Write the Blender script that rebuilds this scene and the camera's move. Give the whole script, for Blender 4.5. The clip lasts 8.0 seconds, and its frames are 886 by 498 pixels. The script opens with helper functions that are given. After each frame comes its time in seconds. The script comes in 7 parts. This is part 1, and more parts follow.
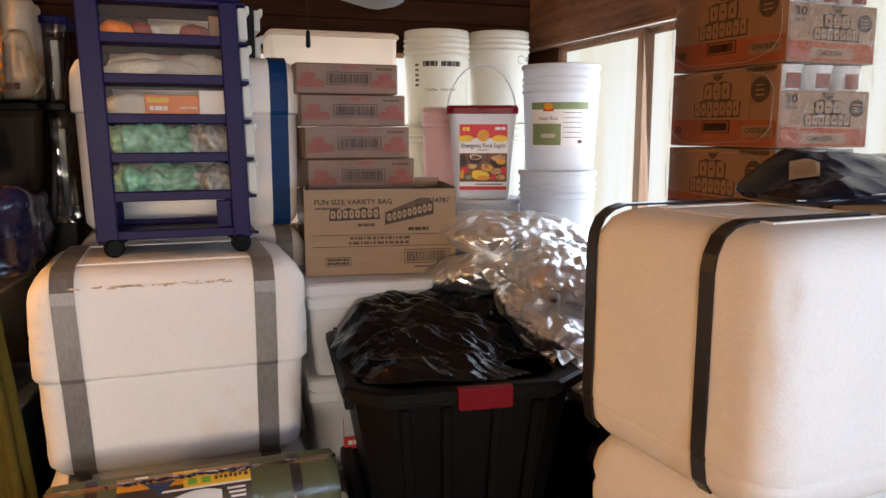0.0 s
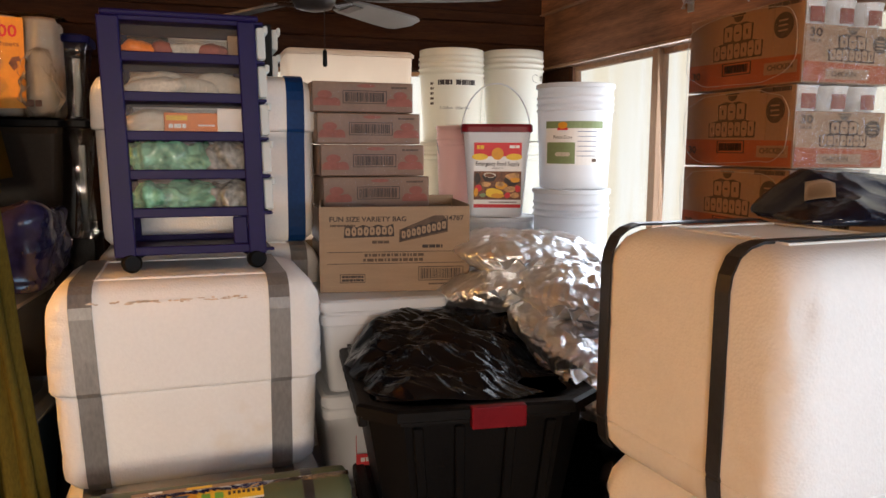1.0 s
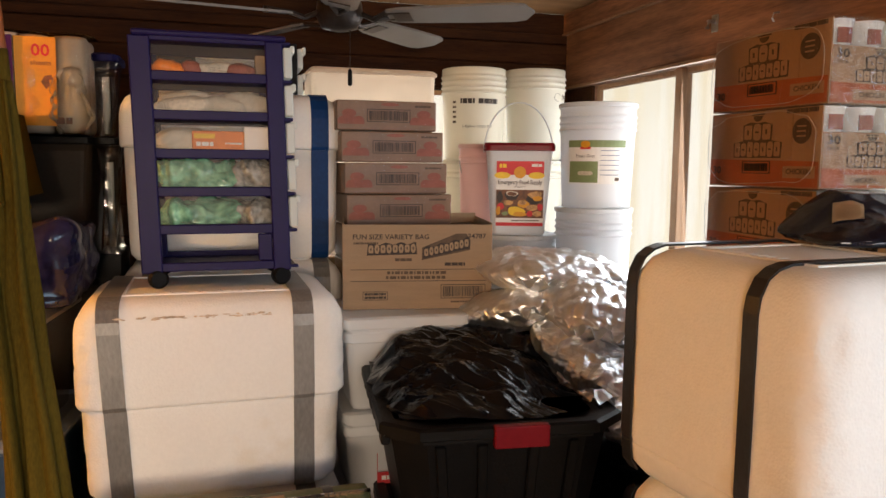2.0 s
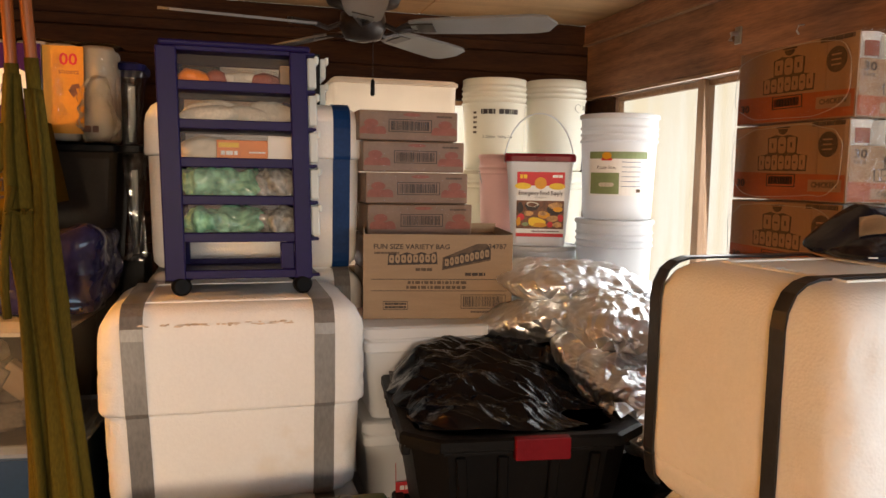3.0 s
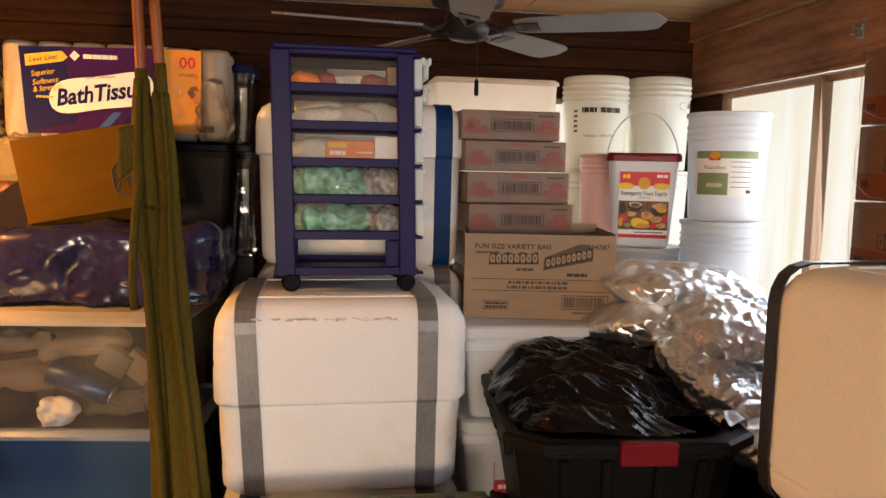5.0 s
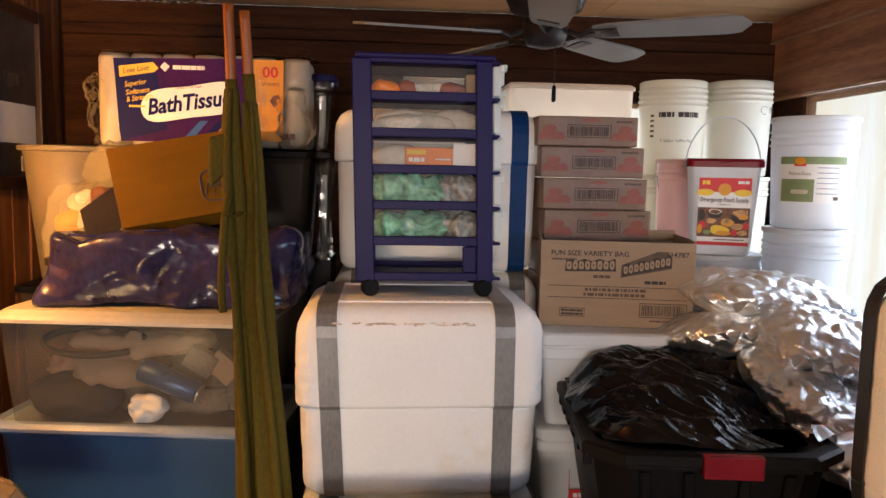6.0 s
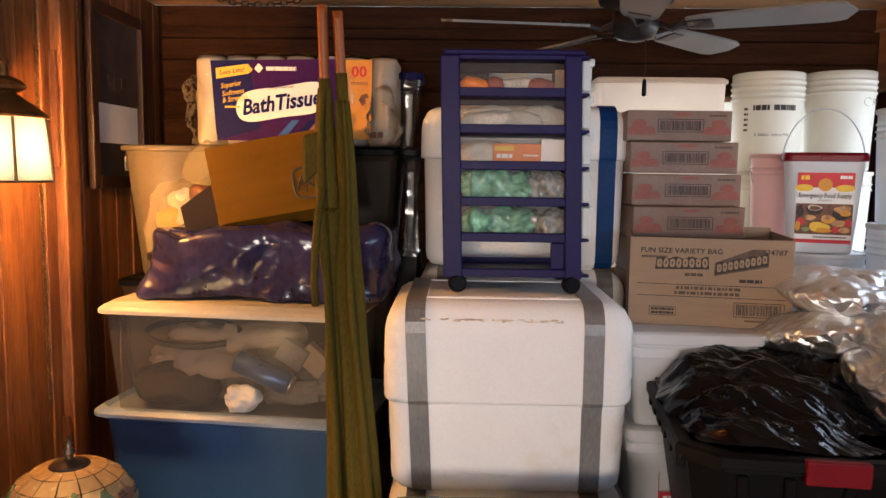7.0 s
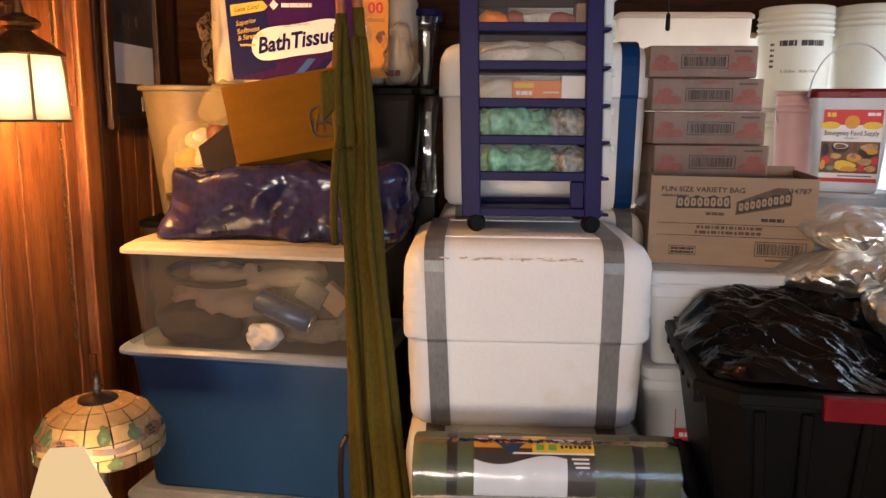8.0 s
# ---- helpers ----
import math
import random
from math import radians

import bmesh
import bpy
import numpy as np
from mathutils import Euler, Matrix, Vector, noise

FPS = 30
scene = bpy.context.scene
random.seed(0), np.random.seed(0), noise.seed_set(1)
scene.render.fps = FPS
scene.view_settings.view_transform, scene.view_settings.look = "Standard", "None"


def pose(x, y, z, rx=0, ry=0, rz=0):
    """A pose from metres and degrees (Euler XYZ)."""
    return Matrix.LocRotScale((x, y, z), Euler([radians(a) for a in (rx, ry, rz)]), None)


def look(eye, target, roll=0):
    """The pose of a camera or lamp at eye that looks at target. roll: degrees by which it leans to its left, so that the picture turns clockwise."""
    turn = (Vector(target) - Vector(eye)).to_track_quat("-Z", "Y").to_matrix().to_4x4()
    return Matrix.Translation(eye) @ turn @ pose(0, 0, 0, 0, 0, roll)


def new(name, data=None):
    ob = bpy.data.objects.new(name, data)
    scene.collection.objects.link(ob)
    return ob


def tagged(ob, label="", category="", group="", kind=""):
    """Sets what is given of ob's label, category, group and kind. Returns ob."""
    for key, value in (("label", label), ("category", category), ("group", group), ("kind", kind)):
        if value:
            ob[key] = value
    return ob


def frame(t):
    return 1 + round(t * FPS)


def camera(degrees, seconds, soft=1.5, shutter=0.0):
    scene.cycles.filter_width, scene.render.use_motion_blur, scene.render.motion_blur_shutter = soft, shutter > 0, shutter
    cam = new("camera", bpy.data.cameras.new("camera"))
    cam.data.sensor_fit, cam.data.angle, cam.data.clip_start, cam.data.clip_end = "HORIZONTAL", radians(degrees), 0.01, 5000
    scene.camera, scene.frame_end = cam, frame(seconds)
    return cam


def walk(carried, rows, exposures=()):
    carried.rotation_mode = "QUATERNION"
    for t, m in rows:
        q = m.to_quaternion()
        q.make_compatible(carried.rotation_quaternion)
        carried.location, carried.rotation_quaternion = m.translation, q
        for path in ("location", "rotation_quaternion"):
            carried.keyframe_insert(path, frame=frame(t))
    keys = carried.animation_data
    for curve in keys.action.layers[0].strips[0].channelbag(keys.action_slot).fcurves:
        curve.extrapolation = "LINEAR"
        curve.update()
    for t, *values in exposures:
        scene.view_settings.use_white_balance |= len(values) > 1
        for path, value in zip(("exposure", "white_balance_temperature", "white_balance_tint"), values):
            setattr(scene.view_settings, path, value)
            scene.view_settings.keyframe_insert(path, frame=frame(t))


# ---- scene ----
cam = camera(60.31, 8.0)
PATH = [
    (0, (0.1248, -0.0247, 1.5834), (0.7664, 1.8451, 1.2801), -0.01),
    (0.5, (0.1227, -0.0260, 1.5892), (0.7565, 1.8494, 1.3042), 0.14),
    (1, (0.1180, -0.0304, 1.5885), (0.7302, 1.8557, 1.3277), 0.26),
    (1.5, (0.1094, -0.0309, 1.5916), (0.6970, 1.8660, 1.3533), 0.36),
    (3, (0.0839, -0.0278, 1.5977), (0.6142, 1.8908, 1.4028), 0.96),
    (3.5, (0.0742, -0.0272, 1.6008), (0.5704, 1.9002, 1.4035), 1.15),
    (4, (0.0652, -0.0274, 1.6029), (0.5092, 1.9124, 1.4033), 1.18),
    (4.5, (0.0535, -0.0221, 1.6016), (0.4288, 1.9318, 1.3979), 1.15),
    (6, (-0.0071, -0.0294, 1.6134), (0.1344, 1.9555, 1.4132), 1.12),
    (6.5, (-0.0283, -0.0316, 1.6097), (0.0036, 1.9589, 1.4173), 1.01),
    (7, (-0.0382, -0.0312, 1.6069), (-0.0992, 1.9571, 1.3993), 0.74),
    (7.5, (-0.0441, -0.0308, 1.6012), (-0.1463, 1.9493, 1.3389), 0.54),
    (8, (-0.0450, -0.0287, 1.5886), (-0.1465, 1.9377, 1.2378), 0.49),
]
walk(cam, [(t, look(eye, target, roll)) for t, eye, target, roll in PATH], ((0.0, 0.08, 5600, 10), (1.5, 0.08, 6100, 10), (3.5, 0.10, 6700, 10), (4.5, 0.10, 6350, 10), (6.0, 0.13, 5550, 10), (7.0, 0.18, 5400, 10), (8.0, 0.15, 5400, 10)))


# ---- world, lamps, exposure ----
def nodes_of(holder):
    holder.use_nodes = True
    tree = holder.node_tree
    tree.nodes.clear()
    return tree, tree.nodes, tree.links


world = bpy.data.worlds.new("daylight")
scene.world = world
wt, wn, wl = nodes_of(world)
sky = wn.new("ShaderNodeTexSky")
sky.sky_type, sky.sun_disc = "NISHITA", False
sky.sun_elevation, sky.sun_rotation = radians(35), radians(70)
wb = wn.new("ShaderNodeBackground")
wb.inputs["Strength"].default_value = 0.06
wo = wn.new("ShaderNodeOutputWorld")
wl.new(sky.outputs[0], wb.inputs[0])
wl.new(wb.outputs[0], wo.inputs[0])


def area_light(name, m, sx, sy, power, colour):
    d = bpy.data.lights.new(name, "AREA")
    d.shape, d.size, d.size_y, d.energy, d.color = "RECTANGLE", sx, sy, power, colour
    ob = new(name, d)
    ob.matrix_world = m
    return ob


def point_light(name, p, radius, power, colour):
    d = bpy.data.lights.new(name, "POINT")
    d.shadow_soft_size, d.energy, d.color = radius, power, colour
    ob = new(name, d)
    ob.location = p
    return ob


# daylight in the window openings of the right and back walls
area_light("window_light", look((1.86, 2.55, 1.45), (0.0, 2.5, 1.3)), 1.4, 1.1, 19, (0.94, 0.97, 1.0))
area_light("window_light_near", look((1.83, -1.05, 1.60), (0.7, 0.3, 1.30)), 2.4, 0.9, 30, (0.53, 0.77, 1.0))
area_light("window_light_back", look((0.85, 3.60, 1.45), (0.6, 1.0, 1.2)), 1.2, 0.9, 9, (1.0, 0.97, 0.93))
# warm fill lamp added behind the camera; no such source is known
area_light("added_warm_fill", look((-0.55, -5.12, 1.45), (0.3, 1.6, 1.1)), 1.7, 0.85, 210, (1.0, 0.77, 0.55))
point_light("lantern_bulb", (-1.345, 2.11, 1.65), 0.03, 60, (1.0, 0.42, 0.075))
point_light("shade_bulb", (-0.98, 1.50, 0.75), 0.03, 10, (1.0, 0.56, 0.20))


# ---- materials ----
def shader(name, base, rough=0.5, metal=0.0, vary=0.12, scale=6.0, grain=60.0, bump=0.15, stretch=(1, 1, 1),
           dark=None, spots=0.0, per_object=0.0, coat=0.0, bump_scale=None, bump_kind="noise", ior=1.45, dist=0.004):
    """A principled material with large and fine variation of its colour and relief."""
    m = bpy.data.materials.new(name)
    tree, n, l = nodes_of(m)
    out, p = n.new("ShaderNodeOutputMaterial"), n.new("ShaderNodeBsdfPrincipled")
    l.new(p.outputs[0], out.inputs[0])
    tc, mp = n.new("ShaderNodeTexCoord"), n.new("ShaderNodeMapping")
    mp.inputs["Scale"].default_value = stretch
    l.new(tc.outputs["Object"], mp.inputs[0])
    big, fine = n.new("ShaderNodeTexNoise"), n.new("ShaderNodeTexNoise")
    big.inputs["Scale"].default_value, big.inputs["Detail"].default_value = scale, 5
    fine.inputs["Scale"].default_value, fine.inputs["Detail"].default_value = grain, 4
    if per_object:
        oi, add = n.new("ShaderNodeObjectInfo"), n.new("ShaderNodeVectorMath")
        cx = n.new("ShaderNodeCombineXYZ")
        mul = n.new("ShaderNodeMath")
        mul.operation, mul.inputs[1].default_value = "MULTIPLY", 37.0
        l.new(oi.outputs["Random"], mul.inputs[0])
        for i in range(3):
            l.new(mul.outputs[0], cx.inputs[i])
        l.new(mp.outputs[0], add.inputs[0])
        l.new(cx.outputs[0], add.inputs[1])
        vec = add.outputs[0]
    else:
        vec = mp.outputs[0]
    l.new(vec, big.inputs["Vector"])
    l.new(vec, fine.inputs["Vector"])
    mixf = n.new("ShaderNodeMix")
    mixf.inputs[0].default_value = 0.4
    l.new(big.outputs[0], mixf.inputs[2])
    l.new(fine.outputs[0], mixf.inputs[3])
    ramp = n.new("ShaderNodeValToRGB")
    lo = dark if dark else tuple(c * (1 - 2 * vary) for c in base)
    hi = tuple(min(1, c * (1 + vary)) for c in base)
    ramp.color_ramp.elements[0].position, ramp.color_ramp.elements[1].position = 0.32, 0.66
    ramp.color_ramp.elements[0].color, ramp.color_ramp.elements[1].color = (*lo, 1), (*hi, 1)
    l.new(mixf.outputs[0], ramp.inputs[0])
    colour = ramp.outputs[0]
    if per_object:
        hsv = n.new("ShaderNodeHueSaturation")
        mr = n.new("ShaderNodeMapRange")
        mr.inputs[3].default_value, mr.inputs[4].default_value = 1 - per_object, 1 + per_object
        l.new(oi.outputs["Random"], mr.inputs[0])
        l.new(mr.outputs[0], hsv.inputs["Value"])
        l.new(colour, hsv.inputs["Color"])
        colour = hsv.outputs[0]
    if spots:
        st, sr, sm = n.new("ShaderNodeTexNoise"), n.new("ShaderNodeValToRGB"), n.new("ShaderNodeMix")
        st.inputs["Scale"].default_value, st.inputs["Detail"].default_value = scale * 0.7, 8
        sr.color_ramp.elements[0].position, sr.color_ramp.elements[1].position = 0.62, 0.72
        sm.data_type = "RGBA"
        sm.inputs[7].default_value = (*[c * (1 - spots) * k for c, k in zip(base, (1, 0.9, 0.75))], 1)
        l.new(vec, st.inputs["Vector"])
        l.new(st.outputs[0], sr.inputs[0])
        l.new(sr.outputs[0], sm.inputs[0])
        l.new(colour, sm.inputs[6])
        colour = sm.outputs[2]
    l.new(colour, p.inputs["Base Color"])
    p.inputs["Metallic"].default_value, p.inputs["IOR"].default_value = metal, ior
    p.inputs["Coat Weight"].default_value = coat
    rr = n.new("ShaderNodeMapRange")
    rr.inputs[3].default_value, rr.inputs[4].default_value = max(0.03, rough - 0.08), min(1, rough + 0.08)
    l.new(fine.outputs[0], rr.inputs[0])
    l.new(rr.outputs[0], p.inputs["Roughness"])
    if bump:
        b = n.new("ShaderNodeBump")
        b.inputs["Strength"].default_value, b.inputs["Distance"].default_value = bump, dist
        if bump_kind == "noise":
            src = n.new("ShaderNodeTexNoise")
            src.inputs["Detail"].default_value = 4
            h = src.outputs[0]
        else:
            src = n.new("ShaderNodeTexVoronoi")
            src.feature = "DISTANCE_TO_EDGE" if bump_kind == "cracks" else "F1"
            h = src.outputs["Distance"]
        src.inputs["Scale"].default_value = bump_scale or grain
        l.new(vec, src.inputs["Vector"])
        l.new(h, b.inputs["Height"])
        l.new(b.outputs[0], p.inputs["Normal"])
    return m


def see_through(name, base, clear=0.5, rough=0.2, glow=0.0, vary=0.08):
    """Thin clear or milky plastic: part of the light goes straight on, part is scattered through, the rest shines back."""
    m = bpy.data.materials.new(name)
    tree, n, l = nodes_of(m)
    out, p = n.new("ShaderNodeOutputMaterial"), n.new("ShaderNodeBsdfPrincipled")
    p.inputs["Roughness"].default_value, p.inputs["IOR"].default_value = rough, 1.28
    tex, ramp = n.new("ShaderNodeTexNoise"), n.new("ShaderNodeValToRGB")
    tex.inputs["Scale"].default_value = 7
    ramp.color_ramp.elements[0].color = (*[c * (1 - vary) for c in base], 1)
    ramp.color_ramp.elements[1].color = (*[min(1, c * (1 + vary)) for c in base], 1)
    tc = n.new("ShaderNodeTexCoord")
    l.new(tc.outputs["Object"], tex.inputs["Vector"])
    l.new(tex.outputs[0], ramp.inputs[0])
    l.new(ramp.outputs[0], p.inputs["Base Color"])
    last = p.outputs[0]
    if glow:
        tr, mx = n.new("ShaderNodeBsdfTranslucent"), n.new("ShaderNodeMixShader")
        l.new(ramp.outputs[0], tr.inputs[0])
        mx.inputs[0].default_value = glow
        l.new(last, mx.inputs[1])
        l.new(tr.outputs[0], mx.inputs[2])
        last = mx.outputs[0]
    if clear:
        tp, mx = n.new("ShaderNodeBsdfTransparent"), n.new("ShaderNodeMixShader")
        mx.inputs[0].default_value = clear
        l.new(last, mx.inputs[1])
        l.new(tp.outputs[0], mx.inputs[2])
        last = mx.outputs[0]
    l.new(last, out.inputs[0])
    return m


def film(name, tint=(1, 1, 1), rough=0.08, veil=0.03, crease=26.0, strength=0.9, ior=1.45):
    """Thin clear film: see-through but for its gloss, which creases catch."""
    m = bpy.data.materials.new(name)
    tree, n, l = nodes_of(m)
    out, tp, gl, mx = n.new("ShaderNodeOutputMaterial"), n.new("ShaderNodeBsdfTransparent"), n.new("ShaderNodeBsdfGlossy"), n.new("ShaderNodeMixShader")
    tp.inputs[0].default_value = (*tint, 1)
    gl.inputs["Roughness"].default_value = rough
    fr, mr, bp_, tx, tc = n.new("ShaderNodeFresnel"), n.new("ShaderNodeMapRange"), n.new("ShaderNodeBump"), n.new("ShaderNodeTexNoise"), n.new("ShaderNodeTexCoord")
    tx.inputs["Scale"].default_value, tx.inputs["Detail"].default_value, tx.inputs["Distortion"].default_value = crease, 3, 1.2
    bp_.inputs["Strength"].default_value, bp_.inputs["Distance"].default_value = strength, 0.02
    l.new(tc.outputs["Object"], tx.inputs["Vector"])
    l.new(tx.outputs[0], bp_.inputs["Height"])
    l.new(bp_.outputs[0], gl.inputs["Normal"])
    l.new(bp_.outputs[0], fr.inputs["Normal"])
    fr.inputs[0].default_value = ior
    mr.inputs[3].default_value, mr.inputs[4].default_value = veil, 1.0
    l.new(fr.outputs[0], mr.inputs[0])
    l.new(mr.outputs[0], mx.inputs[0])
    l.new(tp.outputs[0], mx.inputs[1])
    l.new(gl.outputs[0], mx.inputs[2])
    l.new(mx.outputs[0], out.inputs[0])
    return m


def glowing(name, colour, strength, edge=None):
    m = bpy.data.materials.new(name)
    tree, n, l = nodes_of(m)
    out, e = n.new("ShaderNodeOutputMaterial"), n.new("ShaderNodeEmission")
    e.inputs[0].default_value, e.inputs[1].default_value = (*colour, 1), strength
    l.new(e.outputs[0], out.inputs[0])
    return m


FOAM = shader("foam", (0.80, 0.79, 0.77), 0.75, vary=0.03, scale=3, grain=90, bump=0.25, bump_kind="cells", bump_scale=160, spots=0.10, dist=0.003)
DUCT = shader("duct_tape", (0.20, 0.195, 0.19), 0.40, metal=0.3, vary=0.18, scale=9, grain=120, bump=0.2, stretch=(1, 1, 0.4))
BLACK_TAPE = shader("black_tape", (0.018, 0.018, 0.02), 0.35, vary=0.2, scale=8, grain=80, bump=0.15)
BLUE_TAPE = shader("blue_tape", (0.006, 0.032, 0.12), 0.45, ior=1.2, vary=0.15, scale=8, grain=80, bump=0.15)
PURPLE = shader("purple_plastic", (0.010, 0.0065, 0.060), 0.42, ior=1.22, vary=0.10, scale=5, grain=70, bump=0.05)
BLACK = shader("black_plastic", (0.0045, 0.0043, 0.0045), 0.42, ior=1.2, vary=0.25, scale=5, grain=140, bump=0.25)
DARK_GREY = shader("dark_grey_plastic", (0.036, 0.026, 0.016), 0.5, ior=1.3, vary=0.15, scale=5, grain=80, bump=0.1)
BLUE = shader("blue_plastic", (0.016, 0.055, 0.135), 0.42, vary=0.10, scale=4, grain=70, bump=0.08)
RED = shader("red_plastic", (0.15, 0.005, 0.011), 0.35, ior=1.25, vary=0.10, scale=8, grain=70, bump=0.06)
LID_GREY = shader("pale_lid", (0.15, 0.20, 0.30), 0.4, vary=0.08, scale=5, grain=60, bump=0.05)
LID_CREAM = shader("cream_lid", (0.36, 0.33, 0.28), 0.4, vary=0.06, scale=5, grain=60, bump=0.05)
BEIGE = shader("beige_plastic", (0.19, 0.145, 0.080), 0.45, vary=0.08, scale=5, grain=60, bump=0.06)
MILKY = see_through("milky_pail", (0.72, 0.68, 0.57), 0.0, 0.42, glow=0.40, vary=0.04)
TUB_WHITE = see_through("white_tub_plastic", (0.86, 0.88, 0.90), 0.0, 0.36, glow=0.3, vary=0.03)
PAIL_WHITE = see_through("white_pail", (0.74, 0.75, 0.76), 0.0, 0.38, glow=0.3, vary=0.03)
MILKY_BIN = see_through("milky_bin", (0.86, 0.77, 0.66), 0.05, 0.42, glow=0.65, vary=0.08)
PINK = see_through("pink_pail", (0.80, 0.58, 0.54), 0.0, 0.4, glow=0.4)
CLEAR = see_through("clear_plastic", (0.17, 0.152, 0.128), 0.72, 0.22)
CLEAR_COOL = film("clear_cool", (0.90, 0.93, 0.94), 0.10, 0.10, 9.0, 0.5)
DRAWER = see_through("drawer_plastic", (0.30, 0.27, 0.235), 0.92, 0.24, vary=0.25)
DRAWER_FRONT = see_through("drawer_front", (0.80, 0.84, 0.82), 0.10, 0.35, glow=0.4)
FILM = film("film_wrap")
CASE_FILM = film("case_film", (0.95, 0.93, 0.92), rough=0.13, veil=0.0, crease=11.0, strength=0.35, ior=1.12)
FILM_SOFT = film("soft_film", rough=0.12, veil=0.02, crease=7.0, strength=0.25)
BAG_FILM = see_through("bag_film", (0.80, 0.64, 0.34), 0.70, 0.07, glow=0.30, vary=0.3)
PACK_FILM = film("pack_film", (0.95, 0.92, 0.86), rough=0.10, veil=0.012, crease=18.0, strength=0.55, ior=1.34)
CRINKLE = film("crinkled_clear", (0.98, 0.98, 0.97), rough=0.06, veil=0.0, crease=30.0, strength=0.3, ior=1.22)
STAIN = shader("brown_stain", (0.66, 0.52, 0.39), 0.8, vary=0.3, scale=40, grain=120, bump=0.1)
GLASS = see_through("window_glass", (0.9, 0.9, 0.9), 0.93, 0.04)
CARD = shader("cardboard", (0.42, 0.29, 0.17), 0.8, vary=0.08, scale=6, grain=120, bump=0.12, stretch=(1, 1, 6))
CARD_PALE = shader("pale_cardboard", (0.31, 0.215, 0.135), 0.8, vary=0.06, scale=6, grain=120, bump=0.10, stretch=(1, 1, 6))
# cardboard for insides and gaps, with the shade there put into its colour
CARD_SHADED = shader("shaded_cardboard", (0.12, 0.075, 0.04), 0.85, vary=0.12, scale=6, grain=90, bump=0.15)
CARD_GOLD = shader("tan_cardboard", (0.100, 0.048, 0.0025), 0.75, ior=1.12, vary=0.10, scale=5, grain=120, bump=0.12, stretch=(1, 1, 5))
CASE_CARD = shader("case_cardboard", (0.215, 0.130, 0.080), 0.45, vary=0.10, scale=7, grain=100, bump=0.12)
NOODLE_CARD = shader("noodle_cardboard", (0.34, 0.21, 0.12), 0.55, vary=0.06, scale=6, grain=100, bump=0.1)
PACKET_ORANGE = shader("packet_orange", (0.72, 0.21, 0.035), 0.5, vary=0.10, scale=9, grain=100, bump=0.05)
ORANGE_INK = shader("orange_ink", (0.37, 0.100, 0.036), 0.6, vary=0.10, scale=9, grain=100, bump=0.05)
CORAL_INK = shader("coral_ink", (0.27, 0.088, 0.058), 0.6, vary=0.12, scale=12, grain=90, bump=0.05)
INK = shader("ink", (0.045, 0.033, 0.028), 0.7, vary=0.15, scale=20, grain=120, bump=0.0)
INK_SOFT = shader("faded_ink", (0.105, 0.070, 0.047), 0.75, vary=0.2, scale=30, grain=150, bump=0.0)
TISSUE = shader("tissue_paper", (0.56, 0.51, 0.43), 0.9, vary=0.06, scale=8, grain=80, bump=0.08)
PAPER = shader("label_paper", (0.78, 0.76, 0.72), 0.5, vary=0.04, scale=8, grain=80, bump=0.03)
RED_INK = shader("red_ink", (0.55, 0.02, 0.025), 0.5, vary=0.08, scale=9, grain=80, bump=0.0)
YELLOW_INK = shader("yellow_ink", (0.75, 0.48, 0.02), 0.5, vary=0.08, scale=9, grain=80, bump=0.0)
AMBER_INK = shader("amber_ink", (0.62, 0.27, 0.006), 0.5, vary=0.08, scale=9, grain=80, bump=0.0)
GREEN_INK = shader("green_ink", (0.20, 0.25, 0.11), 0.5, vary=0.10, scale=9, grain=80, bump=0.0)
GREEN_DOT = shader("green_dot_ink", (0.16, 0.42, 0.05), 0.5, vary=0.10, scale=9, grain=80, bump=0.0)
NAVY_INK = shader("navy_ink", (0.012, 0.012, 0.075), 0.5, ior=1.15, vary=0.10, scale=9, grain=80, bump=0.0)
VIOLET_INK = shader("violet_ink", (0.040, 0.008, 0.075), 0.5, ior=1.15, vary=0.15, scale=9, grain=80, bump=0.0)
TAN_FOOD = shader("bread_print", (0.52, 0.27, 0.09), 0.5, vary=0.35, scale=40, grain=120, bump=0.0)
BROWN_INK = shader("brown_ink", (0.16, 0.06, 0.025), 0.5, vary=0.3, scale=30, grain=120, bump=0.0)
FOIL = shader("silver_foil", (0.84, 0.86, 0.89), 0.36, metal=1.0, vary=0.05, scale=12, grain=40, bump=0.25, bump_kind="noise", bump_scale=60, stretch=(2.0, 1, 1), dist=0.003)
TRASH = shader("black_film", (0.0026, 0.0030, 0.0044), 0.10, ior=1.34, vary=0.2, scale=9, grain=60, bump=0.08, bump_scale=30, stretch=(1, 2.2, 1), dist=0.004)
NAVY_FILM = shader("navy_film", (0.020, 0.018, 0.062), 0.19, coat=0.2, vary=0.35, scale=6, grain=40, bump=0.15, bump_scale=18, stretch=(1.6, 1, 1), dist=0.005)
BAG_BLACK = shader("woven_black", (0.007, 0.010, 0.022), 0.15, ior=1.45, vary=0.3, scale=8, grain=60, bump=0.5, bump_kind="cells", bump_scale=16, dist=0.010)
OLIVE = shader("olive_canvas", (0.080, 0.058, 0.009), 0.9, ior=1.15, vary=0.25, scale=5, grain=220, bump=0.3, stretch=(1, 1, 0.3))
MAT_GREEN = shader("green_mat", (0.085, 0.105, 0.05), 0.55, vary=0.15, scale=6, grain=180, bump=0.2)
POLE_WOOD = shader("pole_wood", (0.25, 0.068, 0.010), 0.45, vary=0.15, scale=6, grain=40, bump=0.08, stretch=(6, 6, 0.6))
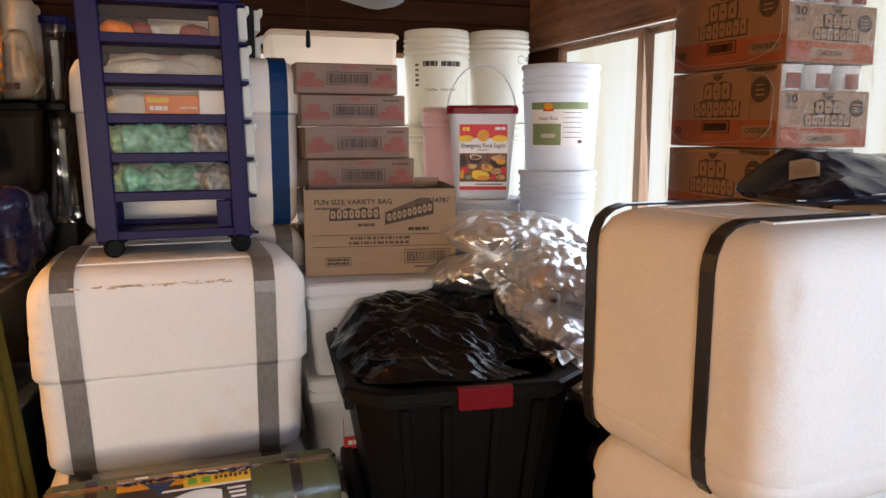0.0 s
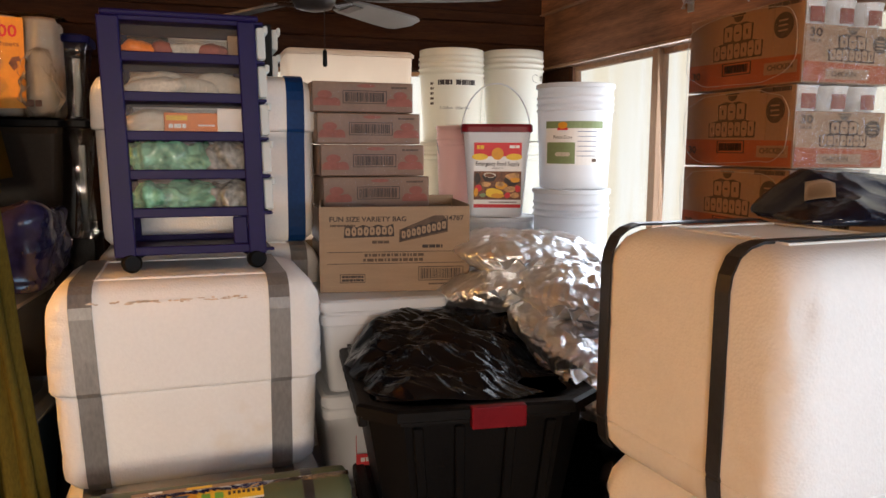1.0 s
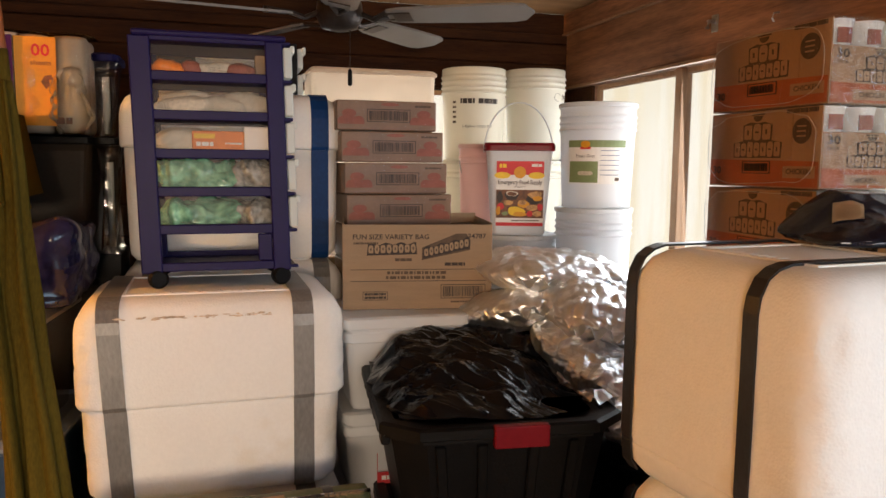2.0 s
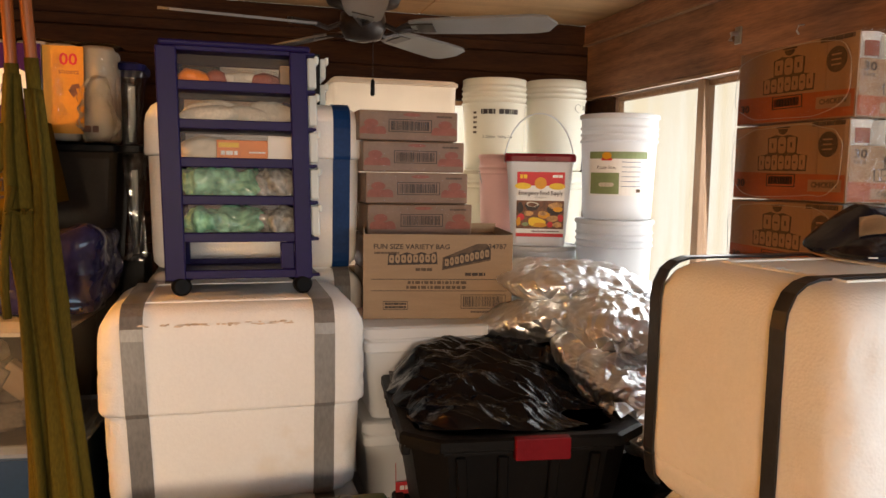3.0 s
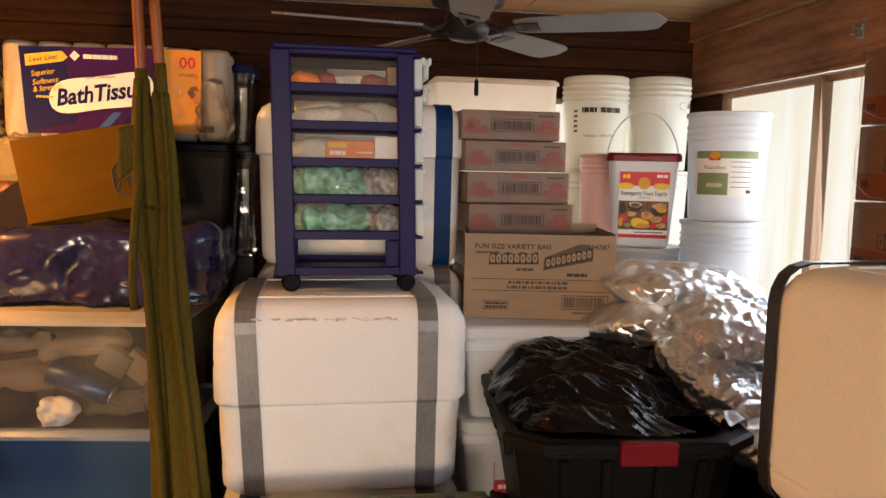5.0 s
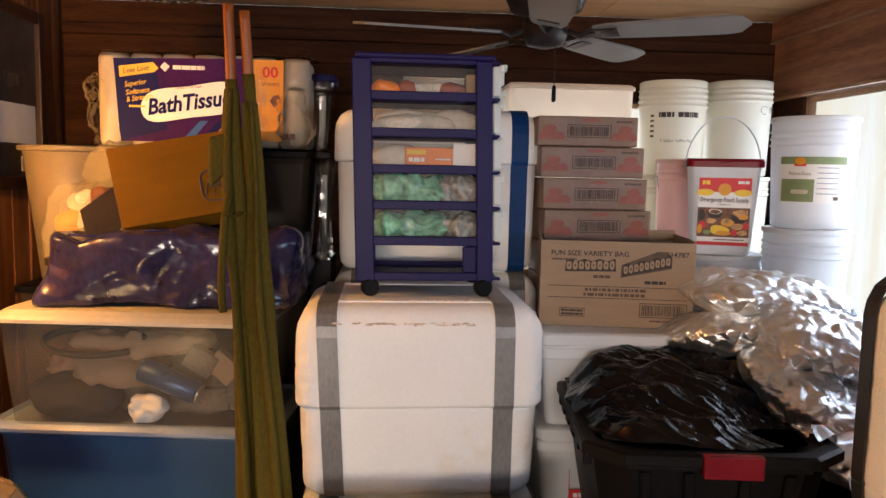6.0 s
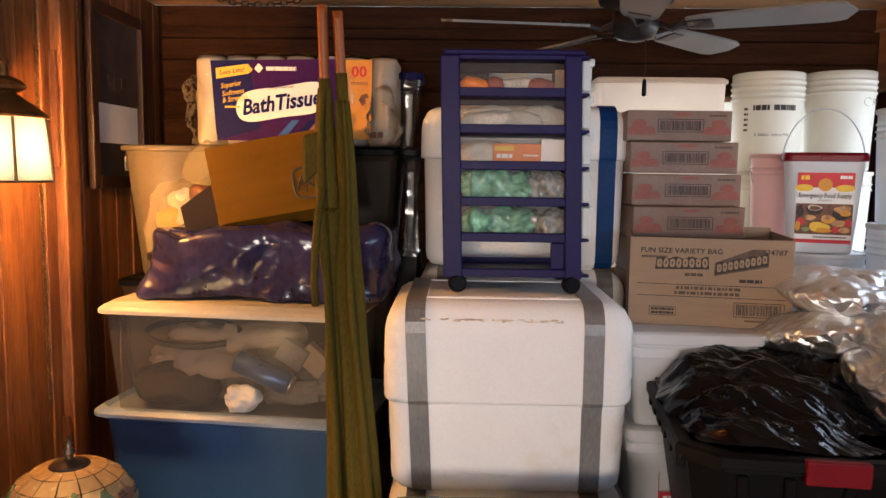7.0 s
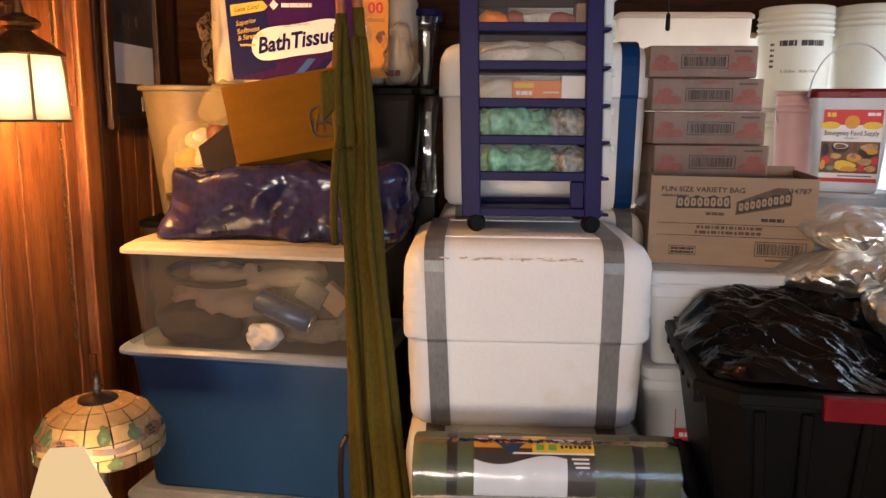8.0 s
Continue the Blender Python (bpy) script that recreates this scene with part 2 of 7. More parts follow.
WALL_WOOD = shader("wall_wood", (0.245, 0.094, 0.023), 0.5, vary=0.20, scale=3.5, grain=28, bump=0.15, stretch=(8, 8, 0.7), per_object=0.22, dark=(0.060, 0.017, 0.007))
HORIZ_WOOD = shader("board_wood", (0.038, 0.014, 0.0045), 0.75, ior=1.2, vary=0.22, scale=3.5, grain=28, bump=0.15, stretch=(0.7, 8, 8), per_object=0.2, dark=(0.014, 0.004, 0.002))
HEAD_WOOD = shader("header_wood", (0.29, 0.140, 0.072), 0.55, vary=0.18, scale=3.5, grain=24, bump=0.18, stretch=(8, 0.7, 8), per_object=0.12, dark=(0.11, 0.046, 0.022), spots=0.35)
FRAME_WOOD = shader("frame_wood", (0.33, 0.19, 0.10), 0.55, vary=0.15, scale=4, grain=30, bump=0.12, stretch=(8, 8, 0.8), per_object=0.1)
PLY = shader("plywood", (0.40, 0.24, 0.11), 0.6, vary=0.16, scale=2.5, grain=22, bump=0.08, stretch=(0.8, 4, 4), per_object=0.08, spots=0.25)
FLOOR_WOOD = shader("floor_wood", (0.16, 0.10, 0.06), 0.5, vary=0.2, scale=3, grain=30, bump=0.12, stretch=(0.8, 8, 8))
PLASTER = shader("plaster", (0.34, 0.24, 0.16), 0.8, vary=0.08, scale=3, grain=50, bump=0.1)
BRASS = shader("aged_brass", (0.22, 0.13, 0.05), 0.35, metal=0.9, vary=0.25, scale=12, grain=60, bump=0.1)
DARK_METAL = shader("dark_metal", (0.045, 0.035, 0.03), 0.4, metal=0.7, vary=0.2, scale=10, grain=60, bump=0.08)
STEEL = shader("steel", (0.45, 0.45, 0.46), 0.3, metal=0.95, vary=0.1, scale=12, grain=60, bump=0.06)
BLADE = shader("fan_blade", (0.15, 0.14, 0.13), 0.5, vary=0.08, scale=5, grain=50, bump=0.05)
CLOTH_GREY = shader("grey_cloth", (0.15, 0.125, 0.10), 0.9, vary=0.25, scale=8, grain=120, bump=0.3)
CLOTH_PALE = shader("pale_cloth", (0.60, 0.53, 0.42), 0.9, vary=0.18, scale=8, grain=120, bump=0.3)
CLOTH_DARK = shader("dark_cloth", (0.016, 0.014, 0.013), 0.9, vary=0.3, scale=8, grain=120, bump=0.3)
GREEN_FILM = shader("green_film", (0.20, 0.40, 0.25), 0.09, vary=0.6, scale=26, grain=60, bump=0.5, bump_scale=45, coat=0.6, dark=(0.03, 0.13, 0.08))
GREY_FILM = shader("grey_film", (0.36, 0.35, 0.31), 0.16, vary=0.4, scale=16, grain=60, bump=0.2, bump_scale=60, coat=0.5)
CAN_BLUE = shader("can_blue", (0.025, 0.07, 0.19), 0.3, metal=0.4, vary=0.15, scale=12, grain=60, bump=0.05)
PRINT_DARK = shader("dark_print", (0.05, 0.042, 0.04), 0.35, vary=0.3, scale=9, grain=40, bump=0.0)
PRINT_PALE = shader("pale_print", (0.66, 0.68, 0.70), 0.35, vary=0.05, scale=9, grain=40, bump=0.0)
ART_CREAM = shader("art_glass_cream", (0.30, 0.205, 0.095), 0.25, vary=0.12, scale=14, grain=50, bump=0.1)
ART_GREEN = shader("art_glass_green", (0.075, 0.105, 0.055), 0.25, vary=0.2, scale=14, grain=50, bump=0.1)
ART_PALE = shader("art_glass_pale", (0.40, 0.37, 0.29), 0.25, vary=0.1, scale=14, grain=50, bump=0.1)
ART_TAN = shader("art_glass_tan", (0.15, 0.10, 0.065), 0.25, vary=0.2, scale=14, grain=50, bump=0.1)
ART_DARK = shader("art_glass_plum", (0.07, 0.05, 0.05), 0.2, vary=0.2, scale=14, grain=50, bump=0.1)
ART_RED = shader("art_glass_russet", (0.20, 0.10, 0.06), 0.25, vary=0.2, scale=14, grain=50, bump=0.1)
LANTERN_GLASS = glowing("lantern_glass", (1.0, 0.62, 0.24), 1.5)
lt, ln, ll = LANTERN_GLASS.node_tree, LANTERN_GLASS.node_tree.nodes, LANTERN_GLASS.node_tree.links
ltc, lvl, lmr = ln.new("ShaderNodeTexCoord"), ln.new("ShaderNodeVectorMath"), ln.new("ShaderNodeMapRange")
lvl.operation = "LENGTH"
lmr.inputs[1].default_value, lmr.inputs[2].default_value, lmr.inputs[3].default_value, lmr.inputs[4].default_value = 0.095, 0.145, 3.2, 0.75
ll.new(ltc.outputs["Object"], lvl.inputs[0])
ll.new(lvl.outputs["Value"], lmr.inputs[0])
ll.new(lmr.outputs[0], [k for k in ln if k.type == "EMISSION"][0].inputs[1])
BULB = glowing("bulb", (1.0, 0.80, 0.45), 9.0)
SHADE_GLOW = glowing("lit_shade", (1.0, 0.62, 0.26), 0.85)
DARK_WOOD = shader("dark_frame_wood", (0.030, 0.013, 0.007), 0.45, vary=0.2, scale=4, grain=30, bump=0.1, stretch=(6, 6, 0.8))


# ---- mesh helpers ----
def from_bm(name, bm, mat, smooth=False):
    me = bpy.data.meshes.new(name)
    bm.normal_update()
    bm.to_mesh(me)
    bm.free()
    me.materials.append(mat)
    if smooth:
        for p in me.polygons:
            p.use_smooth = True
    return me


def thing(name, label, category, m=None, group="", kind=""):
    ob = new(name)
    ob.empty_display_size = 0.1
    ob.matrix_world = m or Matrix()
    return tagged(ob, label, category, group, kind)


def part(name, bm, material, parent, label="", m=None, smooth=False):
    ob = new(name, bm if isinstance(bm, bpy.types.Mesh) else from_bm(name, bm, material, smooth))
    ob.parent = parent
    if m is not None:
        ob.matrix_local = m
    return tagged(ob, label)


def solo(name, bm, material, label, category, m=None, group="", kind="", smooth=False):
    ob = new(name, from_bm(name, bm, material, smooth))
    if m is not None:
        ob.matrix_world = m
    return tagged(ob, label, category, group, kind)


def box(bm, x0, x1, y0, y1, z0, z1, bevel=0.0, seg=2):
    r = bmesh.ops.create_cube(bm, size=1.0)
    for v in r["verts"]:
        v.co = Vector((x0 + (v.co.x + 0.5) * (x1 - x0), y0 + (v.co.y + 0.5) * (y1 - y0), z0 + (v.co.z + 0.5) * (z1 - z0)))
    if bevel:
        es = list({e for v in r["verts"] for e in v.link_edges})
        bmesh.ops.bevel(bm, geom=es, offset=bevel, segments=seg, profile=0.5, affect="EDGES")
    return bm


def a_box(*a, **k):
    return box(bmesh.new(), *a, **k)


def lathe(bm, profile, steps=32, centre=(0, 0), close=True):
    """Turns a profile of (radius, z) round the z axis."""
    rings = []
    for r, z in profile:
        rings.append([bm.verts.new((centre[0] + r * math.cos(2 * math.pi * i / steps), centre[1] + r * math.sin(2 * math.pi * i / steps), z)) for i in range(steps)])
    for a, b in zip(rings, rings[1:]):
        for i in range(steps):
            j = (i + 1) % steps
            bm.faces.new((a[i], a[j], b[j], b[i]))
    if close:
        bm.faces.new(list(reversed(rings[0])))
        bm.faces.new(rings[-1])
    return bm


def squircle(hx, hy, r, n=6):
    """A rectangle with rounded corners, as points counter-clockwise."""
    pts = []
    for cx, cy, a0 in ((hx - r, hy - r, 0), (-hx + r, hy - r, 90), (-hx + r, -hy + r, 180), (hx - r, -hy + r, 270)):
        for i in range(n + 1):
            a = radians(a0 + 90 * i / n)
            pts.append((cx + r * math.cos(a), cy + r * math.sin(a)))
    return pts


def loft(bm, levels, n=6, cap_bottom=True, cap_top=True):
    """Stacks rounded rectangles (half x, half y, corner, z)."""
    rings = [[bm.verts.new((x, y, z)) for x, y in squircle(hx, hy, r, n)] for hx, hy, r, z in levels]
    k = len(rings[0])
    for a, b in zip(rings, rings[1:]):
        for i in range(k):
            j = (i + 1) % k
            bm.faces.new((a[i], a[j], b[j], b[i]))
    if cap_bottom:
        bm.faces.new(list(reversed(rings[0])))
    if cap_top:
        bm.faces.new(rings[-1])
    return bm


def tube(bm, pts, r, sides=8, taper=None):
    """A round bar along points."""
    rings = []
    pts = [Vector(p) for p in pts]
    for i, p in enumerate(pts):
        d = (pts[min(i + 1, len(pts) - 1)] - pts[max(i - 1, 0)]).normalized()
        u = d.cross(Vector((0, 0, 1)) if abs(d.z) < 0.9 else Vector((1, 0, 0))).normalized()
        w = d.cross(u)
        rr = r if taper is None else r + (taper - r) * i / (len(pts) - 1)
        rings.append([bm.verts.new(p + rr * (math.cos(2 * math.pi * k / sides) * u + math.sin(2 * math.pi * k / sides) * w)) for k in range(sides)])
    for a, b in zip(rings, rings[1:]):
        for k in range(sides):
            j = (k + 1) % sides
            bm.faces.new((a[k], a[j], b[j], b[k]))
    bm.faces.new(list(reversed(rings[0])))
    bm.faces.new(rings[-1])
    bmesh.ops.recalc_face_normals(bm, faces=bm.faces)
    return bm


CREASES = {}


def crumple(q, seed, n=9):
    """Sharp straight creases of crushed film: folded planes of many directions that come and go."""
    if seed not in CREASES:
        rnd = random.Random(int(seed * 100))
        CREASES[seed] = [(Vector((rnd.gauss(0, 1), rnd.gauss(0, 1), rnd.gauss(0, 1))).normalized() * (0.45 + 0.24 * i), rnd.uniform(0, 9), Vector((rnd.uniform(0, 50), rnd.uniform(0, 50), 0))) for i in range(n)]
    total = 0.0
    bend_ = noise.noise_vector(q * 0.35) * 0.4
    for i, (d, ph, off) in enumerate(CREASES[seed]):
        s = (q + bend_).dot(d) + ph
        fold = 1 - abs((s % 2.0) - 1.0)
        keep = min(1.0, max(0.0, 0.5 + 1.8 * noise.noise(q * (0.35 + 0.05 * i) + off)))
        total += (fold - 0.45) * keep / (0.8 + 0.42 * i)
    return total


def pillow(bm, hx, hy, hz, seed=0, rough=0.03, e=0.55, nu=72, nv=44, folds=5.0, flat=0.0, grain=0.0, crisp=False, ez=0.85):
    """A stuffed, creased form: a softened box with ridges of folds."""
    off = Vector((seed * 3.7, seed * 1.3, seed * 2.1))
    n = max(6, int(math.sqrt(nu * nv / 6)))
    k, kz = 2.0 / e, 2.0 / ez
    made = {}

    def corner(a, b, c):
        key = (a, b, c)
        if key in made:
            return made[key]
        x, y, z = (math.sin((2 * q / n - 1) * math.pi * 0.25) / math.sin(math.pi * 0.25) for q in key)
        r = ((abs(x) ** k + abs(y) ** k) ** (kz / k) + abs(z) ** kz) ** (1 / kz)
        d = Vector((x, y, z)) / r
        p = Vector((d.x * hx, d.y * hy, d.z * hz))
        q = Vector((p.x * folds[0], p.y * folds[1], p.z * folds[2])) + off if isinstance(folds, tuple) else p * folds + off
        if crisp:
            h = rough * 1.5 * crumple(q, seed) + rough * 0.8 * noise.noise(q * 0.5)
        else:
            w = noise.noise_vector(q * 0.7) * 0.8
            ridge = (1 - abs(noise.noise(q + w)) * 2.2) + 0.5 * (1 - abs(noise.noise(q * 2.3 + w * 2)) * 2.2) + 0.28 * (1 - abs(noise.noise(q * 5.1 + w * 2)) * 2.2)
            h = rough * (ridge - 0.6) + rough * 1.2 * noise.noise(q * 0.5)
        out = Vector((math.copysign(abs(d.x) ** (k - 1), d.x) / hx, math.copysign(abs(d.y) ** (k - 1), d.y) / hy, math.copysign(abs(d.z) ** (kz - 1), d.z) / hz)).normalized()
        p += out * h
        p.z = max(p.z, -hz * (1 - flat))
        made[key] = bm.verts.new(p)
        return made[key]
    for a in range(n):
        for b in range(n):
            for side in (0, n):
                for face in (((a, b, side), (a + 1, b, side), (a + 1, b + 1, side), (a, b + 1, side)), ((side, a, b), (side, a + 1, b), (side, a + 1, b + 1), (side, a, b + 1)), ((b, side, a), (b, side, a + 1), (b + 1, side, a + 1), (b + 1, side, a))):
                    vs = [corner(*f) for f in face]
                    bm.faces.new(vs if side else vs[::-1])
    return bm


def strip(bm, path, x0, x1, thick=0.0025):
    """A band from x0 to x1 along a path of (y, z), raised by its thickness to the path's left."""
    pts = [Vector((0, y, z)) for y, z in path]
    lower, upper = [], []
    for i, p in enumerate(pts):
        d = (pts[min(i + 1, len(pts) - 1)] - pts[max(i - 1, 0)]).normalized()
        n = Vector((0, -d.z, d.y))
        lower.append(p)
        upper.append(p + n * thick)
    cols = [[bm.verts.new((x, p.y, p.z)) for p in line] for x, line in ((x0, lower), (x0, upper), (x1, upper), (x1, lower))]
    for a, b in zip(cols, cols[1:] + cols[:1]):
        for i in range(len(pts) - 1):
            bm.faces.new((a[i], a[i + 1], b[i + 1], b[i]))
    bm.faces.new([c[0] for c in cols])
    bm.faces.new([c[-1] for c in reversed(cols)])
    bmesh.ops.recalc_face_normals(bm, faces=bm.faces)
    return bm


FONT_CACHE = {}


def letters(text, height, material, parent, m, width=None, name="lettering", depth=0.0012, slant=0.0, bold=0.0):
    """Words in the built-in font, as a mesh that stands in the part's x and z; height is that of a capital letter."""
    key = (text, slant, bold)
    if key not in FONT_CACHE:
        cu = bpy.data.curves.new("words", "FONT")
        cu.body, cu.size, cu.resolution_u, cu.shear, cu.offset = text, 1.0, 2, slant, bold
        cu.align_x, cu.align_y = "CENTER", "CENTER"
        tmp = bpy.data.objects.new("words", cu)
        scene.collection.objects.link(tmp)
        me = bpy.data.meshes.new_from_object(tmp)
        bpy.data.objects.remove(tmp)
        bpy.data.curves.remove(cu)
        xs = [v.co.x for v in me.vertices]
        ys = [v.co.y for v in me.vertices]
        FONT_CACHE[key] = (me, (min(xs) + max(xs)) / 2, (min(ys) + max(ys)) / 2, max(xs) - min(xs), max(ys) - min(ys))
    src, cx, cy, w, h = FONT_CACHE[key]
    me = src.copy()
    sy = height / 0.70
    sx = width / w if width else sy
    for v in me.vertices:
        v.co = Vector(((v.co.x - cx) * sx, -depth, (v.co.y - cy) * sy))
    me.materials.clear()
    me.materials.append(material)
    ob = new(name, me)
    ob.parent = parent
    ob.matrix_local = m
    return ob


def bars(parent, x0, x1, z, h, material, m, seed=0, gap=0.25, name="line"):
    """Writing that cannot be read: short plain bars in a row."""
    rnd = random.Random(seed)
    bm = bmesh.new()
    x = x0
    while x < x1:
        w = min(h * rnd.uniform(0.5, 2.6), x1 - x)
        box(bm, x, x + w, -0.0012, 0, z - h / 2, z + h / 2)
        x += w + h * gap
    return tagged(part(name, bm, material, parent, m=m), kind="stuff")


def barcode(parent, x0, x1, z0, z1, m, seed=0):
    rnd = random.Random(seed)
    bm = bmesh.new()
    t = 0.0022
    for a, b, c, d in ((x0, x1, z0, z0 + t), (x0, x1, z1 - t, z1), (x0, x0 + t, z0 + t, z1 - t), (x1 - t, x1, z0 + t, z1 - t)):
        box(bm, a, b, -0.0012, 0, c, d)
    x = x0 + 4 * t
    while x < x1 - 5 * t:
        w = rnd.choice((0.0012, 0.0012, 0.0025, 0.0035))
        box(bm, x, x + w, -0.0012, 0, z0 + 3 * t, z1 - 3 * t)
        x += w + rnd.choice((0.0012, 0.0022, 0.003))
    return tagged(part("barcode", bm, INK, parent, m=m), kind="stuff")


def disc(bm, cx, cz, rx, rz, y=-0.0012, steps=28):
    vs = [bm.verts.new((cx + rx * math.cos(2 * math.pi * i / steps), y, cz + rz * math.sin(2 * math.pi * i / steps))) for i in range(steps)]
    bm.faces.new(vs)
    return bm


def poly(bm, pts, y=-0.0012):
    bm.faces.new([bm.verts.new((x, y, z)) for x, z in pts])
    return bm


# ---- the room ----
XL, XR, YB, YF, ZC = -1.50, 1.84, 3.57, -5.2, 2.35
T = 0.12


def wall_box(name, label, boxes, mat, category="wall"):
    bm = bmesh.new()
    for b in boxes:
        box(bm, *b)
    return solo(name, bm, mat, label, category, kind="structure")


floor = wall_box("floor", "dark worn wooden floor of the porch", [(XL - T, XR + T, YF - T, YB + T, -0.12, 0.0)], FLOOR_WOOD, "floor")
# right wall: sill wall, header, windows between y -2.3 and 3.25
wall_right = wall_box("wall_right", "brown wooden wall with a row of windows", [
    (XR, XR + T, YF, YB, 0.0, 0.85), (XR, XR + T, YF, YB, 1.99, ZC), (XR, XR + T, 3.44, YB, 0.85, 1.99), (XR, XR + T, YF, -4.80, 0.85, 1.99)], HEAD_WOOD)
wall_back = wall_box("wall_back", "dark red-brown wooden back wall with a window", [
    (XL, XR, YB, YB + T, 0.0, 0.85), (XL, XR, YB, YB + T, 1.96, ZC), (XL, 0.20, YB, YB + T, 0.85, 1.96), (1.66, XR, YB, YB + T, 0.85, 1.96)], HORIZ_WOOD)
wall_left = wall_box("wall_left", "wall panelled with upright red-brown boards", [(XL - T, XL, YF, YB, 0.0, ZC)], WALL_WOOD)
# unseen wall; its opening is added for the warm fill lamp
wall_front = wall_box("wall_front", "plain unseen wall with an opening added for the fill lamp", [
    (XL, -1.45, YF - T, YF, 0, ZC), (0.35, XR, YF - T, YF, 0, ZC), (-1.45, 0.35, YF - T, YF, 1.90, ZC), (-1.45, 0.35, YF - T, YF, 0, 0.60)], PLASTER)
cb = bmesh.new()
box(cb, XL - T, XR + T, YF - T, YB + T, ZC + 0.03, ZC + 0.12)
for yy0, yy1 in ((YF, -3.82), (-3.816, -2.60), (-2.596, -1.38), (-1.376, -0.158), (-0.154, 1.064), (1.068, 2.286), (2.290, YB)):
    for xx0, xx1 in ((XL, 0.94), (0.944, XR)):
        box(cb, xx0, xx1, yy0, yy1, ZC, ZC + 0.026, 0.002, 1)
solo("ceiling", cb, PLY, "tan plywood ceiling with panel joints", "ceiling", kind="structure")

# boards of the walls
rb = random.Random(4)
y = 1.20
board_w = 0.135
while y < YB - 0.02:
    w = min(board_w, YB - y)
    dy = rb.uniform(0.006, 0.016)
    part("board", a_box(XL, XL + dy, y + 0.003, y + w - 0.003, 0.02, ZC - 0.01, 0.003, 1), WALL_WOOD, wall_left)
    y += w
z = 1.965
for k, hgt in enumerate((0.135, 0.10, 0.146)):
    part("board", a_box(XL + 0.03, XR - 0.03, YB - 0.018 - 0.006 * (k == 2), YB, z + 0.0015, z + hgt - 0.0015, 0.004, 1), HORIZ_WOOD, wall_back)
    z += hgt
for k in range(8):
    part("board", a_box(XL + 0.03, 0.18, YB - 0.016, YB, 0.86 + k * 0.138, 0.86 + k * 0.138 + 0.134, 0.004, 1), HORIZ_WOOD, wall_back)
part("header_board", a_box(XR - 0.035, XR, 0.3, YB - 0.026, 1.992, 2.245, 0.003, 1), HEAD_WOOD, wall_right, "wide knotty brown header board")
part("upper_board", a_box(XR - 0.055, XR, 0.3, YB - 0.026, 2.250, 2.346, 0.004, 1), HEAD_WOOD, wall_right)
part("ledge", a_box(XR - 0.062, XR - 0.036, 0.3, YB - 0.028, 2.243, 2.2495, 0.001, 1), FRAME_WOOD, wall_right, "thin pale ledge")
part("ledge", a_box(XL + 0.06, XR - 0.065, YB - 0.035, YB - 0.0245, 2.245, 2.252, 0.001, 1), HORIZ_WOOD, wall_back)
part("lintel_strip", a_box(XR - 0.045, XR - 0.001, 0.3, YB - 0.03, 1.978, 1.990, 0.001, 1), FRAME_WOOD, wall_right, "pale wooden strip under the header")
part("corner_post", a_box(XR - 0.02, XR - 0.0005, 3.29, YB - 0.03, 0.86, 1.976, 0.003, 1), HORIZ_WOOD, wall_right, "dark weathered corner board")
# post that divides the panelling
post = part("post", a_box(XL, XL + 0.05, 2.62, 2.72, 0.0, ZC - 0.002, 0.006, 2), WALL_WOOD, wall_left, "upright post with worn edges")
for dy_, dz_, h_ in ((2.612, 0.4, 0.30), (2.726, 1.2, 0.25), (2.612, 1.6, 0.4)):
    part("splinter", a_box(XL, XL + 0.036, dy_ - 0.006, dy_ + 0.006, dz_, dz_ + h_, 0.003, 1), WALL_WOOD, wall_left)


def window(name, m, width, z0, z1, label, rails=True):
    """A window in a plane x = 0 along y: frame bars and a pane, each its own piece."""
    w = thing(name, label, "window", m, kind="structure")
    fr = 0.016
    for a, b, c, d in ((0, fr, z0, z1), (width - fr, width, z0, z1), (fr, width - fr, z0, z0 + fr), (fr, width - fr, z1 - 0.022, z1)):
        part("frame", a_box(0.003, 0.030, a, b, c, d, 0.003, 1), FRAME_WOOD, w)
    g = part("pane", a_box(0.014, 0.018, fr - 0.004, width - fr + 0.004, z0 + fr - 0.004, z1 - 0.018), GLASS, w, "slightly dusty window glass")
    g.visible_shadow = False
    return w


WY = (-4.80, -3.45, -2.10, -0.75, 0.55, 1.86, 2.575, 3.28)
for i in range(7):
    window("window_%d" % (i + 1), pose(XR, WY[i] + 0.002, 0), WY[i + 1] - WY[i] - 0.004, 0.86, 1.975, "bright window in a pale wooden frame")
for yy in (2.575, 1.86, 0.55):
    part("mullion", a_box(XR - 0.022, XR + 0.004, yy - 0.022, yy + 0.022, 0.86, 1.976, 0.003, 1), FRAME_WOOD, wall_right, "upright wooden post between two windows")
window("window_8", pose(1.655, YB, 0, 0, 0, 90), 1.45, 0.86, 1.955, "bright window in the back wall")
# added glazing of the fill lamp's opening, out of view
window("window_9", pose(0.345, YF - 0.09, 0, 0, 0, 90), 1.79, 0.61, 1.89, "unseen glazed opening added behind the fill lamp")

# bright yard outside: ground and a pale streaked fence or brush, far too bright to make out
ym = bpy.data.materials.new("bright_yard")
yt, yn, yl = nodes_of(ym)
yo, ye = yn.new("ShaderNodeOutputMaterial"), yn.new("ShaderNodeEmission")
ytc, ymp, ytx, yrm = yn.new("ShaderNodeTexCoord"), yn.new("ShaderNodeMapping"), yn.new("ShaderNodeTexNoise"), yn.new("ShaderNodeValToRGB")
ymp.inputs["Scale"].default_value = (3.0, 3.0, 0.25)
ytx.inputs["Scale"].default_value, ytx.inputs["Detail"].default_value = 1.6, 6
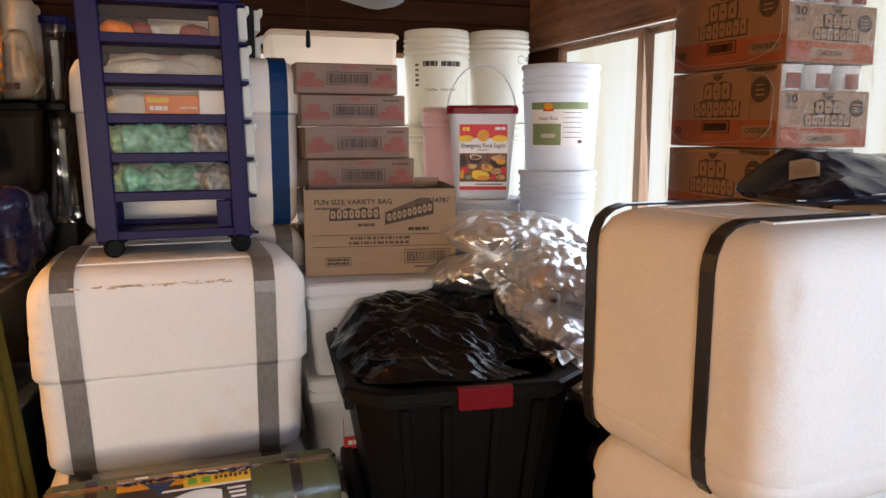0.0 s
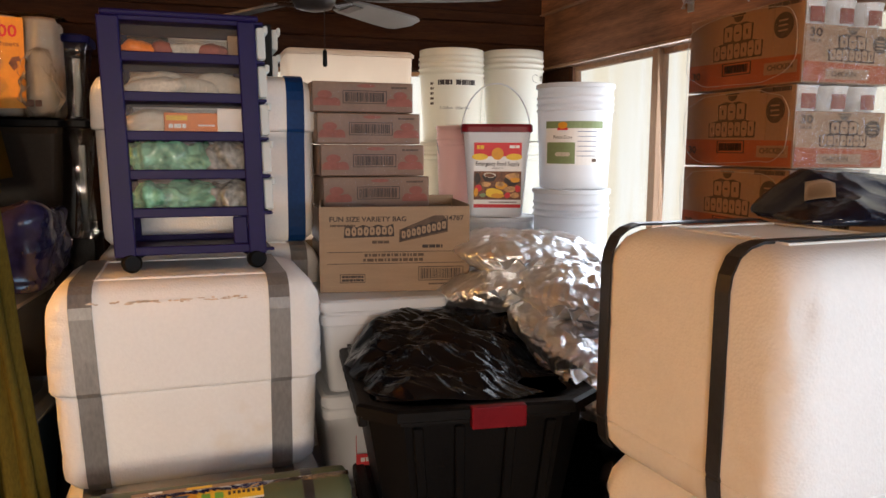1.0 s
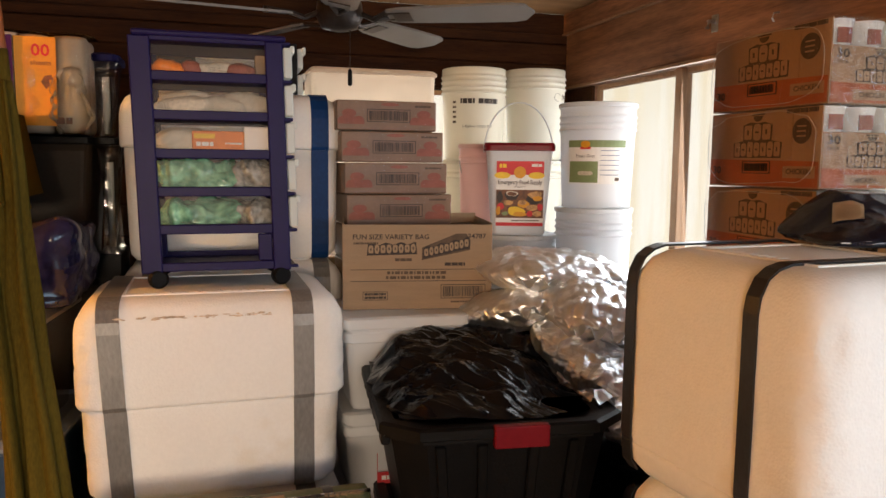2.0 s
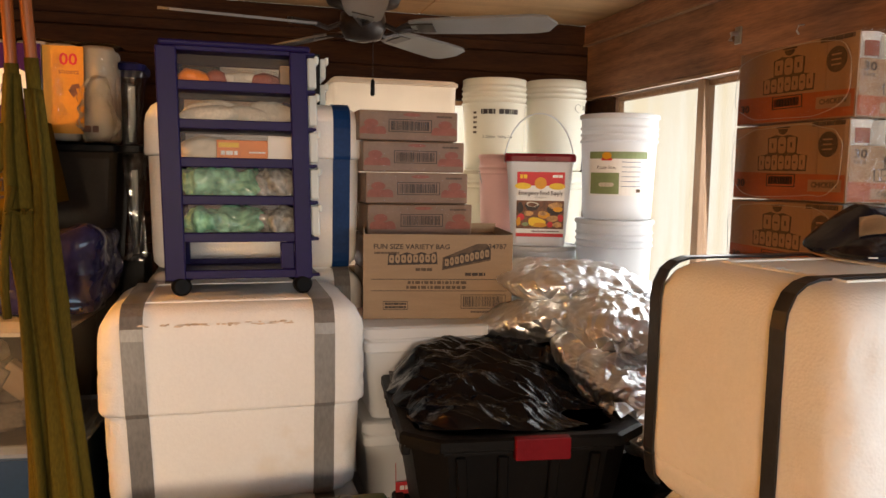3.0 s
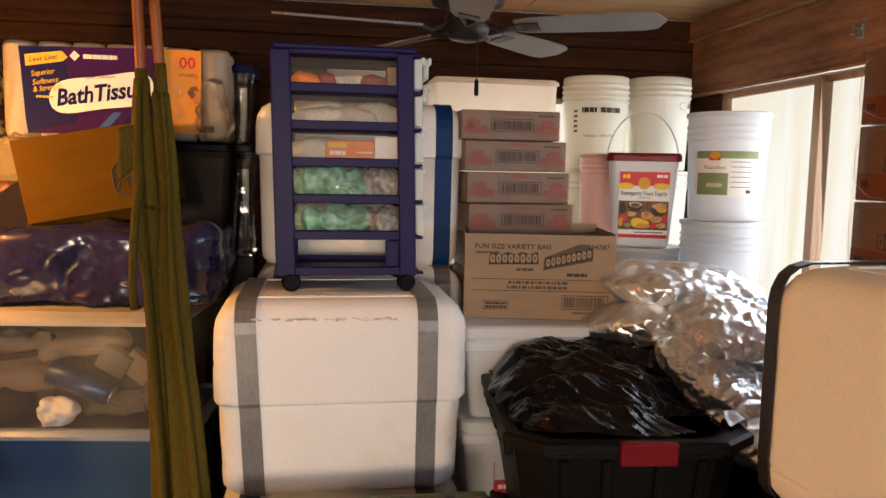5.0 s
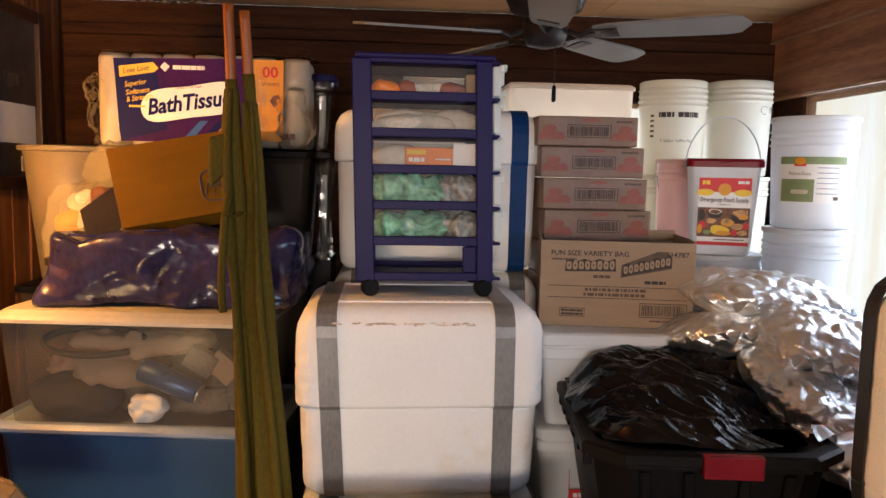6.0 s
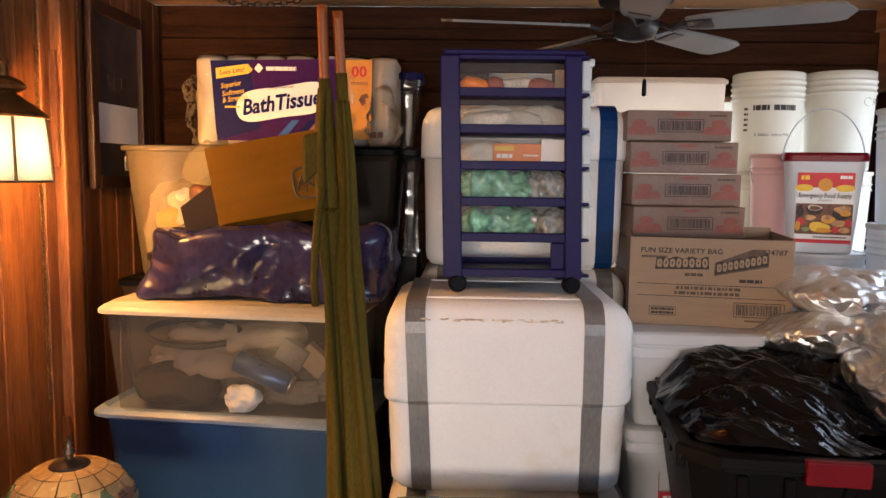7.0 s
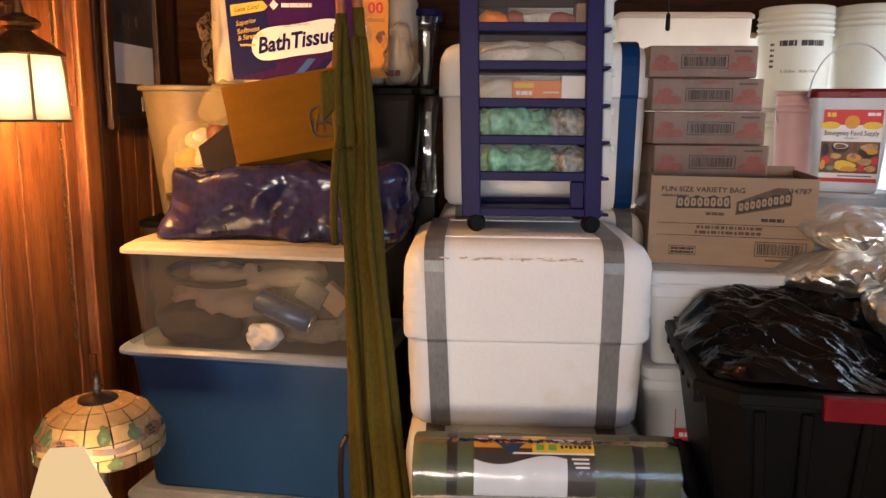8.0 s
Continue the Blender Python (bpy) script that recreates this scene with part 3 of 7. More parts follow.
yrm.color_ramp.elements[0].position, yrm.color_ramp.elements[1].position = 0.36, 0.62
yrm.color_ramp.elements[0].color, yrm.color_ramp.elements[1].color = (0.93, 0.80, 0.57, 1), (1.0, 0.93, 0.78, 1)
yl.new(ytc.outputs["Object"], ymp.inputs[0])
yl.new(ymp.outputs[0], ytx.inputs["Vector"])
yl.new(ytx.outputs[0], yrm.inputs[0])
yl.new(yrm.outputs[0], ye.inputs[0])
ye.inputs[1].default_value = 1.0
yl.new(ye.outputs[0], yo.inputs[0])
bd = bmesh.new()
box(bd, 5.2, 5.25, -9, 9, -0.4, 4.5)
box(bd, -4, 5.2, 8.0, 8.05, -0.4, 4.5)
solo("backdrop", bd, ym, "overexposed pale yellow yard with upright streaks", "backdrop", kind="structure")
solo("ground", a_box(-60, 60, -60, 60, -0.5, -0.45), PLASTER, "bare ground outside the windows", "ground", kind="structure")

# header fittings
def wall_hook(p):
    h = thing("wall_hook", "small grey metal bracket screwed to the header board", "hook", pose(*p))
    part("plate", a_box(-0.006, 0.0, -0.018, 0.018, -0.03, 0.03, 0.002, 1), STEEL, h)
    part("stud", tube(bmesh.new(), [(-0.006, 0, 0.008), (-0.03, 0, 0.004), (-0.034, 0, -0.02)], 0.008), STEEL, h)


wall_hook((XR - 0.036, 2.34, 2.10))
tbm = tube(bmesh.new(), [(0, 0, 0), (-0.02, 0, -0.004), (-0.026, 0, -0.02), (-0.018, 0, -0.03)], 0.003, 6)
solo("cup_hook", tbm, STEEL, "tiny metal cup hook in the header board", "hook", pose(XR - 0.036, 2.02, 2.08))


# ---- ceiling fan ----
def ceiling_fan(m, turn):
    f = thing("ceiling_fan", "dark bronze ceiling fan with five grey blades and a pull chain", "fan", m)
    part("canopy", lathe(bmesh.new(), [(0.02, 0.0), (0.07, 0.0), (0.075, -0.02), (0.05, -0.05), (0.02, -0.06)]), DARK_METAL, f, smooth=True)
    part("motor_housing", lathe(bmesh.new(), [(0.03, -0.05), (0.10, -0.055), (0.135, -0.08), (0.14, -0.14), (0.12, -0.185), (0.07, -0.20), (0.02, -0.2)]), DARK_METAL, f, "bronze motor housing", smooth=True)
    part("switch_housing", lathe(bmesh.new(), [(0.03, -0.2), (0.075, -0.215), (0.08, -0.26), (0.06, -0.30), (0.02, -0.31)]), DARK_METAL, f, smooth=True)
    for k in range(5):
        r = pose(0, 0, -0.262, 0, 0, turn + 72 * k)
        bm = bmesh.new()
        prof = [(0.17, 0.045), (0.22, 0.058), (0.45, 0.070), (0.58, 0.072), (0.625, 0.060), (0.655, 0.0)]
        pts = [(x, w) for x, w in prof] + [(x, -w) for x, w in reversed(prof[:-1])]
        top = [bm.verts.new((x, yv, 0.004)) for x, yv in pts]
        bot = [bm.verts.new((x, yv, -0.004)) for x, yv in pts]
        bm.faces.new(top)
        bm.faces.new(list(reversed(bot)))
        for i in range(len(pts)):
            j = (i + 1) % len(pts)
            bm.faces.new((top[j], top[i], bot[i], bot[j]))
        part("blade", bm, BLADE, f, m=r @ pose(0, 0, 0, -11, 0, 0))
        ib = bmesh.new()
        tube(ib, [(0.07, 0, 0.01), (0.12, 0, -0.012), (0.17, 0.025, 0.0), (0.25, 0.03, 0.006)], 0.009, 6)
        tube(ib, [(0.12, 0, -0.012), (0.17, -0.025, 0.0), (0.25, -0.03, 0.006)], 0.009, 6)
        box(ib, 0.19, 0.25, -0.035, 0.035, -0.008, -0.0045, 0.001, 1)
        part("blade_iron", ib, DARK_METAL, f, "curved bronze blade bracket", m=r @ pose(0, 0, 0, -11, 0, 0))
    ch = bmesh.new()
    for i in range(18):
        bmesh.ops.create_icosphere(ch, subdivisions=1, radius=0.0028, matrix=Matrix.Translation((0.03, -0.03, -0.31 - 0.007 * i)))
    part("pull_chain", ch, DARK_METAL, f)
    part("pull_knob", lathe(bmesh.new(), [(0.002, -0.434), (0.007, -0.442), (0.008, -0.486), (0.004, -0.492)], 12, (0.03, -0.03)), BLACK, f, "black pull knob", smooth=True)
    return f


ceiling_fan(pose(0.515, 2.60, ZC), -27)


# ---- foam coolers ----
def cooler(label, m, L, D, H, seam, tape, tapes, tape_w, taper=0.02, dents=0, group="foam coolers", over=0.013, skew=()):
    """A foam box with an overhanging lid and bands of tape; it stands on z = 0 with its long front at -y."""
    c = thing("foam_cooler", label, "cooler", m, group)
    hx, hy = L / 2, D / 2
    r = 0.065
    body = [(hx - taper - 0.05, hy - taper - 0.05, r, 0.0), (hx - taper - 0.02, hy - taper - 0.02, r, 0.008), (hx - taper - 0.004, hy - taper - 0.004, r, 0.03),
            (hx - taper, hy - taper, r, 0.06), (hx - over, hy - over, r, seam)]
    lid = [(hx - over - 0.002, hy - over - 0.002, r, seam + 0.001), (hx - 0.003, hy - 0.003, r, seam + 0.003), (hx, hy, r, seam + 0.012), (hx - 0.001, hy - 0.001, r, H - 0.085), (hx - 0.006, hy - 0.006, r, H - 0.055),
           (hx - 0.022, hy - 0.022, r, H - 0.024), (hx - 0.045, hy - 0.045, r, H - 0.008), (hx - 0.075, hy - 0.075, r, H)]
    rnd = random.Random(int(L * 1000) + dents)

    def solid(levels, seed):
        bm = loft(bmesh.new(), levels, 7)
        es = [e for e in bm.edges if abs(e.verts[0].co.z - e.verts[1].co.z) < 1e-5 and e.calc_length() > 0.2]
        bmesh.ops.subdivide_edges(bm, edges=es, cuts=14, use_grid_fill=True)
        if dents:
            tall = [e for e in bm.edges if abs(e.verts[0].co.z - e.verts[1].co.z) > 0.1]
            bmesh.ops.subdivide_edges(bm, edges=tall, cuts=24, use_grid_fill=True)
        for v in bm.verts:
            q = v.co * 9 + Vector((seed, seed, 0))
            v.co += Vector((noise.noise(q), noise.noise(q + Vector((5, 0, 0))), 0)) * 0.0022
            if dents:
                edge = max(0.0, 1 - ((hx - abs(v.co.x)) + (hy - abs(v.co.y))) / 0.12)
                pit = max(0.0, noise.noise(v.co * 34 + Vector((seed, 0, 3))) - 0.10)
                v.co -= Vector((math.copysign(1, v.co.x), math.copysign(1, v.co.y), 0)) * edge * pit * (0.010 * dents)
        return bm
    part("body", solid(body, rnd.random() * 9), FOAM, c, smooth=True)
    lp = part("lid", solid(lid, rnd.random() * 9), FOAM, c, smooth=True)
    # raised oval rim and moulded marks on the lid
    rim = bmesh.new()
    for a, b, cc, d in ((-hx + 0.12, hx - 0.12, -hy + 0.10, -hy + 0.108), (-hx + 0.12, hx - 0.12, hy - 0.108, hy - 0.10), (-hx + 0.12, -hx + 0.128, -hy + 0.108, hy - 0.108), (hx - 0.128, hx - 0.12, -hy + 0.108, hy - 0.108)):
        box(rim, a, b, cc, d, H - 0.001, H + 0.004, 0.001, 1)
    x = -hx + 0.18
    while x < hx - 0.2:
        w = rnd.uniform(0.012, 0.035)
        box(rim, x, x + w, -hy + 0.125, -hy + 0.15, H - 0.001, H + 0.003, 0.001, 1)
        x += w + 0.009
    part("moulding", rim, FOAM, lp, "raised moulded rim and marks")
    path = [(-a[1], a[3]) for a in body[1:]] + [(-a[1], a[3]) for a in lid[1:]]
    path = path + [(-yv, zv) for yv, zv in reversed(path)]
    fine = []
    for (y0, z0), (y1, z1) in zip(path, path[1:]):
        k = max(1, int(math.hypot(y1 - y0, z1 - z0) / 0.05))
        fine += [(y0 + (y1 - y0) * i / k, z0 + (z1 - z0) * i / k) for i in range(k)]
    fine.append(path[-1])
    for i, x in enumerate(tapes):
        bm = strip(bmesh.new(), fine, x - tape_w / 2, x + tape_w / 2, 0.0048)
        for v in bm.verts:
            v.co.x += (skew[i] if skew else 0.0) * max(0.0, H - 0.04 - v.co.z)
        part("tape", bm, tape, c, "band of tape round the cooler")
    return c


# stack beside the poles: two coolers one on the other
cooler("big white foam cooler closed with two grey duct tape bands", pose(0.087, 2.40, 0.65, 0, 0, 0.6), 0.732, 0.56, 0.575, 0.278, DUCT, (-0.272, 0.243), 0.058, dents=2, skew=(0.045, 0.0))
cooler("white foam cooler under another, grey tape bands", pose(0.094, 2.40, 0.0, 0, 0, 0.4), 0.732, 0.56, 0.648, 0.30, DUCT, (-0.272, 0.243), 0.058)
stn = bmesh.new()
rs = random.Random(8)
for i in range(34):
    x = -0.25 + 0.40 * rs.random() ** 0.9
    w, h = rs.uniform(0.003, 0.020), rs.uniform(0.0012, 0.004)
    zz = 0.528 + rs.uniform(-0.004, 0.004)
    poly(stn, [(x + w * math.cos(a) * rs.uniform(0.6, 1), zz + h * math.sin(a) * rs.uniform(0.5, 1)) for a in [0.7 * k for k in range(9)]], 0.0)
front_cooler = bpy.data.objects["foam_cooler"]
tagged(part("stain", stn, STAIN, front_cooler, "brown dirt line along the lid's edge", m=pose(0, -0.2765, 0.0)), kind="stuff")
# behind the drawer cart
cooler("tall white foam cooler with a dark blue tape band", pose(0.170, 3.00, 1.245), 0.762, 0.50, 0.597, 0.40, BLUE_TAPE, (0.296,), 0.062)
cooler("white foam cooler with grey tape, under a taller one", pose(0.165, 2.97, 0.62), 0.77, 0.52, 0.622, 0.33, DUCT, (-0.28, 0.30), 0.058)
cooler("white foam cooler on the floor at the back", pose(0.165, 2.97, 0.0), 0.77, 0.52, 0.617, 0.33, DUCT, (-0.28, 0.30), 0.058)
# pair in front of the window
TH = -85.0
ux, uy = math.cos(radians(TH)), math.sin(radians(TH))


def right_cooler(label, x, y, z, L, D, H, seam, turn, tapes, tw):
    cooler(label, pose(x, y, z, 0, 0, TH + turn), L, D, H, seam, BLACK_TAPE, tapes, tw, 0.003, dents=2, over=0.0015)


right_cooler("white foam cooler with two black tape bands and dented corner", 1.255, 1.233, 0.905, 0.56, 0.50, 0.515, 0.075, 0, (-0.245, 0.112), 0.034)
right_cooler("white foam cooler beneath another one", 1.272, 1.235, 0.42, 0.56, 0.50, 0.484, 0.22, 1.5, (), 0.034)
right_cooler("white foam cooler standing on the floor", 1.270, 1.235, 0.0, 0.56, 0.50, 0.419, 0.18, 0.5, (), 0.034)


# ---- rolling drawer cart ----
def drawer_cart(m, frame_mat, label, W=0.43, D=0.34, H=0.690, full=True):
    """Seen from its side: a frame with six bays; drawer fronts at +x."""
    c = thing("drawer_cart", label, "drawer cart", m)
    z0 = 0.047
    tops = [z0 + 0.017 + 0.1125 * k for k in range(7)]
    pw = 0.046
    for yv in (-D / 2, D / 2 - 0.03):
        for x, xw in ((-W / 2 - 0.014, pw + 0.014), (W / 2 - pw - 0.012, pw + 0.006)):
            bm = bmesh.new()
            box(bm, x, x + xw, yv, yv + 0.03, z0, z0 + H, 0.004, 2)
            part("post", bm, frame_mat, c)
        for k, zt in enumerate(tops):
            hgt = 0.028 if k else 0.026
            part("rail", a_box(-W / 2 + pw - 0.002, W / 2 - pw - 0.010, yv + 0.004, yv + 0.026, zt - hgt / 2, zt + hgt / 2, 0.003, 2), frame_mat, c)
    for k, zt in enumerate(tops):
        part("shelf", a_box(-W / 2 + 0.006, W / 2 + 0.014, -D / 2 + 0.027, D / 2 - 0.027, zt - 0.013, zt - 0.004, 0.002, 1), frame_mat, c)
        part("runner", a_box(W / 2 - 0.014, W / 2 + 0.018, -D / 2 + 0.002, -D / 2 + 0.028, zt - 0.010, zt - 0.001, 0.002, 1), frame_mat, c)
    part("top", a_box(-W / 2 - 0.004, W / 2 + 0.004, -D / 2 - 0.004, D / 2 + 0.004, z0 + H, z0 + H + 0.018, 0.006, 2), frame_mat, c)
    part("bracket", a_box(W / 2 - pw - 0.056, W / 2 - pw - 0.014, -D / 2 + 0.006, -D / 2 + 0.022, tops[0] + 0.014, tops[1] - 0.016, 0.003, 1), frame_mat, c)
    for k in range(1, 6):
        zt, zn = tops[k], tops[k + 1]
        d = bmesh.new()
        x0, x1, y0, y1, za, zb = -W / 2 + 0.012, W / 2 - 0.004, -D / 2 + 0.030, D / 2 - 0.030, zt + 0.001, zn - 0.022
        t = 0.003
        box(d, x0, x1, y0, y0 + t, za, zb)
        box(d, x0, x1, y1 - t, y1, za, zb)
        box(d, x0, x0 + t, y0 + t, y1 - t, za, zb)
        box(d, x0 + t, x1, y0 + t, y1 - t, za, za + t)
        dr = part("drawer", d, DRAWER, c, "clear plastic drawer")
        f = bmesh.new()
        box(f, W / 2 - 0.003, W / 2 + 0.022, -D / 2 + 0.004, D / 2 - 0.004, za + 0.004, zb + 0.006, 0.005, 2)
        box(f, W / 2 + 0.018, W / 2 + 0.031, -D / 2 + 0.002, D / 2 - 0.002, zb - 0.012, zb + 0.012, 0.005, 2)
        part("drawer_front", f, DRAWER_FRONT, dr, "milky drawer front with a lip")
    for x in (-W / 2 + 0.030, W / 2 - 0.038):
        for yv in (-D / 2 + 0.02, D / 2 - 0.02):
            w = lathe(bmesh.new(), [(0.004, -0.017), (0.022, -0.017), (0.029, -0.010), (0.030, 0.0), (0.029, 0.010), (0.022, 0.017), (0.004, 0.017)], 24)
            part("caster", w, BLACK, c, "small black caster wheel", m=pose(x, yv - 0.006, 0.030, 90, 0, 12), smooth=False)
            part("stem", a_box(x - 0.006, x + 0.006, yv - 0.005, yv + 0.005, 0.03, z0 + 0.01), BLACK, c)
    for ob in c.children_recursive:
        if "caster" not in ob.name:
            for v in ob.data.vertices:
                v.co.x -= LEAN * v.co.z
    return c, tops


LEAN = 0.027            # the cart leans a little to its left as it stands
cart, CT = drawer_cart(pose(0.114, 2.472, 1.2285, 0, 0, 0.5) @ Matrix.Diagonal((0.97, 1.0, 0.978, 1)), PURPLE, "purple plastic drawer cart with clear drawers standing on a cooler")


def in_cart(x, k, y=-0.10):
    """A place on the floor of drawer k."""
    z = 0.978 * CT[k] + 0.0055
    return pose(0.114 + 0.97 * x - LEAN * z, 2.472 + y, 1.2285 + z)


def lump(name, label, category, mat, m, hx, hy, hz, seed, rough=0.012, folds=14.0, e=0.7, nu=36, nv=22, group="", crisp=False):
    bm = pillow(bmesh.new(), hx, hy, hz, seed, rough, e, nu, nv, folds, 0.15, crisp=crisp)
    low = min(v.co.z for v in bm.verts)
    for v in bm.verts:
        v.co.z -= low
    return solo(name, bm, mat, label, category, m, smooth=True, group=group)


for k, sd in ((1, 1), (2, 3)):
    lump("green_bag", "crumpled clear green plastic bag in a drawer", "plastic bag", GREEN_FILM, in_cart(-0.060, k, -0.078), 0.122, 0.055, 0.037 + 0.003 * k, sd, 0.016, 34, 0.55, 130, 70, crisp=True)
    lump("clear_bag", "crumpled clear plastic bag in a drawer", "plastic bag", GREY_FILM, in_cart(0.110, k, -0.078), 0.064, 0.055, 0.037 + 0.004 * k, sd + 1, 0.014, 34, 0.55, 110, 60, crisp=True)
lump("wrapping_paper", "folded pale papers and wrapping in a drawer", "paper", CLOTH_PALE, in_cart(-0.115, 3, -0.085), 0.062, 0.045, 0.036, 5, 0.016, 22, 0.7, 60, 36, crisp=True)
pbx = thing("orange_packet", "small orange cardboard packet with a yellow stripe", "box", in_cart(0.01, 3, -0.103))
part("carton", a_box(-0.074, 0.074, -0.03, 0.03, 0, 0.062, 0.002, 1), PACKET_ORANGE, pbx)
part("stripe", a_box(-0.068, -0.010, -0.0325, -0.0305, 0.040, 0.054), YELLOW_INK, pbx)
bars(pbx, -0.062, -0.014, 0.024, 0.012, PAPER, pose(0, -0.0305, 0), 3)
bars(pbx, 0.02, 0.066, 0.026, 0.005, PAPER, pose(0, -0.0305, 0), 4)
solo("white_carton", a_box(-0.038, 0.038, -0.03, 0.03, 0, 0.076, 0.002, 1), PAPER, "small plain white carton in a drawer", "box", in_cart(0.125, 3, -0.103))
for i, (x, hx_, hz_, yy) in enumerate(((-0.085, 0.09, 0.026, -0.112), (-0.06, 0.10, 0.036, -0.085), (0.03, 0.075, 0.030, -0.105), (0.10, 0.075, 0.036, -0.088))):
    lump("linen_roll", "rolled cream cloth in a drawer", "cloth", CLOTH_PALE, in_cart(x, 4, yy) @ pose(0, 0, 0.0, 0, -4 + 3 * i, 0), hx_, 0.026, hz_, 7 + i, 0.007, 10, 0.7, 50, 26)
for i, (x, hx_, hz_, mt, nm, w) in enumerate(((-0.128, 0.046, 0.022, PACKET_ORANGE, "orange_wrapper", "orange"), (-0.06, 0.030, 0.020, CORAL_INK, "red_packet", "red"), (0.012, 0.050, 0.023, CLOTH_PALE, "white_packet", "white"), (0.085, 0.044, 0.020, CORAL_INK, "red_packet", "red"))):
    lump(nm, "small " + w + " wrapped packet in the top drawer", "packet", mt, in_cart(x, 5, -0.112), hx_, 0.024, hz_, 20 + i, 0.008, 30, 0.45, 60, 36, crisp=True)
solo("tan_carton", a_box(-0.018, 0.018, -0.03, 0.03, 0, 0.066, 0.002, 1), CARD_PALE, "small tan carton in the top drawer", "box", in_cart(0.148, 5, -0.103))


def small_drawers(m):
    """A low black two-drawer unit with milky drawer lips at its right."""
    c = thing("drawer_unit", "low black plastic drawer unit with milky drawers, on a cooler", "drawer unit", m)
    W, D, H = 0.40, 0.30, 0.200
    for x in (-W / 2, W / 2 - 0.030):
        for y in (-D / 2, D / 2 - 0.03):
            part("post", a_box(x, x + 0.026, y, y + 0.03, 0, H, 0.003, 1), BLACK, c)
    for z in (0.0, 0.096, H - 0.010):
        part("shelf", a_box(-W / 2 + 0.003, W / 2 - 0.006, -D / 2 + 0.003, D / 2 - 0.003, z + 0.0005, z + 0.009, 0.002, 1), BLACK, c)
    for z in (0.012, 0.108):
        d = part("drawer", a_box(-W / 2 + 0.03, W / 2 - 0.034, -D / 2 + 0.034, D / 2 - 0.034, z, z + 0.070, 0.004, 1), DRAWER_FRONT, c, "milky plastic drawer")
        f = bmesh.new()
        box(f, W / 2 - 0.003, W / 2 + 0.018, -D / 2 + 0.004, D / 2 - 0.004, z, z + 0.074, 0.004, 2)
        box(f, W / 2 + 0.014, W / 2 + 0.028, -D / 2 + 0.002, D / 2 - 0.002, z + 0.054, z + 0.080, 0.004, 2)
        part("drawer_front", f, DRAWER_FRONT, d, "milky drawer front with a lip")
    return c


small_drawers(pose(0.212, 3.09, 1.8435))


# ---- pails and buckets ----
def pail(label, m, R, H, mat, lid=True, ribs=3, name="pail", group="round pails", bail=False, fill=None):
    """A round plastic pail with ribs under its rim; it stands on z = 0."""
    p = thing(name, label, "bucket", m, group)
    rb_ = R * 0.875
    prof = [(rb_ * 0.93, 0.0), (rb_, 0.008)]
    top = H - 0.012 if lid else H
    z1 = top - 0.022 * ribs - 0.03
    prof += [(rb_ + (R * 0.955 - rb_) * k / 6, 0.008 + (z1 - 0.008) * k / 6) for k in range(1, 7)]
    for k in range(ribs):
        zz = z1 + 0.024 * k
        prof += [(R * 0.958, zz + 0.003), (R * 0.995, zz + 0.005), (R * 0.995, zz + 0.010), (R * 0.962, zz + 0.012), (R * 0.962, zz + 0.021)]
    prof += [(R * 0.965, top - 0.002), (R * 0.94, top)]
    part("body", lathe(bmesh.new(), prof, 48), mat, p, smooth=True)
    if lid:
        part("lid", lathe(bmesh.new(), [(R * 0.9, H - 0.017), (R * 1.0, H - 0.017), (R * 1.012, H - 0.014), (R * 1.012, H - 0.003), (R * 0.985, H), (R * 0.95, H), (R * 0.94, H - 0.006)], 48), mat, p, smooth=False)
    if bail:
        bm = tube(bmesh.new(), [(R * 1.0 * math.cos(a), -R * 0.75 * math.sin(a) * 0.3, H - 0.07 - 0.14 * math.sin(a)) for a in [math.pi * i / 16 for i in range(17)]], 0.0025, 6)
        part("bail", bm, STEEL, p, "thin wire bail")
    return p


def bent_sheet(R, a0, a1, z0, z1, n=14):
    """A label bent round a pail."""
    bm = bmesh.new()
    rows = [[bm.verts.new((R * math.sin(radians(a0 + (a1 - a0) * i / n)), -R * math.cos(radians(a0 + (a1 - a0) * i / n)), z)) for z in (z0, z1)] for i in range(n + 1)]
    for a, b in zip(rows, rows[1:]):
        bm.faces.new((a[0], b[0], b[1], a[1]))
    return bm


def bend(ob, R):
    """Bends flat lettering at y = 0 round a pail of radius R."""
    for v in ob.data.vertices:
        x, d = v.co.x, v.co.y
        v.co.x, v.co.y = (R - d) * math.sin(x / R), -(R - d) * math.cos(x / R)
    return ob


HBX, HBY = 1.262, 3.38
for k in range(4):
    z0 = 0.02 + 0.405 * k
    pail("cream five-gallon pail in a stack by the window", pose(HBX - 0.01 * (k % 2), HBY, 0.0 + 0.405 * k), 0.150, 0.405, MILKY, ribs=2)
    pail("cream five-gallon pail in a stack by the corner", pose(HBX + 0.312, HBY + 0.01 * (k % 2), 0.405 * k), 0.150, 0.405, MILKY, ribs=2)
hb = pail("tall cream five-gallon pail with dark lettering, nested in another", pose(HBX, HBY, 1.62, 0, 0, -12), 0.153, 0.413, MILKY, lid=False, ribs=4)
m0 = pose(0, 0, 0, 0, 0, 0)
for x0_, x1_, zz, hh, sd in ((-0.078, -0.012, 0.262, 0.022, 1), (0.004, 0.100, 0.262, 0.022, 2)):
    b_ = bars(hb, x0_, x1_, zz, hh * 0.42, INK, m0, sd, 0.30, "brand_bar")
    for v in b_.data.vertices:
        v.co.z = zz + (v.co.z - zz) * 2.4
    bend(b_, 0.1475)
t_ = letters("5 Gallon  Utility Pail", 0.0125, INK, hb, m0, 0.135)
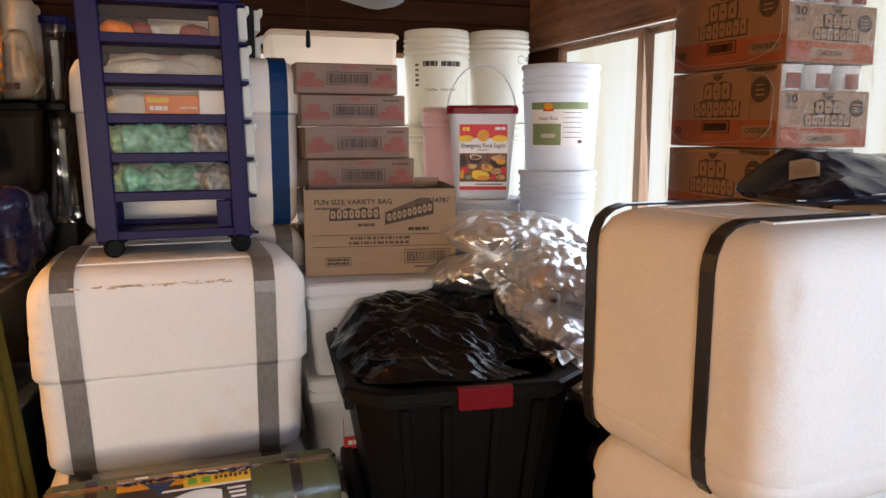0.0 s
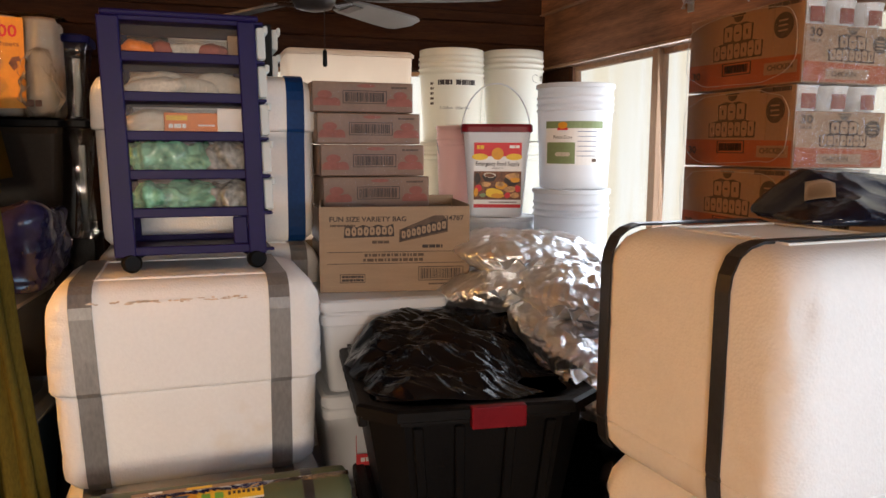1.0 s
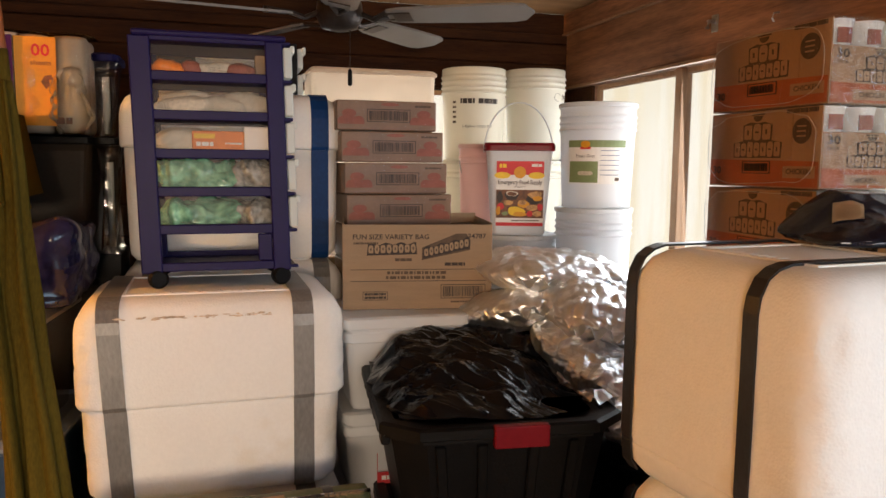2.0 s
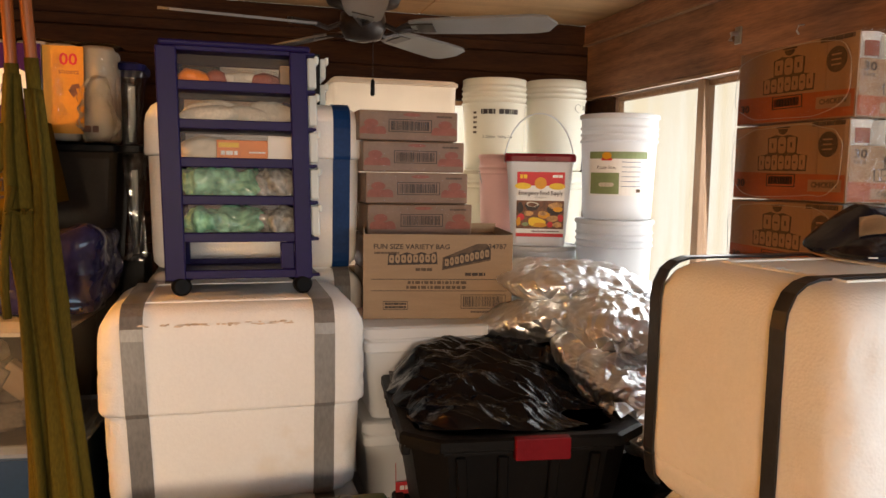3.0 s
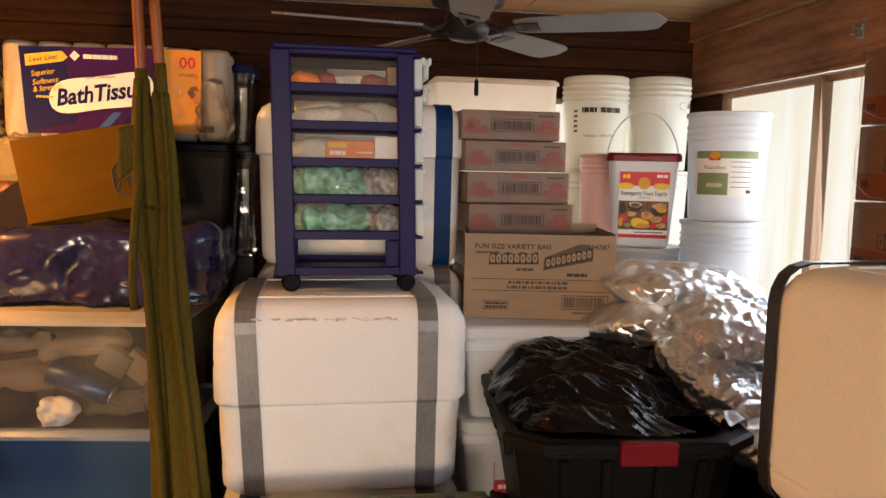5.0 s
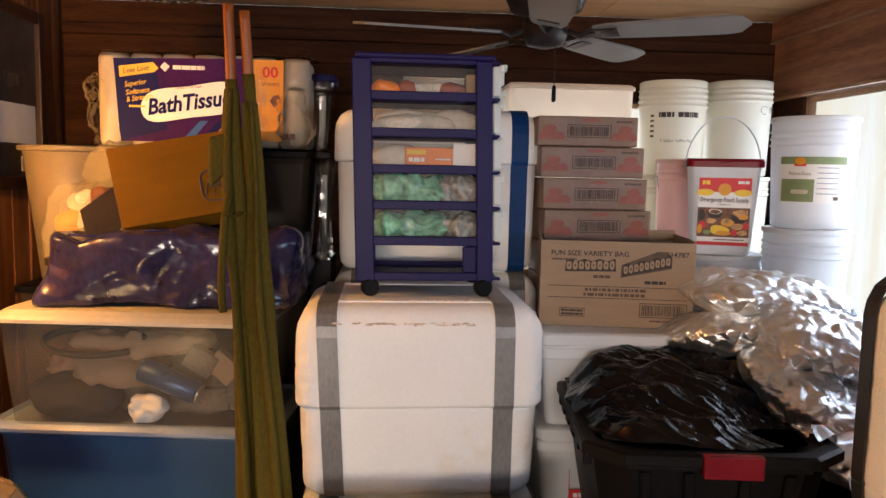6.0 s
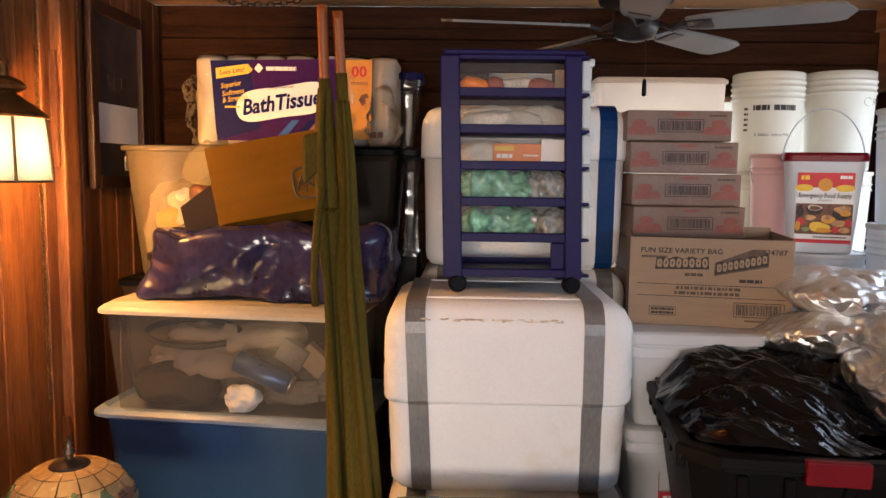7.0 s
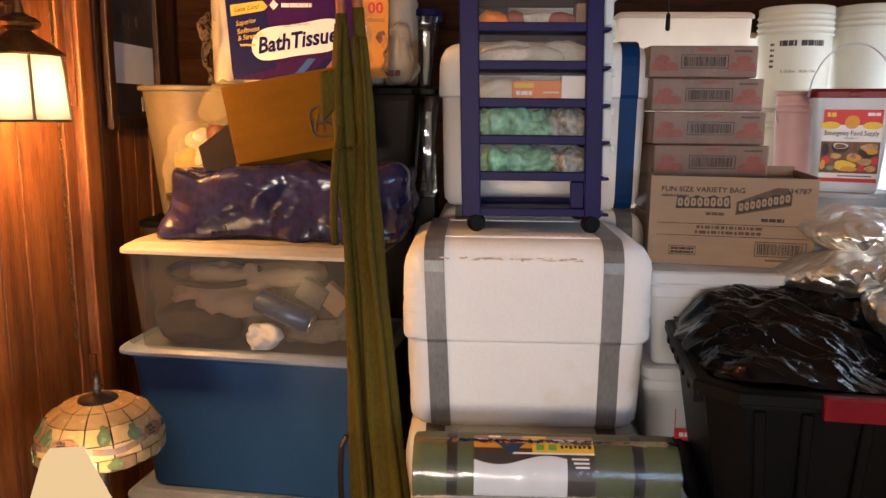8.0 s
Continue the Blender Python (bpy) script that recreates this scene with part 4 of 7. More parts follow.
for v in t_.data.vertices:
    v.co.z += 0.148
bend(t_, 0.1455)
b_ = bars(hb, -0.115, -0.095, 0.20, 0.012, INK, m0, 4)
for k in range(5):
    b_ = bars(hb, -0.118, -0.100, 0.17 + 0.022 * k, 0.010, INK_SOFT, m0, 5 + k)
    bend(b_, 0.1465)
hc = pail("tall cream five-gallon pail with faint pencil marks", pose(HBX + 0.308, HBY, 1.62), 0.146, 0.420, MILKY, lid=False, ribs=3)
sc = tube(bmesh.new(), [(0.03 + 0.02 * math.cos(a), 0, 0.29 + 0.018 * math.sin(a)) for a in [0.6 + 0.5 * i for i in range(10)]], 0.0009, 5)
for k in range(3):
    tube(sc, [(0.06 + 0.014 * k, 0, 0.28), (0.065 + 0.014 * k, 0, 0.305), (0.07 + 0.014 * k, 0, 0.285)], 0.0009, 5)
bend(part("pencil_mark", sc, INK_SOFT, hc, m=pose(0, 0, 0, 0, 0, 10)), 0.1475)

# white pails with the green label
PX, PY = 1.525, 2.66
for k in range(3):
    pail("white lidded pail in a stack in front of the window", pose(PX - 0.008, PY, 0.479 * k), 0.150, 0.479, PAIL_WHITE, ribs=3)
pp = pail("white lidded pail with a green and white food label", pose(PX, PY, 1.437, 0, 0, 0), 0.149, 0.397, PAIL_WHITE, ribs=3)
mp_ = pose(0, 0, -0.007, 0, 0, -28)
R1 = 0.1440
part("label", bent_sheet(R1, -46, 46, 0.10, 0.262), PAPER, pp, "white paper label", m=mp_)
part("band", bent_sheet(R1 + 0.001, -46, 46, 0.236, 0.262), GREEN_INK, pp, m=mp_)
part("picture", bent_sheet(R1 + 0.001, -43, 2, 0.105, 0.184), GREEN_INK, pp, "green picture of sliced potatoes", m=mp_)
pic = bmesh.new()
for k in range(4):
    disc(pic, -0.06 + 0.012 * k, 0.140, 0.011, 0.008)
bend(part("slice", pic, CLOTH_PALE, pp, m=mp_), R1 + 0.0012)
lg = disc(bmesh.new(), -0.043, 0.247, 0.018, 0.013)
bend(part("emblem", lg, AMBER_INK, pp, m=mp_), R1 + 0.0016)
lg = poly(bmesh.new(), [(-0.063, 0.229), (-0.023, 0.229), (-0.023, 0.238), (-0.063, 0.238)])
bend(part("emblem_base", lg, RED_INK, pp, m=mp_), R1 + 0.0022)
t_ = letters("Potato Slices", 0.0125, INK, pp, mp_, 0.072)
for v in t_.data.vertices:
    v.co.x -= 0.043
    v.co.z += 0.204
bend(t_, R1 + 0.0004)
for k in range(6):
    bend(bars(pp, 0.014, 0.088, 0.224 - 0.018 * k, 0.003, LID_GREY, mp_, k, 0.5), R1 + 0.0004)
bend(bars(pp, 0.070, 0.088, 0.118, 0.012, INK_SOFT, mp_, 9), R1 + 0.0004)

# pail under the red-lidded bucket, pink pail behind it
for k in range(3):
    pail("white pail with a flat lid, carrying a square bucket", pose(1.285, 2.85, 0.441 * k), 0.155, 0.441, PAIL_WHITE, ribs=2)
for k in range(3):
    pail("plain cream pail in a stack at the back", pose(1.21, 3.10, 0.45 * k), 0.104, 0.45, MILKY, ribs=2)
pail("small translucent pink pail with a wire bail", pose(1.21, 3.10, 1.35), 0.104, 0.335, PINK, ribs=2, bail=True)


def square_bucket(m):
    b = thing("square_bucket", "square white bucket with a red lid and a food supply label", "bucket", m)
    hx, H = 0.150, 0.335
    bm = loft(bmesh.new(), [(hx - 0.038, hx - 0.038, 0.03, 0.0), (hx - 0.032, hx - 0.032, 0.03, 0.01), (hx - 0.008, hx - 0.008, 0.03, H - 0.05), (hx - 0.004, hx - 0.004, 0.03, H - 0.02)], 6)
    part("body", bm, PAIL_WHITE, b, smooth=False)
    bm = loft(bmesh.new(), [(hx - 0.002, hx - 0.002, 0.03, H - 0.024), (hx + 0.006, hx + 0.006, 0.034, H - 0.022), (hx + 0.006, hx + 0.006, 0.034, H - 0.004), (hx, hx, 0.03, H + 0.006), (hx - 0.02, hx - 0.02, 0.03, H + 0.006)], 6)
    part("lid", bm, RED, b, "glossy red lid")
    part("latch", a_box(-0.02, 0.02, -hx - 0.010, -hx - 0.004, H - 0.02, H - 0.006, 0.002, 1), RED, b)
    arc = [(0.155 * math.cos(a), 0.0, H - 0.03 + 0.19 * math.sin(a)) for a in [math.pi * i / 20 for i in range(21)]]
    part("bail", tube(bmesh.new(), arc, 0.0035, 6), PAIL_WHITE, b, "white plastic carrying handle")
    lean = math.degrees(math.atan(0.024 / 0.275))
    f = pose(0, -hx + 0.0290, 0.02, lean, 0, 0)
    part("label", poly(bmesh.new(), [(-0.098, 0.015), (0.108, 0.015), (0.108, 0.255), (-0.098, 0.255)], -0.002), PAPER, b, "printed food label", m=f)
    part("label_band", poly(bmesh.new(), [(-0.098, 0.205), (0.108, 0.205), (0.108, 0.255), (-0.098, 0.255)], -0.003), RED_INK, b, m=f)
    part("label_foot", poly(bmesh.new(), [(-0.098, 0.015), (0.108, 0.015), (0.108, 0.028), (-0.098, 0.028)], -0.003), RED_INK, b, m=f)
    part("label_picture", poly(bmesh.new(), [(-0.098, 0.045), (0.108, 0.045), (0.108, 0.150), (-0.098, 0.150)], -0.003), BROWN_INK, b, "picture of prepared food", m=f)
    for nm, mt, pts in (("ribbon", YELLOW_INK, [(-0.09, 0.203, 0.035, 0.012)]), ("ribbon", YELLOW_INK, [(0.095, 0.203, 0.035, 0.012)]), ("sun_emblem", AMBER_INK, [(0.005, 0.214, 0.026, 0.022)])):
        bm = bmesh.new()
        for cx, cz, rx, rz in pts:
            disc(bm, cx * 0.8, cz, rx, rz, -0.0042)
        part(nm, bm, mt, b, m=f)
    food = (("cup", INK, (-0.030, 0.128, 0.030, 0.018)), ("saucer", CLOTH_PALE, (-0.030, 0.136, 0.026, 0.010)), ("coffee", BROWN_INK, (-0.030, 0.135, 0.021, 0.007)),
            ("cup", INK, (-0.082, 0.124, 0.014, 0.018)), ("bowl", INK, (0.070, 0.120, 0.034, 0.022)), ("bread", TAN_FOOD, (0.072, 0.132, 0.030, 0.013)), ("crust", AMBER_INK, (0.082, 0.118, 0.020, 0.010)),
            ("bread", TAN_FOOD, (-0.045, 0.102, 0.020, 0.010)), ("crust", AMBER_INK, (0.020, 0.098, 0.026, 0.014)), ("bread", TAN_FOOD, (0.016, 0.103, 0.020, 0.008)), ("berry", RED_INK, (-0.078, 0.088, 0.016, 0.012)),
            ("crust", AMBER_INK, (-0.088, 0.072, 0.010, 0.016)), ("slice", TAN_FOOD, (0.060, 0.084, 0.026, 0.012)), ("berry", RED_INK, (0.094, 0.086, 0.012, 0.014)), ("pasta", YELLOW_INK, (-0.010, 0.070, 0.038, 0.018)),
            ("sauce", AMBER_INK, (0.006, 0.060, 0.030, 0.008)), ("berry", RED_INK, (0.050, 0.062, 0.014, 0.010)), ("slice", TAN_FOOD, (0.082, 0.062, 0.020, 0.010)), ("greens", GREEN_INK, (-0.058, 0.062, 0.014, 0.008)))
    for i, (nm, mt, (cx, cz, rx, rz)) in enumerate(food):
        bm = bmesh.new()
        vs = [bm.verts.new((cx + rx * math.cos(a) * (1 + 0.10 * math.sin(3 * a + i)), -0.0042 - 0.0001 * i, cz + rz * math.sin(a) * (1 + 0.12 * math.cos(2 * a + i)))) for a in [2 * math.pi * q / 24 for q in range(24)]]
        bm.faces.new(vs)
        part(nm, bm, mt, b, m=f)
    letters("Emergency Food Supply", 0.0155, INK, b, f @ pose(0.005, -0.0035, 0.176), 0.19, bold=0.012)
    letters("VARIETY", 0.006, INK_SOFT, b, f @ pose(0.005, -0.0035, 0.161), 0.05)
    bars(b, -0.085, -0.055, 0.238, 0.014, YELLOW_INK, f @ pose(0, -0.0035, 0), 1)
    bars(b, 0.055, 0.098, 0.240, 0.010, PAPER, f @ pose(0, -0.0035, 0), 2)
    bars(b, -0.03, 0.09, 0.036, 0.004, INK_SOFT, f @ pose(0, -0.003, 0), 3)
    return b


square_bucket(pose(1.272, 2.845, 1.324, 0, 0, -20) @ Matrix.Diagonal((0.89, 0.89, 1.055, 1)))


# ---- milky storage bin at the back ----
mb = thing("storage_bin", "large milky plastic storage bin with a white lid, lit from behind", "bin", pose(0.763, 3.36, 1.2005) @ Matrix.Diagonal((1, 1, 0.982, 1)))
part("body", loft(bmesh.new(), [(0.25, 0.13, 0.03, 0.0), (0.27, 0.145, 0.03, 0.79)], 5), MILKY_BIN, mb, smooth=False)
part("lid", loft(bmesh.new(), [(0.271, 0.148, 0.03, 0.788), (0.278, 0.153, 0.03, 0.790), (0.278, 0.153, 0.03, 0.803), (0.265, 0.142, 0.03, 0.813)], 5), MILKY_BIN, mb)
solo("carton", a_box(-0.28, 0.28, -0.15, 0.15, 0, 1.2, 0.004, 1), CARD, "plain brown carton under the milky bin", "box", pose(0.78, 3.37, 0.0))


# ---- drink cases ----
def drink_case(m, w, d, h, seed, label="flat brown drink case with red printing, wrapped in film"):
    c = thing("drink_case", label, "case", m, "stacked drink cases")
    part("tray", a_box(-w / 2, w / 2, -d / 2, d / 2, 0, h - 0.002, 0.005, 2), CASE_CARD, c)
    f = pose(0, -d / 2, 0)
    bm = bmesh.new()
    for cx, k in ((-w * 0.36, -1), (w * 0.36, 1)):
        pts = []
        for i in range(13):
            a = math.pi * i / 12
            pts.append((cx + k * 0.048 * math.cos(a) * 1.0, h * 0.30 + 0.020 * math.sin(a) * (1 + 0.3 * math.sin(3 * a))))
        poly(bm, pts + [(cx - k * 0.048, h * 0.20), (cx + k * 0.048, h * 0.20)])
    part("swoosh", bm, CORAL_INK, c, m=f)
    bm = bmesh.new()
    disc(bm, -w * 0.38, h * 0.55, 0.026, 0.015)
    disc(bm, w * 0.37, h * 0.55, 0.026, 0.015)
    disc(bm, 0.01, h * 0.86, 0.034, 0.006)
    part("emblem", bm, CORAL_INK, c, m=f)
    barcode(c, -0.075, 0.085, h * 0.28, h * 0.28 + 0.046, f, seed)
    bars(c, w * 0.28, w * 0.44, h * 0.82, 0.007, INK_SOFT, f, seed)
    wrap = bmesh.new()
    t = 0.0035
    pts = []
    nx, nz = 26, 8
    grid = [[wrap.verts.new((-w / 2 + w * i / nx, -d / 2 - t - 0.0025 * abs(noise.noise(Vector((i * 0.55, j * 0.7, seed * 3.1)))), h * j / nz)) for j in range(nz + 1)] for i in range(nx + 1)]
    for i in range(nx):
        for j in range(nz):
            wrap.faces.new((grid[i][j], grid[i + 1][j], grid[i + 1][j + 1], grid[i][j + 1]))
    part("film", wrap, CASE_FILM, c, "creased clear film wrap", smooth=True)
    return c


CZ = (1.112, 1.243, 1.372, 1.489, 1.604, 1.717, 1.826)
CX = ((0.550, 0.975), (0.550, 0.975), (0.553, 0.948), (0.545, 0.929), (0.534, 0.913), (0.519, 0.886))
for i in range(6):
    a, b = CX[i]
    drink_case(pose((a + b) / 2, 2.70 + 0.14, CZ[i], 0, 0, 0), b - a, 0.28, CZ[i + 1] - CZ[i] - 0.001, 30 + i)
solo("carton", a_box(-0.21, 0.21, -0.14, 0.14, 0, 1.11, 0.004, 1), CARD, "plain brown carton under the drink cases", "box", pose(0.76, 2.86, 0.0))


# ---- open candy carton on white tubs ----
def open_carton(m, w, d, h):
    c = thing("open_carton", "open brown cardboard shipping carton with black printing", "box", m)
    t = 0.005
    part("front", a_box(-w / 2, w / 2, -d / 2, -d / 2 + t, 0, h, 0.001, 1), CARD_PALE, c)
    part("back", a_box(-w / 2, w / 2, d / 2 - t, d / 2, 0, h + 0.018, 0.001, 1), CARD_PALE, c)
    part("side", a_box(-w / 2, -w / 2 + t, -d / 2 + t, d / 2 - t, 0, h + 0.006, 0.001, 1), CARD_PALE, c)
    part("side", a_box(w / 2 - t, w / 2, -d / 2 + t, d / 2 - t, 0, h + 0.006, 0.001, 1), CARD_PALE, c)
    # base and inner flap carry the carton's inner shade in their colour
    part("base", a_box(-w / 2 + t, w / 2 - t, -d / 2 + t, d / 2 - t, 0, t), CARD_SHADED, c)
    part("inner_flap", a_box(w * 0.10, w / 2 - t, -d / 2 + 0.06, d / 2 - 0.03, h - 0.045, h - 0.041), CARD_SHADED, c, "folded flap inside, coloured dark for its shade", m=pose(0, 0, 0, 4, -4, 0))
    f = pose(0, -d / 2, 0)
    letters("FUN SIZE VARIETY BAG", 0.0165, INK, c, f @ pose(-0.105, 0, h - 0.042), 0.295, bold=0.02)
    bars(c, -0.25, -0.155, h - 0.064, 0.007, INK_SOFT, f, 1)
    letters("34787", 0.0165, INK, c, f @ pose(0.232, 0, h - 0.040), 0.072, bold=0.015)
    bars(c, 0.148, 0.186, h - 0.038, 0.008, INK_SOFT, f, 2)
    # two brand marks as plain outlined shapes
    def outlined(x0, x1, z0, hgt, n, tilt):
        """A row of pale rounded blobs on a dark wavy ground."""
        ground, blobs = bmesh.new(), bmesh.new()
        upper = [(x0 + (x1 - x0) * q / 16, z0 + hgt + tilt * q / 16 + 0.004 * math.sin(q * 1.3)) for q in range(17)]
        poly(ground, [(x0 - 0.004, z0 - 0.003), (x1 + 0.004, z0 - 0.003 + tilt)] + upper[::-1])
        w_ = (x1 - x0) / n
        for i in range(n):
            x, zc, sq = x0 + w_ * (i + 0.5), z0 + hgt / 2 + tilt * (i + 0.5) / n, 0.5 + 0.3 * (i % 2)
            rx, rz = w_ * 0.41, hgt * (0.38 + 0.05 * ((i * 3) % 2))
            poly(blobs, [(x + rx * math.copysign(abs(math.cos(a)) ** sq, math.cos(a)), zc + rz * math.copysign(abs(math.sin(a)) ** sq, math.sin(a))) for a in [2 * math.pi * q / 20 for q in range(20)]], -0.0020)
            poly(ground, [(x - rx * 0.25, zc - rz * 0.25), (x + rx * 0.25, zc - rz * 0.3), (x + rx * 0.2, zc + rz * 0.35), (x - rx * 0.25, zc + rz * 0.3)], -0.0026)
        tagged(part("brand_mark", ground, INK, c, "black outlined brand mark", m=f), kind="stuff")
        tagged(part("brand_fill", blobs, CARD_PALE, c, m=f), kind="stuff")
    outlined(-0.195, -0.008, 0.190, 0.036, 8, 0.004)
    bars(c, -0.09, -0.025, 0.172, 0.010, INK_SOFT, f, 5)
    part("brand_patch", poly(bmesh.new(), [(0.014, 0.170), (0.205, 0.205), (0.206, 0.240), (0.190, 0.262), (0.150, 0.262), (0.100, 0.244), (0.016, 0.214)], -0.0006), INK_SOFT, c, "dark slanted brand patch", m=f)
    outlined(0.022, 0.200, 0.178, 0.034, 9, 0.036)
    bars(c, 0.105, 0.185, 0.156, 0.011, INK, f, 6)
    for z in (0.138, 0.098):
        part("rule", a_box(-w / 2 + 0.03, w / 2 - 0.02, -0.0012, 0, z - 0.001, z + 0.001), INK, c, m=f)
    bars(c, -0.12, 0.115, 0.127, 0.010, INK_SOFT, f, 7, 0.5)
    bars(c, -0.125, 0.110, 0.110, 0.010, INK_SOFT, f, 8, 0.5)
    bm = bmesh.new()
    for a, b_, e, g in ((-0.215, -0.118, 0.032, 0.034), (-0.215, -0.118, 0.060, 0.062), (-0.215, -0.213, 0.034, 0.060), (-0.120, -0.118, 0.034, 0.060)):
        box(bm, a, b_, -0.0012, 0, e, g)
    part("stamp", bm, INK, c, m=f)
    bars(c, -0.208, -0.125, 0.053, 0.008, INK, f, 9)
    bars(c, -0.208, -0.125, 0.041, 0.008, INK, f, 10)
    barcode(c, 0.090, 0.268, 0.036, 0.085, f, 11)
    bars(c, 0.13, 0.24, 0.024, 0.006, INK_SOFT, f, 12)
    bars(c, -0.24, -0.115, h + 0.008, 0.007, INK_SOFT, pose(0, d / 2 - t, 0), 13)
    bars(c, 0.05, 0.14, h + 0.006, 0.010, INK, pose(0, d / 2 - t, 0), 14)
    return c


open_carton(pose(0.785, 2.632, 1.106, 0, 0, -9.5) @ Matrix.Diagonal((0.870, 1.0, 0.985, 1)), 0.585, 0.36, 0.293)


def white_tub(m, label="square white plastic tub with a red printed panel"):
    t = thing("white_tub", label, "tub", m, "stacked white tubs")
    h = 0.31
    part("body", loft(bmesh.new(), [(0.175, 0.16, 0.03, 0.0), (0.18, 0.165, 0.03, 0.01), (0.200, 0.185, 0.03, h - 0.09), (0.200, 0.185, 0.03, h - 0.04)], 6), TUB_WHITE, t)
    part("rim", loft(bmesh.new(), [(0.203, 0.188, 0.03, h - 0.085), (0.207, 0.192, 0.03, h - 0.08), (0.207, 0.192, 0.03, h - 0.052), (0.203, 0.188, 0.03, h - 0.048)], 6), TUB_WHITE, t)
    part("lid", loft(bmesh.new(), [(0.203, 0.188, 0.03, h - 0.040), (0.212, 0.197, 0.03, h - 0.036), (0.212, 0.197, 0.03, h - 0.006), (0.20, 0.185, 0.03, h)], 6), TUB_WHITE, t)
    f = pose(0, -0.190, 0, -4, 0, 0)
    bm = bmesh.new()
    for a, b_, e, g in ((-0.10, 0.12, 0.20, 0.202), (-0.10, -0.098, 0.06, 0.20)):
        box(bm, a, b_, -0.0012, 0, e, g)
    part("panel_line", bm, RED_INK, t, m=f)
    part("panel_foot", poly(bmesh.new(), [(-0.098, 0.060), (0.12, 0.060), (0.12, 0.10), (-0.098, 0.10)]), RED_INK, t, m=f)
    bars(t, -0.085, 0.1, 0.080, 0.014, PAPER, f @ pose(0, -0.001, 0), 4)
    return t


for z in (0.795, 0.484, 0.173):
    white_tub(pose(0.696, 2.535, z, 0, 0, -1))
solo("wooden_block", a_box(-0.18, 0.18, -0.16, 0.16, 0, 0.172, 0.004, 1), FRAME_WOOD, "low wooden block under the tubs", "block", pose(0.712, 2.535, 0))


# ---- black tote with red handle, trash bag on it ----
def black_tote(m, label, handle=True):
    t = thing("black_tote", label, "tote", m, "black totes")
    hx, hy, H = 0.275, 0.37, 0.395
    def octo(hx, hy, c):
        return [(hx, -hy + c), (hx, hy - c), (hx - c, hy), (-hx + c, hy), (-hx, hy - c), (-hx, -hy + c), (-hx + c, -hy), (hx - c, -hy)]
    def stack(levels, cap=True):
        bm = bmesh.new()
        rings = [[bm.verts.new((x, y, z)) for x, y in octo(a, b, c)] for a, b, c, z in levels]
        for p, q in zip(rings, rings[1:]):
            for i in range(8):
                j = (i + 1) % 8
                bm.faces.new((p[i], p[j], q[j], q[i]))
        bm.faces.new(list(reversed(rings[0])))
        bm.faces.new(rings[-1])
        return bm
    part("body", stack([(hx - 0.075, hy - 0.075, 0.05, 0.0), (hx - 0.025, hy - 0.028, 0.07, H - 0.05), (hx - 0.01, hy - 0.012, 0.075, H - 0.045), (hx - 0.01, hy - 0.012, 0.075, H - 0.03)]), BLACK, t)
    bm = stack([(hx - 0.004, hy - 0.004, 0.078, H - 0.034), (hx + 0.004, hy + 0.004, 0.08, H - 0.030), (hx + 0.004, hy + 0.004, 0.08, H - 0.006), (hx - 0.004, hy - 0.004, 0.078, H), (hx - 0.03, hy - 0.03, 0.07, H), (hx - 0.035, hy - 0.035, 0.07, H - 0.010)])
    part("lid", bm, BLACK, t, "black lid with cut corners")
    for s in (-1, 1):
        rib = bmesh.new()
        for x in (-0.155, -0.06, 0.06, 0.155):
            box(rib, x - 0.012, x + 0.012, s * (hy - 0.065) - 0.012, s * (hy - 0.065) + 0.012, 0.02, H - 0.055, 0.003, 1)
        for v in rib.verts:
            v.co.y += s * (v.co.z / H) * 0.042
            v.co.x *= 0.82 + 0.18 * v.co.z / H
        part("rib", rib, BLACK, t)
    for s in (-1, 1):
        for k in range(6):
            part("side_notch", a_box(s * (hx - 0.024), s * (hx - 0.004), -0.26 + 0.1 * k, -0.20 + 0.1 * k, H - 0.075, H - 0.036, 0.003, 1) if s > 0 else
                 a_box(-hx + 0.004, -hx + 0.024, -0.26 + 0.1 * k, -0.20 + 0.1 * k, H - 0.075, H - 0.036, 0.003, 1), BLACK, t)
    for s in (-1, 1):
        h = bmesh.new()
        box(h, -0.040 , 0.082, s * hy - 0.020, s * hy + 0.008, H - 0.054, H + 0.003, 0.004, 2)
        part("latch_handle", h, RED, t, "dark red snap handle")
    return t


TOTE = pose(0.840, 2.065, 0.552, 0, 0, -6) @ Matrix.Diagonal((1.17, 1.0, 1.0, 1))
black_tote(TOTE, "black plastic tote with lid and red latch handle, on another tote")
black_tote(pose(0.846, 2.065, 0.0, 0, 0, -6) @ Matrix.Diagonal((1.05, 1.0, 1.390, 1)), "black plastic tote on the floor under another")


